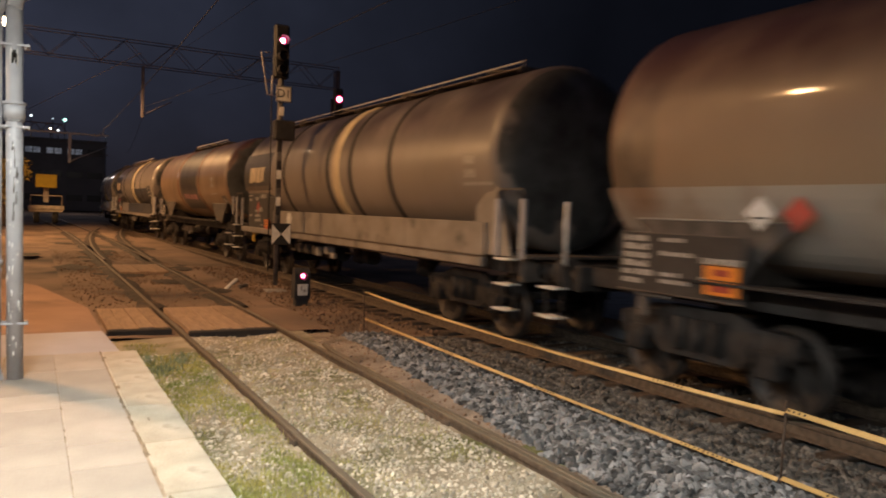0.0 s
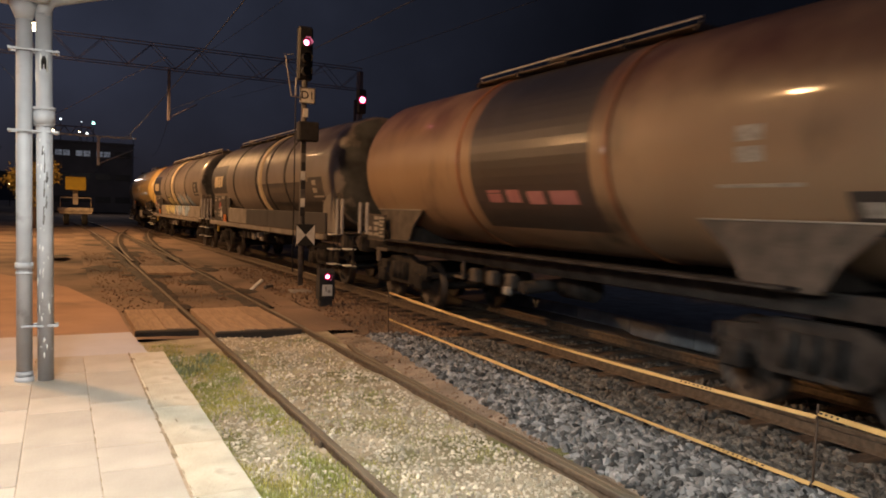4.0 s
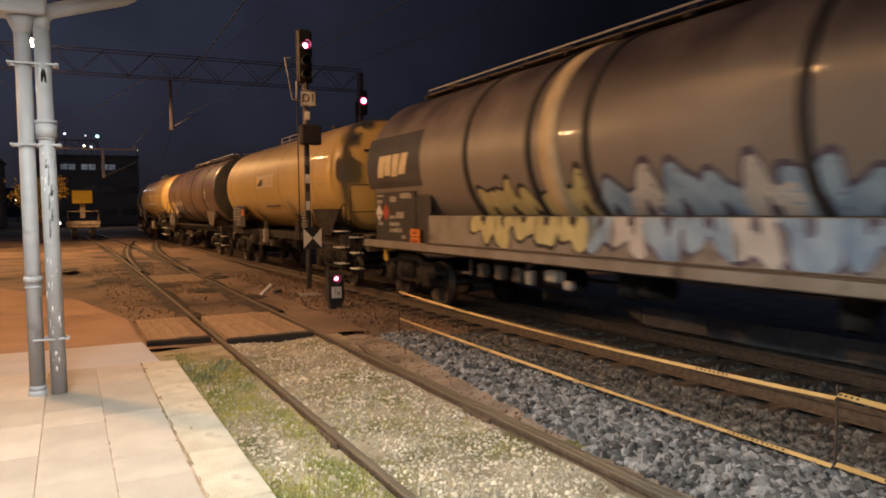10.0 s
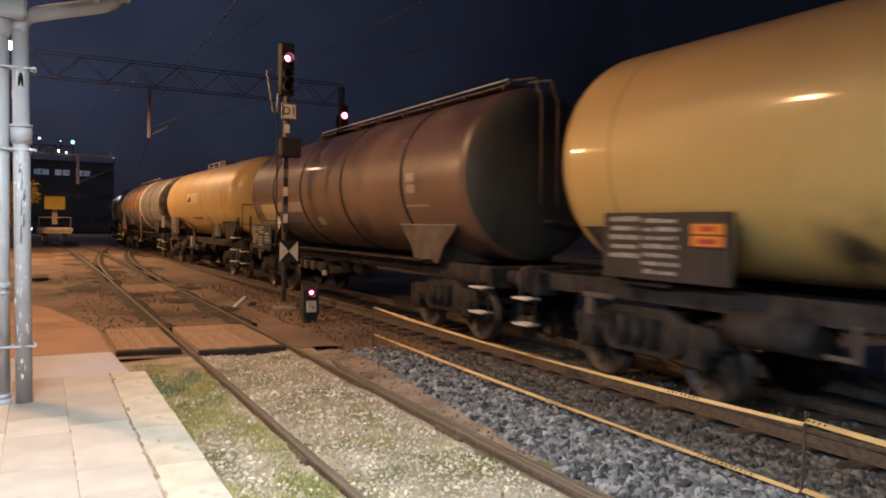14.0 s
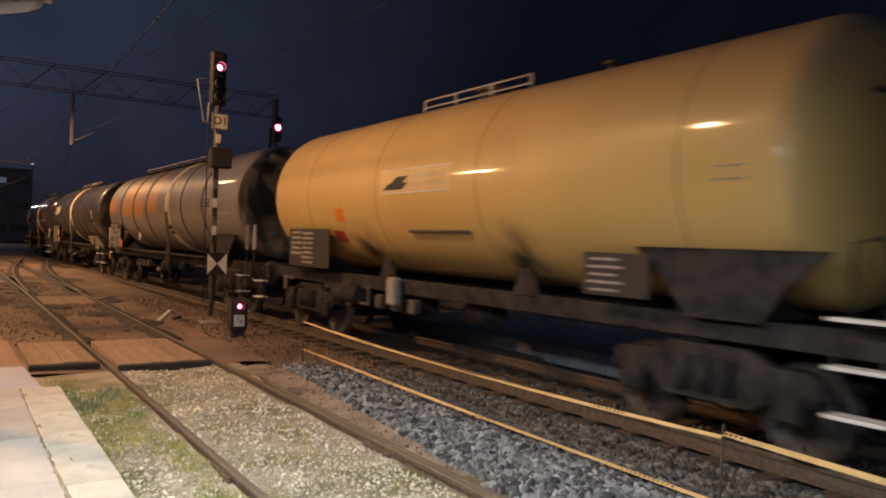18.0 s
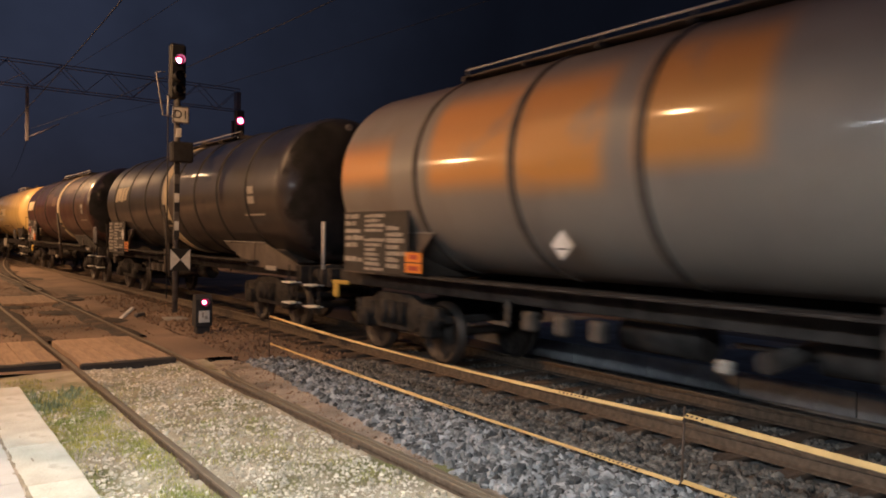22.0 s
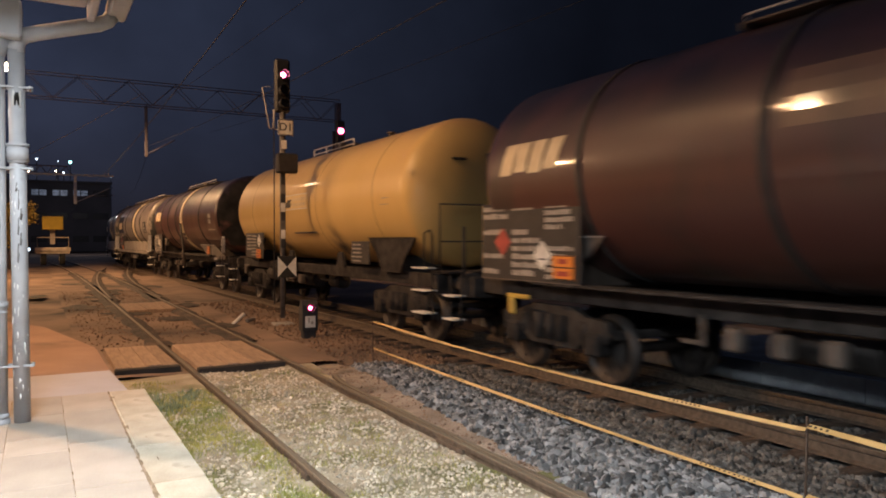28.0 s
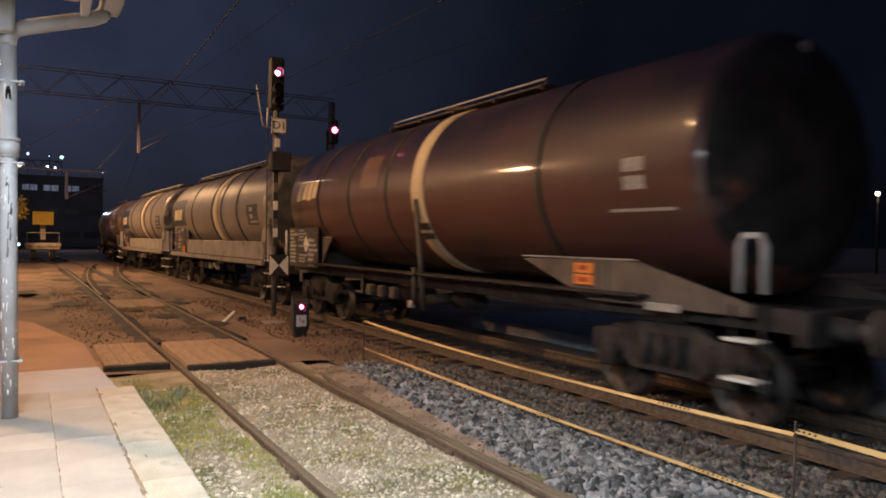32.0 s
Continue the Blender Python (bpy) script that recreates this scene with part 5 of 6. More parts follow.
def seam(y, r, wagon, z=TANKZ):
    return part("weld_seam", Geo().lathe([(y - 0.013, r - 0.01), (y - 0.008, r + 0.004), (y + 0.008, r + 0.004), (y + 0.013, r - 0.01)], 0, z, 56), M_SEAM, wagon)


def walkway(y0, y1, r, wagon, rail_up=True, z=TANKZ):
    zt = z + r + 0.01
    w = part("roof_walkway", Geo().box((-0.30, (y0 + y1) / 2, zt), (0.42, y1 - y0, 0.03), 0.006), M_SOLE, wagon, "grating walkway along the tank top")
    n = max(2, int((y1 - y0) / 1.2))
    for k in range(n + 1):
        yy = y0 + (y1 - y0) * k / n
        part("walkway_bracket", Geo().box((-0.34, yy, zt - 0.05), (0.5, 0.04, 0.08)), M_SOLE, w)
        if rail_up:
            part("walkway_post", Geo().cyl((-0.50, yy, zt), (-0.50, yy, zt + 0.09), 0.014, 6), M_SOLE, w)
    if rail_up:
        part("walkway_rail", Geo().tube([(-0.50, y0, zt + 0.02), (-0.50, y0, zt + 0.09), (-0.50, y1, zt + 0.09), (-0.50, y1, zt + 0.02)], 0.016, 6), M_GALV, w)
    return w


def dome(y, r, wagon, z=TANKZ):
    d = part("manhole_dome", Geo().cyl((0, y, z + r - 0.06), (0, y, z + r + 0.10), 0.32, 20).cyl((0, y, z + r + 0.10), (0, y, z + r + 0.14), 0.36, 20), M_SOLE, wagon)
    part("dome_bolt", Geo().cyl((0.2, y, z + r + 0.12), (0.2, y, z + r + 0.2), 0.03, 8).cyl((-0.2, y, z + r + 0.12), (-0.2, y, z + r + 0.2), 0.03, 8), M_SOLE, d)


def bars(parent, x, rects, material=None, name="label_print"):
    """Small plates of print: (y, z, width, height) on the plane x; y counts away from the far end."""
    rr = random.Random(len(rects) * 7 + int(abs(rects[0][0]) * 100))
    for y, z, w, h in rects:
        g, a, end = Geo(), y + w / 2, y - w / 2
        while a - end > 0.03:
            word = min(rr.uniform(0.07, 0.24), a - end)
            tall = h * rr.uniform(0.72, 1.0)
            g.box((x, a - word / 2, z - (h - tall) / 2), (0.006, word, tall))
            a -= word + rr.choice((0.012, 0.02, 0.045))
        tagged(part(name, g, material or M_LABEL, parent), kind="stuff")


def diamond(parent, x, y, z, s, material, label):
    d = part("placard", Geo().plate([(y - s, z), (y, z - s), (y + s, z), (y, z + s)], x, x + 0.006), material, parent, label)
    if material is not M_RUBRED:
        part("placard_print", Geo().box((x - 0.002, y, z - 0.25 * s), (0.004, s * 0.9, 0.02)), M_INK, d)
    return d


def orange_plate(parent, x, y, z, w=0.42, h=0.32):
    o = part("hazard_plate", Geo().box((x, y, z), (0.012, w, h), 0.003), M_ORANGE, parent, "orange hazard plate with print that cannot be read")
    part("plate_line", Geo().box((x - 0.007, y, z), (0.004, w, 0.016)).box((x - 0.007, y, z + h / 2 - 0.008), (0.004, w, 0.012)).box((x - 0.007, y, z - h / 2 + 0.008), (0.004, w, 0.012)), M_INK, o)
    part("plate_print", Geo().box((x - 0.007, y, z + h * 0.25), (0.004, w * 0.45, h * 0.2)).box((x - 0.007, y, z - h * 0.25), (0.004, w * 0.6, h * 0.2)), M_RUBRED, o, "worn figures as plain bars")
    return o


def brand(wagon, y, w, a0, a1, r, n=4, z=TANKZ):
    """A cream word mark as plain leaning blocks."""
    ow = w / n
    for k in range(n):
        g = Geo()
        yc = y + w / 2 - (k + 0.5) * ow
        g.arc(yc - ow * 0.47, yc + ow * 0.37, a0 + (1.2 if k % 2 else 0), a1, r + 0.003, z, 0.004, 6, (-0.13, -0.09, -0.11, -0.15)[k % 4])
        part("brand_block", g, M_LOGO, wagon, "cream painted block of a worn word mark")


def steps(wagon, y, rungs, x=-1.40, w=0.34):
    s = part("step_ladder", Geo().box((x + 0.03, y - w / 2, 0.84), (0.03, 0.03, 0.8), 0.005), M_UNDER, wagon)
    part("ladder_upright", Geo().box((x + 0.03, y + w / 2, 0.84), (0.03, 0.03, 0.8), 0.005), M_UNDER, s)
    for z in rungs:
        part("step", Geo().box((x, y, z), (0.22, w + 0.02, 0.022), 0.004).box((x - 0.105, y, z), (0.012, w + 0.02, 0.034), 0.003), M_STEPW, s, "white edged step")
    return s


def grab(wagon, pts, material=None, r=0.016, label=""):
    return part("grab_rail", Geo().tube(pts, r, 8), material or M_GALV, wagon, label)


def chassis(wagon, length, number, sole_mat=None):
    h = length / 2
    sole_mat = sole_mat or M_UNDER
    for s in (-1, 1):
        part("solebar", Geo().box((s * 1.02, 0, 1.10), (0.10, length - 1.24, 0.24), 0.012), sole_mat, wagon, "long steel solebar")
        part("headstock", Geo().box((0, s * (h - 0.62), 1.06), (2.5, 0.14, 0.34), 0.02), sole_mat, wagon)
        part("coupling", Geo().box((0, s * (h - 0.45), 1.02), (0.12, 0.34, 0.14), 0.03).tube([(0, s * (h - 0.3), 1.02), (0, s * (h - 0.12), 0.86), (0, s * (h + 0.0), 0.84)], 0.04, 8), M_UNDER, wagon, "screw coupling and draw hook")
        for q in (-0.875, 0.875):
            b = part("buffer", Geo().cyl((q, s * (h - 0.58), 1.06), (q, s * (h - 0.26), 1.06), 0.12, 16, 0.10), M_UNDER, wagon, "steel buffer")
            part("buffer_head", Geo().cyl((q, s * (h - 0.10), 1.06), (q, s * (h - 0.05), 1.06), 0.22, 20, 0.20).cyl((q, s * (h - 0.3), 1.06), (q, s * (h - 0.09), 1.06), 0.075, 12), M_SOLE, b, "round greasy buffer head")
    part("centre_sill", Geo().box((0, 0, 1.02), (0.5, length - 1.3, 0.26), 0.02), M_UNDER, wagon)
    for s in (-1, 1):
        bogie(s * (h - 2.45), wagon, number)
    part("brake_cylinder", Geo().cyl((-0.55, -0.9, 0.78), (-0.55, -0.2, 0.78), 0.17, 16).cyl((-0.55, -0.2, 0.78), (-0.55, 0.7, 0.78), 0.03, 8), M_UNDER, wagon)
    part("air_tank", Geo().cyl((-0.5, 1.0, 0.74), (-0.5, 2.1, 0.74), 0.19, 18), M_UNDER, wagon, "sooty brake air reservoir")
    part("brake_lever", Geo().box((-1.12, h - 5.2, 0.86), (0.05, 0.06, 0.34), 0.01).box((-1.12, h - 5.05, 0.72), (0.05, 0.3, 0.05), 0.01), M_SOLE, wagon)
    for k in range(3):
        yy = h - 5.6 - k * 0.55
        part("valve_box", Geo().box((-1.10, yy, 0.80), (0.16, 0.2, 0.24), 0.03), M_SOLE, wagon, "small valve box")
    bh = h - (1.0 if number == 8 else 1.85)
    part("brake_handle", Geo().box((-1.30, bh - 0.15, 1.02), (0.06, 0.55, 0.07), 0.02).box((-1.30, bh, 0.88), (0.07, 0.16, 0.26), 0.03), M_YHANDLE if number in (1, 3, 4, 8, 10) else M_SOLE, wagon, "worn brake handle")


def saddle(wagon, y, material, r):
    """Sloping side plate that carries the tank: broad at the tank, narrow at the solebar, with a pale top rail."""
    g = Geo()
    for s in (-1, 1):
        g.plate([(y - 0.42, 1.2), (y + 0.42, 1.2), (y + 0.62, 1.5), (y + 1.05, 1.86), (y - 1.05, 1.86), (y - 0.62, 1.5)], s * 1.22 - 0.02, s * 1.22 + 0.02)
    g.box((0, y, 1.35), (2.4, 0.5, 0.35), 0.03)
    p = part("saddle", g, material, wagon, "sloping saddle plate")
    for s in (-1, 1):
        part("saddle_rail", Geo().box((s * 1.235, y, 1.868), (0.05, 2.1, 0.018), 0.004), M_LABEL if material is not M_UNDER else M_UNDER, p, "thin pale top rail")
    return p


def wagon_root(number, length, label):
    w = thing("tank_wagon", label, "railway wagon", group="wagons of the goods train")
    w["count"] = number
    return w


WAGONS = []  # thing, length, time at which its rear end passes the mark


def graffiti(wagon, rear, r):
    """Bubble letters sprayed across the tank flank and the skirt below it."""
    rr = random.Random(77)
    layers = []
    for k in range(12):
        o = 5.35 + 0.58 * k
        fill = G_YEL if k < 5 else (G_WHT if k % 3 == 0 else G_BLUE)
        layers.append((o, 1.74, 0.40, (0.50 if k < 5 else 0.56) + 0.10 * math.sin(k * 2.1), fill, k))
    for o, zc, wd, ht, fill, k in layers:
        n = 26
        amp = [rr.uniform(0.0, 0.22) for _ in range(4)]
        ph = [rr.uniform(0, 6.28) for _ in range(4)]
        ring = []
        for i in range(n):
            a = 2 * math.pi * i / n
            q = 1 + sum(amp[j] * math.sin((j + 2) * a + ph[j]) for j in range(4))
            ring.append((math.cos(a) * wd * q, math.sin(a) * ht * q))
        for size, material, lift, name in ((1.0, G_PURP if k >= 5 else M_HOOP, 0.0, "graffito_outline"), (0.87, fill, 0.002, "graffito"), (0.30, G_PURP if k >= 5 else M_HOOP, 0.004, "graffito_counter")):
            pts = [(rear - o + y * size * (0.6 if size < 0.5 else 1), zc + z * size) for y, z in ring]
            low = [(y, min(max(z, 1.24), 1.722)) for y, z in pts]
            up = [(y, max(z, 1.745)) for y, z in pts]
            part(name, Geo().plate(low, -1.4235 - lift, -1.4215 - lift), material, wagon, "sprayed graffiti shape")
            ys = [p[0] for p in up]
            if max(p[1] for p in up) > 1.80:
                cols, rows, vs = 16, 4, []
                for c in range(cols + 1):
                    ym = min(ys) + (max(ys) - min(ys)) * (c + 0.02) / (cols + 0.04)
                    zs = []
                    for i in range(n):
                        (ya, za), (yb, zb) = pts[i], pts[(i + 1) % n]
                        if (ya - ym) * (yb - ym) < 0:
                            zs.append(za + (zb - za) * (ym - ya) / (yb - ya))
                    lo, hi = max(min(zs, default=1.745), 1.745), max(max(zs, default=1.745), 1.746)
                    for q in range(rows + 1):
                        a = math.asin((lo + (hi - lo) * q / rows - TANKZ) / r)
                        vs.append((-(r + 0.003 + lift) * math.cos(a), ym, TANKZ + (r + 0.003 + lift) * math.sin(a)))
                m = rows + 1
                part(name, Geo().add(vs, [(c * m + q, c * m + m + q, c * m + m + q + 1, c * m + q + 1) for c in range(cols) for q in range(rows)], True), material, wagon, "sprayed graffiti shape")


def hopper(number, length, when, label, stripe=False, sprayed=False):
    """Grey powder wagon: hooped tank over side skirts, dark label board at the rear end."""
    w = wagon_root(number, length, label)
    r, h = 1.47, length / 2
    rear = h - 0.80
    shell(w, rear, r, 0.70, P_GREY, once("grey_end", lambda: sooty(P_GREY, SOOT_SHADE, CRUST_SHADE)), 0.0, 0.5, 2.4)
    chassis(w, length, number, M_SOLE)
    first, band, last = (4.85, 7.2, 11.1) if number == 4 else (4.33, 7.95, 10.65)
    for o in (first, band - 0.5, band + 0.8, last):
        hoop("hoop", rear - o, 0.14, r, M_HOOP, w, label="black tank hoop")
    hoop("cream_band", rear - band, 0.42, r, M_CREAM, w, label="broad cream painted band")
    part("end_patch", Geo().arc(rear - 3.1, rear - 0.46, -18, 24, r, TANKZ, 0.003), P_DARKGREY, w, "dark grey painted end field")
    brand(w, rear - 1.72, 1.45, -9, 8, r + 0.003)
    if stripe:
        part("stripe", Geo().arc(-rear + 1.2, rear - 7.35, -47, -8, r, TANKZ, 0.003), P_DARKGREY, w, "broad dark stripe")
    if sprayed:
        graffiti(w, rear, r)
    sk0, sk1 = -rear + 0.55, rear - 3.35
    n = 4
    for k in range(n):
        a, b = sk0 + (sk1 - sk0) * k / n, sk0 + (sk1 - sk0) * (k + 1) / n
        for s in (-1, 1):
            part("skirt_panel", Geo().box((s * 1.40, (a + b) / 2, 1.475), (0.04, b - a - 0.012, 0.51), 0.012), P_DARKGREY if stripe and k < 3 else M_GREYPAINT, w, "dented grey side skirt panel")
    for s in (-1, 1):
        part("side_beam", Geo().box((s * 1.42, (sk0 + rear - 0.2) / 2, 1.13), (0.10, rear - 0.2 - sk0, 0.15), 0.015), M_GREYPAINT, w, "long side beam under the skirt")
        part("beam_line", Geo().box((s * 1.478, (sk0 + rear - 3.4) / 2, 1.215), (0.012, rear - 3.4 - sk0, 0.025)), M_RAIL, w, "rusty lower edge")
    board = part("label_board", Geo().box((-1.38, rear - 1.75, 1.70), (0.03, 2.0, 1.0), 0.01), M_BOARD, w, "dark label board with worn print")
    x = -1.40
    bars(board, x, [(rear - 1.0, 2.14, 0.34, 0.05), (rear - 0.98, 2.02, 0.26, 0.08), (rear - 1.0, 1.56, 0.26, 0.08), (rear - 1.68, 2.06, 0.30, 0.12), (rear - 1.66, 1.70, 0.30, 0.08), (rear - 1.74, 1.56, 0.50, 0.09), (rear - 1.80, 1.43, 0.60, 0.09), (rear - 2.02, 1.74, 0.34, 0.14), (rear - 2.3, 2.13, 0.52, 0.13), (rear - 2.2, 1.30, 0.20, 0.07)])
    diamond(board, x - 0.004, rear - 0.94, 1.78, 0.18, M_WHITE, "white diamond placard") if number % 2 == 0 else None
    diamond(board, x - 0.003, rear - (1.30 if number % 2 == 0 else 1.78), 1.80, 0.18, M_RUBRED, "faded red diamond placard")
    diamond(board, x - 0.004, rear - 2.02, 1.50, 0.17, M_WHITE, "white diamond placard") if number == 3 else None
    orange_plate(w, -1.44, rear - 2.80, 1.32)
    part("rear_shade_panel", Geo().box((-1.36, rear - 3.05, 1.64), (0.03, 0.6, 0.94), 0.01), M_BOARD, w, "dark steel panel")
    if number == 1:
        part("hexagon_sign", Geo().plate([(rear - 4.72 + 0.19 * math.cos(a * math.pi / 3), 1.53 + 0.19 * math.sin(a * math.pi / 3)) for a in range(6)], -1.428, -1.422), M_WHITE, w, "white hexagonal sign")
    lead = -rear
    df, da = (0.2, 7) if stripe else (0.65 if number == 1 else 0.0, 0)
    if number != 1:
        part("data_field", Geo().arc(lead + 1.0 - df, lead + 2.1 - df, -21 - da, 3 - da, r, TANKZ, 0.0035), P_DARKGREY, w, "dark data field")
    part("data_print", Geo().arc(lead + 1.5 - df, lead + 1.8 - df, -5 - da, 0 - da, r + 0.004, TANKZ, 0.003), M_LABEL, w, "white data print")
    part("data_print", Geo().arc(lead + 1.5 - df, lead + 1.8 - df, -13 - da, -8 - da, r + 0.004, TANKZ, 0.003), M_LABEL, w, "white data print")
    part("data_print", Geo().arc(lead + 1.05 - df, lead + 1.85 - df, -18 - da, -16 - da, r + 0.004, TANKZ, 0.003), M_LABEL, w, "white data print")
    part("end_plate", Geo().plate([(lead - 0.05, 1.25), (lead + 0.9, 1.25), (lead + 0.9, 1.95), (lead + 0.35, 2.4)], -1.36, -1.32), M_GREYPAINT, w, "sloping grey end plate")
    front = (lead - 0.17, lead - 0.50) if number == 3 else (lead + 0.27, lead - 0.36)
    for a, b in (front,) if number == 4 else (front, (rear + 0.72, rear + 0.04)):
        for q in (a, b):
            part("end_post", Geo().box((-1.385, q, 1.66), (0.05, 0.10, 0.84), 0.01), M_GALV, w, "pale upright end post")
        grab(w, [(-1.385, a, 2.05), (-1.385, a, 2.17), (-1.385, a - 0.05, 2.22), (-1.385, b + 0.05, 2.22), (-1.385, b, 2.17), (-1.385, b, 2.05)], M_SOLE)
    steps(w, lead - 0.04, (1.22, 0.86, 0.50))
    steps(w, rear + 0.48, (1.22, 0.86, 0.50))
    part("end_platform", Geo().box((0, lead - 0.2, 1.26), (2.5, 0.6, 0.04), 0.006), M_SOLE, w)
    part("end_platform", Geo().box((0, rear + 0.2, 1.26), (2.5, 0.5, 0.04), 0.006), M_SOLE, w)
    walkway(-rear + {3: 5.5, 4: 0.35}.get(number, 1.0), rear - 1.6, r, w)
    if number == 4:
        for x in (-0.62, -0.30):
            grab(w, [(x, lead + 0.4, TANKZ + r + 0.08), (x, lead - 0.18, TANKZ + r - 0.02), (x, lead - 0.34, TANKZ + r - 0.45), (x, lead - 0.36, 1.3)], M_SOLE, 0.02, "end ladder rail")
    for k in range(2 if number == 3 else 0, 4):
        dome(-rear + 2.2 + k * (2 * rear - 4.4) / 3, r, w)
    for k in range(3):
        part("outlet", Geo().cyl((-0.5, -3.5 + k * 3.2, 1.2), (-0.7, -3.5 + k * 3.2, 0.62), 0.30, 14, 0.12), M_UNDER, w, "discharge funnel under the tank")
    part("outlet_valve", Geo().box((-1.15, rear - 6.9, 0.86), (0.2, 0.26, 0.18), 0.03), M_LABEL, w, "pale outlet valve cover")
    part("outlet_valve", Geo().box((-1.2, rear - 6.35, 0.80), (0.12, 0.12, 0.22), 0.02), M_LABEL, w, "pale outlet valve cover")
    part("outlet_valve", Geo().box((-1.2, rear - 7.3, 0.76), (0.12, 0.16, 0.14), 0.03), M_LABEL, w, "pale outlet valve cover")
    WAGONS.append((w, length, when))
    return w


def ochre(number, length, when, label):
    """Large ochre tank wagon with black and white markings."""
    w = wagon_root(number, length, label)
    r, h = 1.455, length / 2
    rear = h - 0.80
    shell(w, rear, r, 0.80, P_YELLOW, P_YELLOW, 0.28, 0.58, 2.5)
    chassis(w, length, number)
    for o in (1.5 if number == 5 else 2.4, 5.1, 7.9, 11.2):
        seam(rear - o, r, w)
    lg = part("emblem_field", Geo().arc(rear - 7.3, rear - 5.3, -4, 9, r, TANKZ, 0.003), M_EMBLEM, w, "pale outlined emblem field")
    part("emblem_bar", Geo().arc(rear - 7.3, rear - 5.3, 9.2, 10.0, r, TANKZ, 0.004), M_WHITE, lg)
    part("emblem_bar", Geo().arc(rear - 7.3, rear - 5.3, -5.4, -4.4, r, TANKZ, 0.004), M_WHITE, lg)
    part("emblem_wedge", Geo().arc(rear - 6.0, rear - 5.4, -3, 1, r + 0.004, TANKZ, 0.003, 3, -0.15).arc(rear - 6.0, rear - 5.65, 1, 5, r + 0.004, TANKZ, 0.003, 3, -0.15), M_HOOP, lg, "dark wedge shaped emblem")
    for q in (-2.0, 3.0):
        for k in range(6):
            part("emblem_print", Geo().arc(rear - 7.15 + k * 0.17, rear - 7.04 + k * 0.17, q, q + 3.2, r + 0.004, TANKZ, 0.003, 2), M_CREAM, lg, "worn print as plain bars")
    part("side_rail", Geo().cyl((-r * math.cos(radians(-30)) - 0.04, rear - 7.6, TANKZ + r * math.sin(radians(-30))), (-r * math.cos(radians(-30)) - 0.04, rear - 6.0, TANKZ + r * math.sin(radians(-30))), 0.022, 8), M_SOLE, w)
    part("hazard_sign", Geo().arc(rear - 3.85, rear - 3.5, -23, -13, r, TANKZ, 0.004), M_ORANGE, w, "small orange sign") if number == 7 else None
    board = part("label_board", Geo().box((-1.36, rear - 2.30, 1.66), (0.03, 1.9, 0.76), 0.01), M_BOARD, w, "dark label board with worn print")
    bars(board, -1.38, [(rear - 1.72, 1.97 - 0.105 * k, 0.50 - 0.08 * (k % 2), 0.06) for k in range(5)] + [(rear - 2.28, 1.95 - 0.095 * k, 0.48 + 0.06 * (k % 2), 0.05) for k in range(7)])
    if number == 11:
        diamond(board, -1.386, rear - 2.85, 1.80, 0.20, M_WHITE, "white diamond placard")
        orange_plate(board, -1.39, rear - 2.82, 1.42, 0.44, 0.28)
    elif number == 5:
        orange_plate(board, -1.39, rear - 2.95, 1.80, 0.42, 0.26)
    part("red_smear", Geo().arc(rear - 3.6, rear - 3.2, -40, -30, r, TANKZ, 0.004, 4), M_RUBRED, w, "faded red placard") if number == 7 else None
    b2 = part("label_board", Geo().box((-1.34, rear - 10.35, 1.56), (0.03, 0.95, 0.48), 0.01), M_BOARD, w, "dark label board with white lines")
    bars(b2, -1.36, [(rear - 10.2, 1.73 - 0.085 * k, 0.42 + 0.12 * (k % 2), 0.035) for k in range(5)])
    bars(w, -r - 0.004, [(rear - 11.8, TANKZ - 0.10, 0.3, 0.02), (rear - 11.8, TANKZ - 0.22, 0.4, 0.02)])
    for o in (1.9, 5.0, 8.6, 11.6):
        saddle(w, rear - o, M_UNDER, r) if o in (1.9, 11.6) else part("tank_foot", Geo().plate([(rear - o - 0.25, 1.2), (rear - o + 0.25, 1.2), (rear - o + 0.12, 1.55), (rear - o - 0.12, 1.55)], -1.1, -1.04), M_UNDER, w)
    part("valve_cover", Geo().box((-1.20, rear - 5.4, 1.02), (0.16, 0.26, 0.46), 0.03), M_LABEL, w, "pale valve cover box")
    part("air_tank", Geo().cyl((-1.0, rear - 4.0, 0.86), (-1.0, rear - 3.0, 0.86), 0.2, 18), M_UNDER, w)
    part("end_fitting", Geo().box((-0.45, -rear + 0.32, TANKZ + 0.6), (0.3, 0.06, 0.05), 0.01), M_HOOP, w, "dark fitting on the tank end")
    part("end_fitting", Geo().box((0.2, -rear + 0.30, TANKZ + 0.55), (0.16, 0.06, 0.36), 0.02), M_HOOP, w, "dark fitting on the tank end")
    hr = [(-1.25, -rear - 0.35, 1.25), (-1.25, -rear - 0.35, 2.45), (0.9, -rear - 0.35, 2.45), (0.9, -rear - 0.35, 1.25)]
    grab(w, hr, M_UNDER, 0.018, "dark end handrail")
    grab(w, [(-1.25, -rear - 0.35, 1.8), (0.9, -rear - 0.35, 1.8)], M_UNDER, 0.014)
    grab(w, [(-1.32, -rear + 0.1, 1.3), (-1.32, -rear + 0.1, 1.95), (-1.32, -rear - 0.12, 2.0), (-1.32, -rear - 0.2, 1.9), (-1.32, -rear - 0.2, 1.3)], M_UNDER, 0.018)
    steps(w, -rear - 0.05, (1.34, 0.95, 0.56), w=0.5)
    steps(w, rear + 0.2, (0.86, 0.50))
    part("end_platform", Geo().box((0, -rear - 0.2, 1.26), (2.4, 0.6, 0.04), 0.006), M_UNDER, w)
    zt = TANKZ + r - 0.07
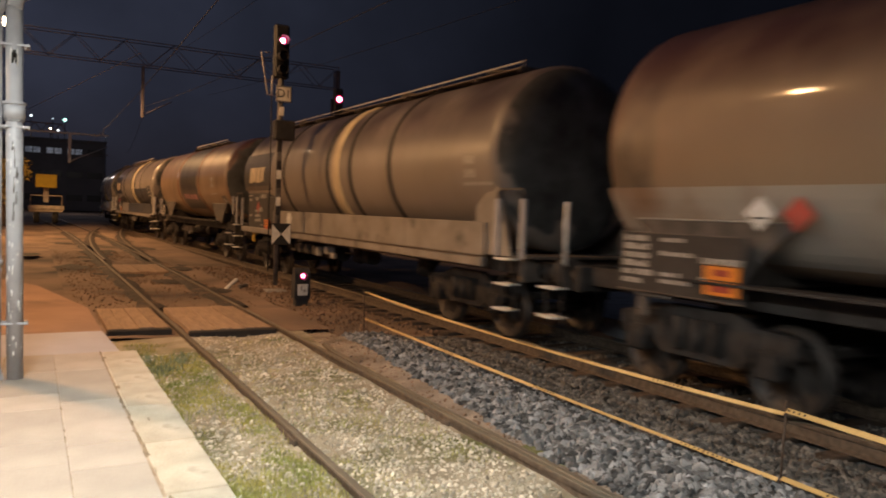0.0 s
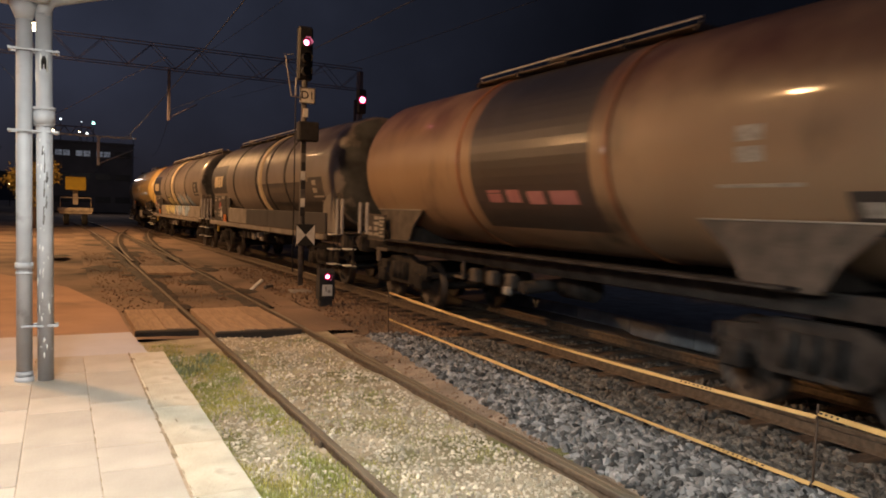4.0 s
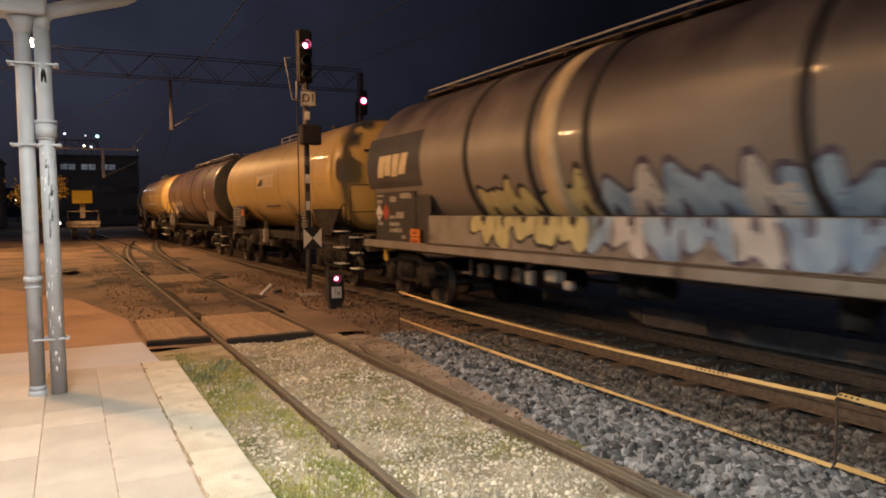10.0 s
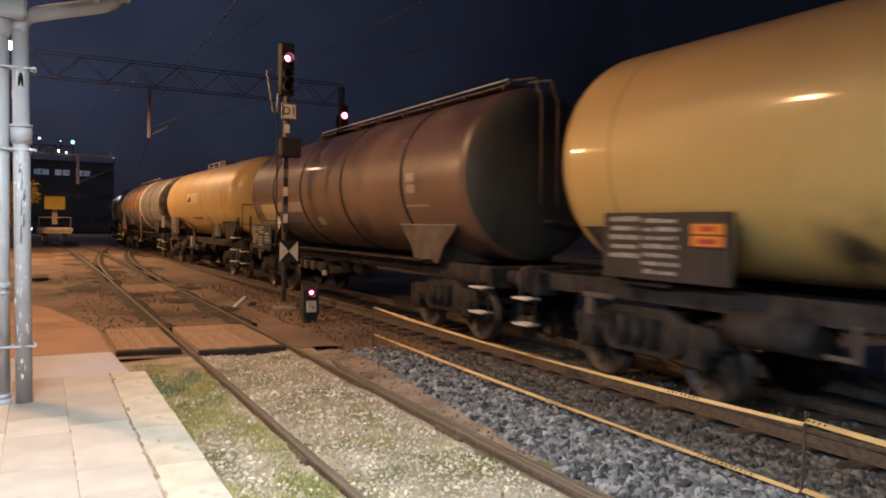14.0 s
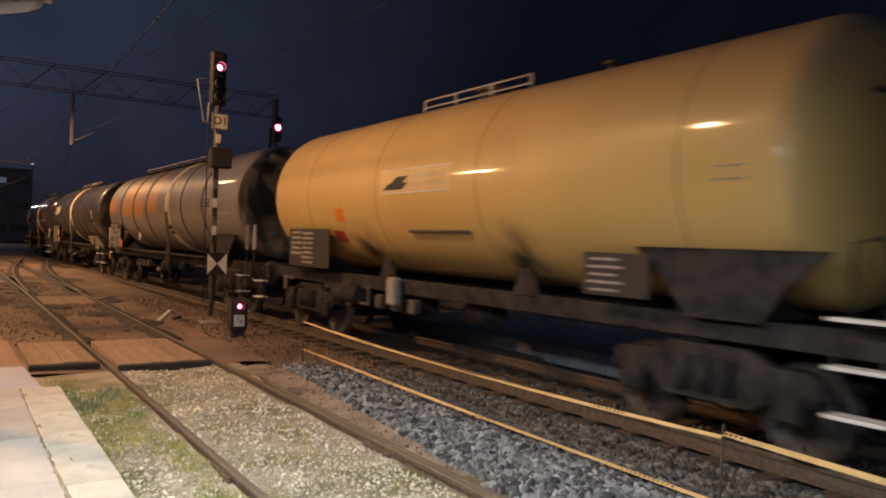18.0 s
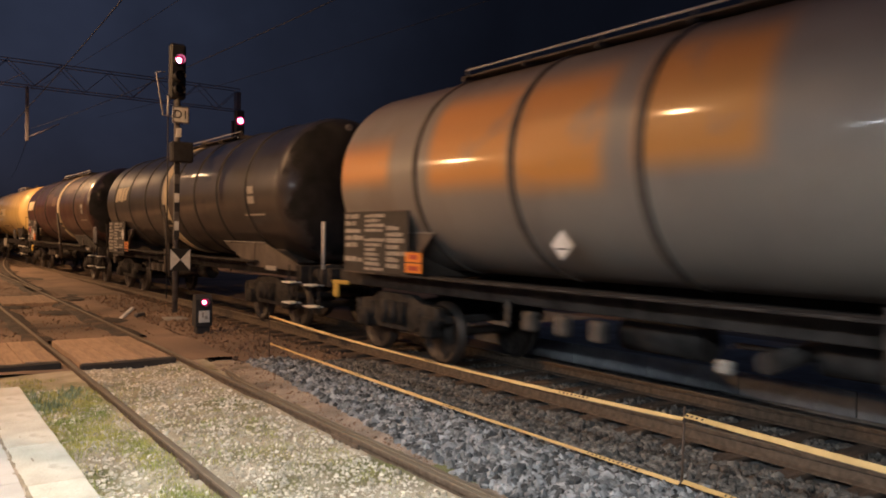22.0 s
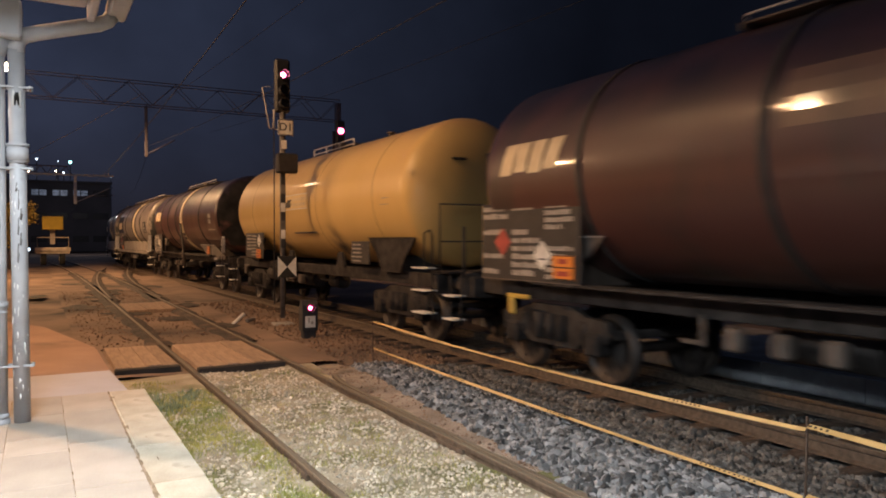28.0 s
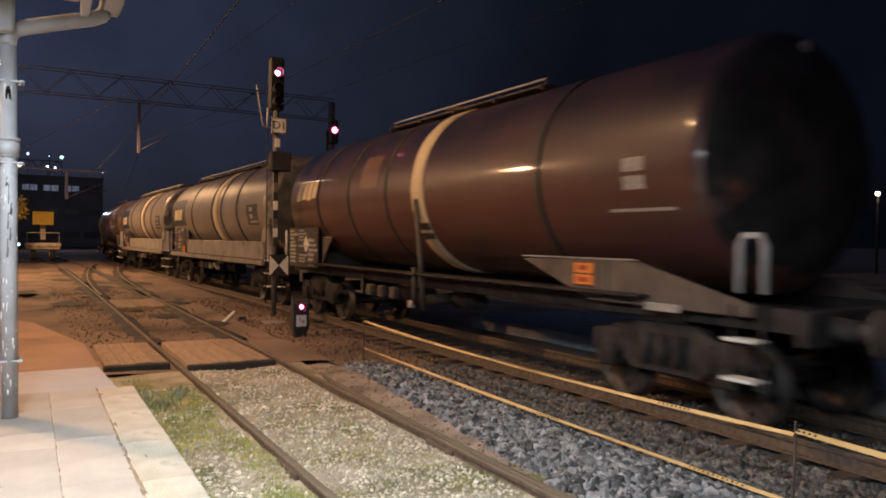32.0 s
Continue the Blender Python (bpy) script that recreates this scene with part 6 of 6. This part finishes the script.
    wk = walkway(-1.4, 1.4, r - 0.13, w, False)
    for zz, rr_ in ((0.045, 0.014), (0.17, 0.016)):
        part("walkway_rail", Geo().tube([(-0.5, -1.4, zt), (-0.5, -1.4, zt + zz), (-0.5, 1.4, zt + zz), (-0.5, 1.4, zt)], rr_, 6), M_GALV, wk, "pale steel walkway rail")
    for k in range(4):
        part("walkway_post", Geo().box((-0.5, -1.4 + 0.933 * k, zt + 0.08), (0.03, 0.05, 0.17), 0.004), M_GALV, wk)
    dome(0.0, r, w)
    part("vent", Geo().cyl((0, -2.45, TANKZ + r - 0.05), (0, -2.45, TANKZ + r + 0.12), 0.06, 12).cyl((0, -2.45, TANKZ + r + 0.12), (0, -2.45, TANKZ + r + 0.16), 0.10, 14), M_SOLE, w)
    WAGONS.append((w, length, when))
    return w


def oiltank(number, length, when, label, paint, hoops, band=None, hoop_mat=None, brand_at=None, patches=(), board=(0.35, 2.3, 1.15, 2.15), big_orange=2.6, cage=False, end_u=False, dia=(), walk=True, r=1.47):
    """Cylindrical oil wagon; patches: offset from the rear end from, to, angles from, to, paint."""
    w = wagon_root(number, length, label)
    h = length / 2
    rear = h - 0.80
    short = {10: 0.30, 12: 0.50}.get(number, 0.0)
    # Darker crust on black and maroon ends, whose shade is painted in.
    grime = (SOOT_SHADE_DARK, CRUST_SHADE_DARK) if paint in (P_BLACK, P_MAROON) else (SOOT_SHADE, CRUST_SHADE)
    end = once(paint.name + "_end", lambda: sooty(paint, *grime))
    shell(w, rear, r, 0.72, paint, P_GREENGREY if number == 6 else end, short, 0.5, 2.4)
    chassis(w, length, number)
    for o in hoops:
        hoop("hoop", rear - o, 0.09, r, hoop_mat or paint, w, label="raised tank hoop")
    if band:
        hoop("cream_band", rear - band, 0.42, r, M_CREAM, w, label="broad cream painted band")
        part("band_buckle", Geo().arc(rear - band - 0.22, rear - band + 0.22, -29, -24, r + 0.024, TANKZ, 0.012).arc(rear - band - 0.22, rear - band + 0.22, -36, -31.5, r + 0.024, TANKZ, 0.012), M_HOOP, w, "dark joint across the band")
        part("drain_pipe", Geo().tube([(-r - 0.03, rear - band, TANKZ - 0.2), (-1.38, rear - band, 1.4), (-1.32, rear - band, 0.62)], 0.05, 8), M_SOLE, w, "grey drain pipe below the band")
        part("drain_pipe", Geo().tube([(-1.34, rear - band + 0.35, 1.35), (-1.32, rear - band + 0.35, 0.72)], 0.045, 8), M_SOLE, w, "grey drain pipe below the band")
    for k, (o0, o1, a0, a1, m) in enumerate(patches):
        part("paint_field", Geo().arc(rear - o1, rear - o0, a0, a1, r, TANKZ, 0.003 + 0.0006 * (k % 5)), m, w, "painted field on the tank")
    if brand_at:
        brand(w, rear - brand_at, 1.35, 0, 17, r + 0.004)
    if board:
        o0, o1, z0, z1 = board
        b = part("label_board", Geo().box((-1.37, rear - (o0 + o1) / 2, (z0 + z1) / 2), (0.03, o1 - o0, z1 - z0), 0.01), M_BOARD, w, "dark label board with worn print")
        rr = random.Random(number * 3)
        ww = (o1 - o0) / 3
        for c in range(3):
            z, pitch = z1 - 0.07, rr.choice((0.075, 0.095, 0.115))
            while z > z0 + 0.06:
                if rr.random() < 0.82:
                    wide = ww * rr.uniform(0.45, 0.92)
                    bars(b, -1.39, [(rear - o0 - c * ww - 0.05 - wide / 2, z, wide, pitch * 0.72)])
                else:
                    z -= pitch * rr.choice((0, 1))
                z -= pitch
        part("board_rim", Geo().box((-1.388, rear - (o0 + o1) / 2, z1 - 0.008), (0.012, o1 - o0, 0.014)).box((-1.388, rear - (o0 + o1) / 2, z0 + 0.008), (0.012, o1 - o0, 0.014)), M_SADDLE, b, "thin folded board rim")
        for q, zz, s, m in dia:
            diamond(b, -1.396, rear - q, zz, s, m, "diamond shaped placard")
        if big_orange:
            orange_plate(w, -1.42, rear - big_orange, z0 + 0.22)
    else:
        bars(w, -r * 0.97, [(rear - 0.9, 1.9, 0.4, 0.07), (rear - 0.9, 1.75, 0.4, 0.07)])
    lead = -rear + short
    dp = {9: 1.5, 10: 1.1, 12: 1.1}.get(number, 2.0)
    for a in (12, 4):
        part("data_print", Geo().arc(lead + dp, lead + dp + 0.32, a - 16, a - 10, r, TANKZ, 0.006), M_LABEL, w, "white data print")
    part("data_print", Geo().arc(lead + dp - 0.4, lead + dp + 0.6, -22, -20.6, r, TANKZ, 0.006), M_LABEL, w, "white data print")
    saddle_paint = M_SOLE if number in (0, 2) else M_SADDLE
    saddle(w, rear - 1.9, saddle_paint, r)
    if number in (9, 10, 12):
        wedge = Geo()
        for q in (-1.24, 1.20):
            wedge.plate([(lead + 3.6, 1.60), (lead + 2.2, 1.12), (lead - 0.15, 1.12), (lead - 0.15, 1.24), (lead + 1.45, 1.63)], q, q + 0.04)
        wedge.box((0, lead + 1.6, 1.35), (2.3, 0.5, 0.30), 0.03)
        ws = part("saddle", wedge, M_UNDER if number == 10 else M_SADDLE, w, "leaning wedge shaped saddle plate")
        part("saddle_rail", Geo().box((-1.245, lead + 2.5, 1.635), (0.04, 2.2, 0.02), 0.004), M_SOLE if number == 10 else M_LABEL, ws, "thin pale top rail")
        part("saddle_rib", Geo().box((-1.25, lead + 1.9, 1.37), (0.03, 0.06, 0.48), 0.006), M_SADDLE, ws)
        part("end_label", Geo().box((-1.30, lead + 0.95, 1.13), (0.012, 0.5, 0.09), 0.003), M_LABEL, w, "small white label on the solebar")
        if number == 12:
            orange_plate(w, -1.26, lead + 2.3, 1.44, 0.36, 0.30)
    else:
        saddle(w, lead + 1.9, M_UNDER if number == 8 else saddle_paint, r)
    part("belly_pipe", Geo().tube([(-0.2, 0, 1.15), (-0.2, 0, 0.8), (-1.2, 0, 0.75)], 0.10, 10), M_UNDER, w)
    part("valve_box", Geo().box((-1.2, 0.4, 0.66), (0.10, 0.15, 0.13), 0.02), M_LABEL, w, "pale valve box")
    part("running_board", Geo().box((-1.30, 0, 1.24), (0.30, length - 5.0, 0.03), 0.005), M_UNDER, w)
    if end_u:
        grab(w, [(-1.30, lead - 0.05, 1.36), (-1.30, lead - 0.05, 1.82), (-1.30, lead - 0.10, 1.92), (-1.30, lead - 0.28, 1.92), (-1.30, lead - 0.33, 1.82), (-1.30, lead - 0.33, 1.36)], M_GALV, 0.035, "pale arched end handrail")
    else:
        for q in (0.08, 0.56) if number not in (6, 9) else ():
            part("end_post", Geo().box((-1.28, lead - q, 1.83), (0.05, 0.11, 0.60), 0.01), M_GALV, w, "pale upright end post")
            part("post_stem", Geo().box((-1.28, lead - q, 1.38), (0.03, 0.05, 0.32), 0.004), M_UNDER, w)
    if cage:
        for x in (-0.40, -0.08):
            grab(w, [(x, lead + 0.5, TANKZ + r + 0.09), (x, lead - 0.12, TANKZ + r + 0.03), (x, lead - 0.32, TANKZ + r - 0.35), (x, lead - 0.35, 2.2)], M_SOLE, 0.02, "end ladder rail")
        part("end_step", Geo().box((0.2, lead - 0.34, 1.95), (0.9, 0.22, 0.04), 0.006), M_UNDER, w, "dark step across the tank end")
    else:
        part("top_lamp_plate", Geo().cyl((0, lead + 0.2, TANKZ + r - 0.22), (0, lead + 0.16, TANKZ + r - 0.22), 0.075, 14).cyl((0, lead + 0.6, TANKZ + r - 0.22), (0, lead + 0.2, TANKZ + r - 0.22), 0.025, 8), M_LABEL, w, "pale round end plate")
    steps(w, lead - 0.2, (0.92, 0.54))
    steps(w, rear + 0.48, (0.92, 0.54))
    if number == 2:
        for q in (0.0, -0.42):
            part("end_post", Geo().box((-1.34, rear + q, 1.65), (0.05, 0.09, 0.70), 0.01), M_GALV, w, "pale upright end post")
    else:
        grab(w, [(-1.2, rear + 0.5, 1.2), (-1.2, rear + 0.5, 2.05)], M_UNDER if number in (6, 9, 10) else M_STEPW, 0.03, "upright handrail")
    if walk:
        walkway(*{6: (-rear + 0.5, 2.6), 8: (-2.6, 5.2)}.get(number, (-2.6, 2.6)), r, w)
    dome(0.6, r, w)
    WAGONS.append((w, length, when))
    return w


SPEED = 5.5
oiltank(0, 15.6, -0.17, "silver grey tank wagon with rusty streaks", P_TAN, (), patches=((0.5, 14.0, -62, -21, P_SILVER),), board=(0.75, 2.45, 1.05, 1.72), big_orange=2.22, dia=((2.6, 1.95, 0.17, M_WHITE), (3.0, 1.95, 0.17, M_RUBRED)))
hopper(1, 16.08, 2.755, "grey hooped powder wagon with a cream band and side skirts")
oiltank(2, 14.3, 5.355, "rusty brown and tan tank wagon with a dark middle field", P_TAN, (4.7, 8.45), patches=((5.1, 8.1, -48, 72, P_BLACK), (5.5, 5.9, -29, -21, G_PINK), (6.05, 6.4, -29, -21, G_PINK), (6.6, 7.0, -30, -22, G_PINK), (7.15, 7.75, -30, -22, G_PINK), (11.5, 12.0, -42, -24, P_BLACK), (11.6, 11.85, -34, -28, M_LABEL)), board=(0.6, 1.5, 1.2, 1.75), big_orange=None, hoop_mat=P_RUST)
hopper(3, 16.2, 8.30, "grey hooped powder wagon with a broad dark stripe", stripe=True)
hopper(4, 16.83, 11.36, "grey hooped powder wagon covered in graffiti", sprayed=True)
ochre(5, 14.69, 14.03, "large ochre tank wagon with a pale emblem")
oiltank(6, 15.12, 16.78, "brown tank wagon with a pale panel and rusty hoops", P_SIX, (2.95, 5.25, 8.0, 11.0), patches=((1.5, 2.85, -33, -14, P_PALE), (3.05, 5.15, -23, -13, P_SILVER), (3.05, 4.95, -47, -23.5, P_BLUEGREY), (6.0, 6.4, -38, -30, M_LABEL)), board=(0.45, 2.45, 1.10, 1.80), big_orange=None, dia=((3.25, 1.86, 0.18, M_WHITE),), cage=True, hoop_mat=M_HOOP)
ochre(7, 14.57, 19.43, "large ochre tank wagon with a small orange sign")
oiltank(8, 17.43, 22.60, "grey tank wagon with faded orange fields and a cream band", P_EIGHT, (2.77, 4.8, 6.7, 10.85, 12.9), hoop_mat=M_SOLE, band=9.35, patches=((12.72, 13.5, -5, 3, P_DARKGREY), (12.82, 13.4, 0.2, 1.4, M_LABEL), (12.82, 13.3, -3, -1.6, M_LABEL), (12.9, 15.0, -13, -11.5, M_LABEL)), board=(0.6, 2.5, 1.22, 2.20), big_orange=2.70, dia=((5.6, 1.75, 0.17, M_WHITE),))
oiltank(9, 15.9, 25.49, "black tank wagon with a cream band and word mark", P_BLACK, (1.7, 3.4, 5.1, 6.5, 7.85, 9.25, 10.75, 12.4), hoop_mat=M_HOOP, band=6.95, brand_at=2.4, board=(0.6, 2.55, 1.12, 2.12), big_orange=2.92, dia=((2.37, 1.71, 0.19, M_WHITE),))
oiltank(10, 15.68, 28.34, "maroon tank wagon with odd brown fields and a cream band", P_MAROON, (2.75, 5.4, 11.2), band=8.3, brand_at=1.62, hoop_mat=M_HOOP, patches=((5.6, 6.6, 4, 26, P_BROWN), (9.0, 10.6, 22, 44, P_BROWN), (11.4, 12.3, -14, 12, P_BROWN), (12.3, 12.9, -6, 20, P_BROWN), (10.6, 11.1, 28, 46, P_TAN), (6.8, 7.6, 4, 20, P_TAN), (11.6, 12.0, 24, 44, P_TAN)), board=(0.35, 2.68, 1.25, 2.36), big_orange=2.38, dia=((0.94, 1.8, 0.20, M_RUBRED), (1.9, 1.62, 0.2, M_WHITE)), end_u=True)
ochre(11, 14.85, 31.04, "large ochre tank wagon with a white diamond placard")
oiltank(12, 16.0, 33.95, "maroon tank wagon with a cream band and plain hoops", P_MAROON, (2.6, 4.4, 6.2, 10.9), band=7.5, brand_at=1.8, hoop_mat=M_HOOP, patches=((5.0, 5.8, 4, 30, P_BROWN),), board=(0.35, 2.4, 1.15, 2.1), big_orange=None, dia=((1.6, 1.7, 0.2, M_WHITE),), end_u=True)
hopper(13, 15.4, 36.70, "grey hooped powder wagon with pale skirts")
hopper(14, 15.6, 39.50, "grey hooped powder wagon near the end of the train")
oiltank(15, 15.0, 42.20, "dark tank wagon with pale end patch", P_BROWN, (2.5, 5.0, 9.0, 11.0), patches=((0.6, 3.0, 0, 40, P_PALE),))
ochre(16, 14.7, 44.90, "large ochre tank wagon far back in the train")

# ---- loose stones and grass ----


def stones(name, material, label, count, place, lo, hi, seed):
    rr = np.random.default_rng(seed)
    phi = (1 + 5 ** 0.5) / 2
    base = np.array([(-1, phi, 0), (1, phi, 0), (-1, -phi, 0), (1, -phi, 0), (0, -1, phi), (0, 1, phi), (0, -1, -phi), (0, 1, -phi), (phi, 0, -1), (phi, 0, 1), (-phi, 0, -1), (-phi, 0, 1)]) / 1.9
    tri = np.array([(0, 11, 5), (0, 5, 1), (0, 1, 7), (0, 7, 10), (0, 10, 11), (1, 5, 9), (5, 11, 4), (11, 10, 2), (10, 7, 6), (7, 1, 8), (3, 9, 4), (3, 4, 2), (3, 2, 6), (3, 6, 8), (3, 8, 9), (4, 9, 5), (2, 4, 11), (6, 2, 10), (8, 6, 7), (9, 8, 1)])
    xs, ys, zs = place(rr, count)
    if name == "ballast_stones":
        inside = xs > np.array([verge_edge(y) for y in ys])
        xs, ys, zs = xs[inside], ys[inside], zs[inside]
        count = len(xs)
    keep = (xs < 5.7) | (np.abs((ys - 0.1) % 0.6 - 0.3) > 0.09) | (ys > 14) | (rr.uniform(0, 1, count) < 0.25)
    xs, ys, zs = xs[keep], ys[keep], zs[keep]
    count = len(xs)
    size = rr.uniform(lo, hi, count) * rr.uniform(0.7, 1.2, count)
    a = rr.uniform(0, 6.28, count)
    sc = rr.uniform(0.55, 1.25, (count, 3))
    v = base[None] * (1 + rr.uniform(-0.36, 0.36, (count, 12, 1))) * sc[:, None] * size[:, None, None] * 0.5
    c, s = np.cos(a)[:, None], np.sin(a)[:, None]
    b = rr.uniform(-0.8, 0.8, count)
    cb, sb = np.cos(b)[:, None], np.sin(b)[:, None]
    y1, z1 = v[..., 1] * cb - v[..., 2] * sb, v[..., 1] * sb + v[..., 2] * cb
    out = np.stack([v[..., 0] * c - y1 * s + xs[:, None], v[..., 0] * s + y1 * c + ys[:, None], z1 + zs[:, None] + size[:, None] * 0.12], -1).reshape(-1, 3)
    f = (tri[None] + 12 * np.arange(count)[:, None, None]).reshape(-1, 3)
    me = bpy.data.meshes.new(name)
    me.vertices.add(len(out))
    me.vertices.foreach_set("co", out.ravel())
    me.loops.add(f.size)
    me.loops.foreach_set("vertex_index", f.ravel())
    me.polygons.add(len(f))
    me.polygons.foreach_set("loop_start", np.arange(0, f.size, 3))
    me.polygons.foreach_set("use_smooth", np.zeros(len(f), dtype=bool))
    me.update(calc_edges=True)
    me.validate()
    me.materials.append(material)
    return tagged(new(name, me), label, "gravel", kind="stuff")


def spread(x0, x1, y0, y1, height, power=1.6):
    def place(rr, n):
        ys = y0 + (y1 - y0) * rr.uniform(0, 1, n) ** power
        xs = rr.uniform(x0, x1, n)
        return xs, ys, np.array([height(x, y) for x, y in zip(xs, ys)])
    return place


def sid_h(x, y):
    return -0.085 + wavy(x, y, 0.03, 1.7) + wavy(x, y, 0.015, 6)


stones("ballast_stones", M_BALSTONE, "loose grey angular ballast stones beside the siding", 13500, spread(3.5, 4.75, 1.6, 10.2, heap), 0.045, 0.10, 1)
stones("sooty_ballast_stones", M_DARKSTONE, "dark sooty ballast stones at the main line", 19000, spread(4.6, 6.45, 0.8, 10.0, lambda x, y: max(heap(x, y), -0.17 - 0.115 * min(max((x - 5.3) / 0.6, 0.0), 1.0)) if x < 5.9 else -0.285), 0.035, 0.085, 2)
stones("sooty_ballast_stones", M_DARKSTONE, "dark sooty ballast stones between the main line rails", 6500, spread(6.7, 7.9, 0.5, 12.0, lambda x, y: -0.285), 0.035, 0.08, 8)
stones("pale_gravel", M_PALESTONE, "pale limestone gravel between the siding rails", 11000, spread(1.97, 3.27, 2.2, 10.9, sid_h, 2.0), 0.008, 0.042, 3)
stones("pale_gravel", M_PALESTONE, "pale gravel strewn beside the platform and the rails", 6500, spread(1.02, 1.84, 2.2, 9.8, sid_h), 0.008, 0.04, 4)
stones("verge_gravel", M_DIRTSTONE, "small brown stones along the siding rail", 2600, spread(3.46, 4.4, 1.6, 10.4, lambda x, y: max(heap(x, y), -0.12) + 0.008 if x < verge_edge(y) else -0.3), 0.012, 0.04, 9)
stones("dirt_gravel", M_DIRTSTONE, "scattered brown stones on the dirt", 3000, spread(3.3, 6.0, 10.4, 24, lambda x, y: -0.15 + wavy(x, y, 0.05, 0.35), 1.2), 0.02, 0.06, 5)
stones("dirt_gravel", M_DIRTSTONE, "scattered stones on the dusty siding", 1800, spread(0.7, 3.8, 13.8, 30, lambda x, y: -0.07 + wavy(x, y, 0.04, 0.9), 1.2), 0.015, 0.05, 6)


def blades(name, material, label, spots, lo, hi, wide, seed):
    rr = random.Random(seed)
    g = Geo()
    vs, fs = [], []
    for x, y in spots:
        z = sid_h(x, y) - 0.01
        a, h, w = rr.uniform(0, 6.28), rr.uniform(lo, hi), wide * rr.uniform(0.6, 1.3)
        lean = rr.uniform(0.1, 0.7) * h
        dx, dy = math.cos(a), math.sin(a)
        o = len(vs)
        vs += [(x - dy * w, y + dx * w, z), (x + dy * w, y - dx * w, z), (x + dx * lean * 0.4 + dy * w * 0.7, y + dy * lean * 0.4 - dx * w * 0.7, z + h * 0.6),
               (x + dx * lean * 0.4 - dy * w * 0.7, y + dy * lean * 0.4 + dx * w * 0.7, z + h * 0.6), (x + dx * lean, y + dy * lean, z + h)]
        fs += [(o, o + 1, o + 2, o + 3), (o + 3, o + 2, o + 4)]
    g.add(vs, fs)
    return solid(name, g, material, label, "grass", kind="stuff")


rg = random.Random(21)


def tufts(x0, x1, y0, y1, clumps, each, size, bias=0.30):
    out = []
    while len(out) < clumps * each:
        cx, cyy = rg.uniform(x0, x1), y0 + (y1 - y0) * rg.random() ** 1.4
        if noise.noise((cx * 1.5, cyy * 0.9, 7.7)) + bias < rg.random() * 0.5:
            continue
        out += [(cx + rg.gauss(0, size), cyy + rg.gauss(0, size)) for _ in range(each)]
    return [(min(max(a, 0.98), 3.25), b) for a, b in out]


blades("grass", M_GRASS, "thin yellowish green grass along the platform edge", tufts(1.0, 1.82, 2.0, 10.6, 2300, 22, 0.06), 0.012, 0.055, 0.003, 1)
blades("grass", M_GRASS, "sparse grass among the gravel between the rails", tufts(1.98, 3.2, 2.2, 10.5, 330, 18, 0.05), 0.015, 0.055, 0.0025, 2)
blades("grass", M_GRASS, "lush yellow green grass beside the platform kerb", tufts(1.0, 1.8, 1.9, 5.4, 800, 26, 0.05, 0.55), 0.015, 0.065, 0.003, 5)
blades("weeds", M_PLANT, "pale leafy weeds at the end of the platform", tufts(1.1, 1.7, 8.6, 9.5, 14, 40, 0.07), 0.04, 0.12, 0.007, 3)


def motions():
    """The train runs in from the yard at a steady speed; every wheelset turns with it."""
    for w, length, when in WAGONS:
        rows = []
        reach = length / 2 - 2.45
        for k in range(33):
            t = float(k)
            mid = 8.1 - SPEED * (t - when) + 0.80 - length / 2
            ax, ay = on_course(mid - reach)
            bx, by = on_course(mid + reach)
            rows.append((t, pose((ax + bx) / 2, (ay + by) / 2, 0.0, 0, 0, -math.degrees(math.atan2(bx - ax, by - ay)))))
        walk(w, rows)
    step = 0.1
    spin = math.degrees(SPEED * step / 0.46)
    for w, number, q in WHEELS:
        walk(w, [(step * k, pose(0, q, 0.375, (spin * k) % 360.0)) for k in range(321)])


motions()
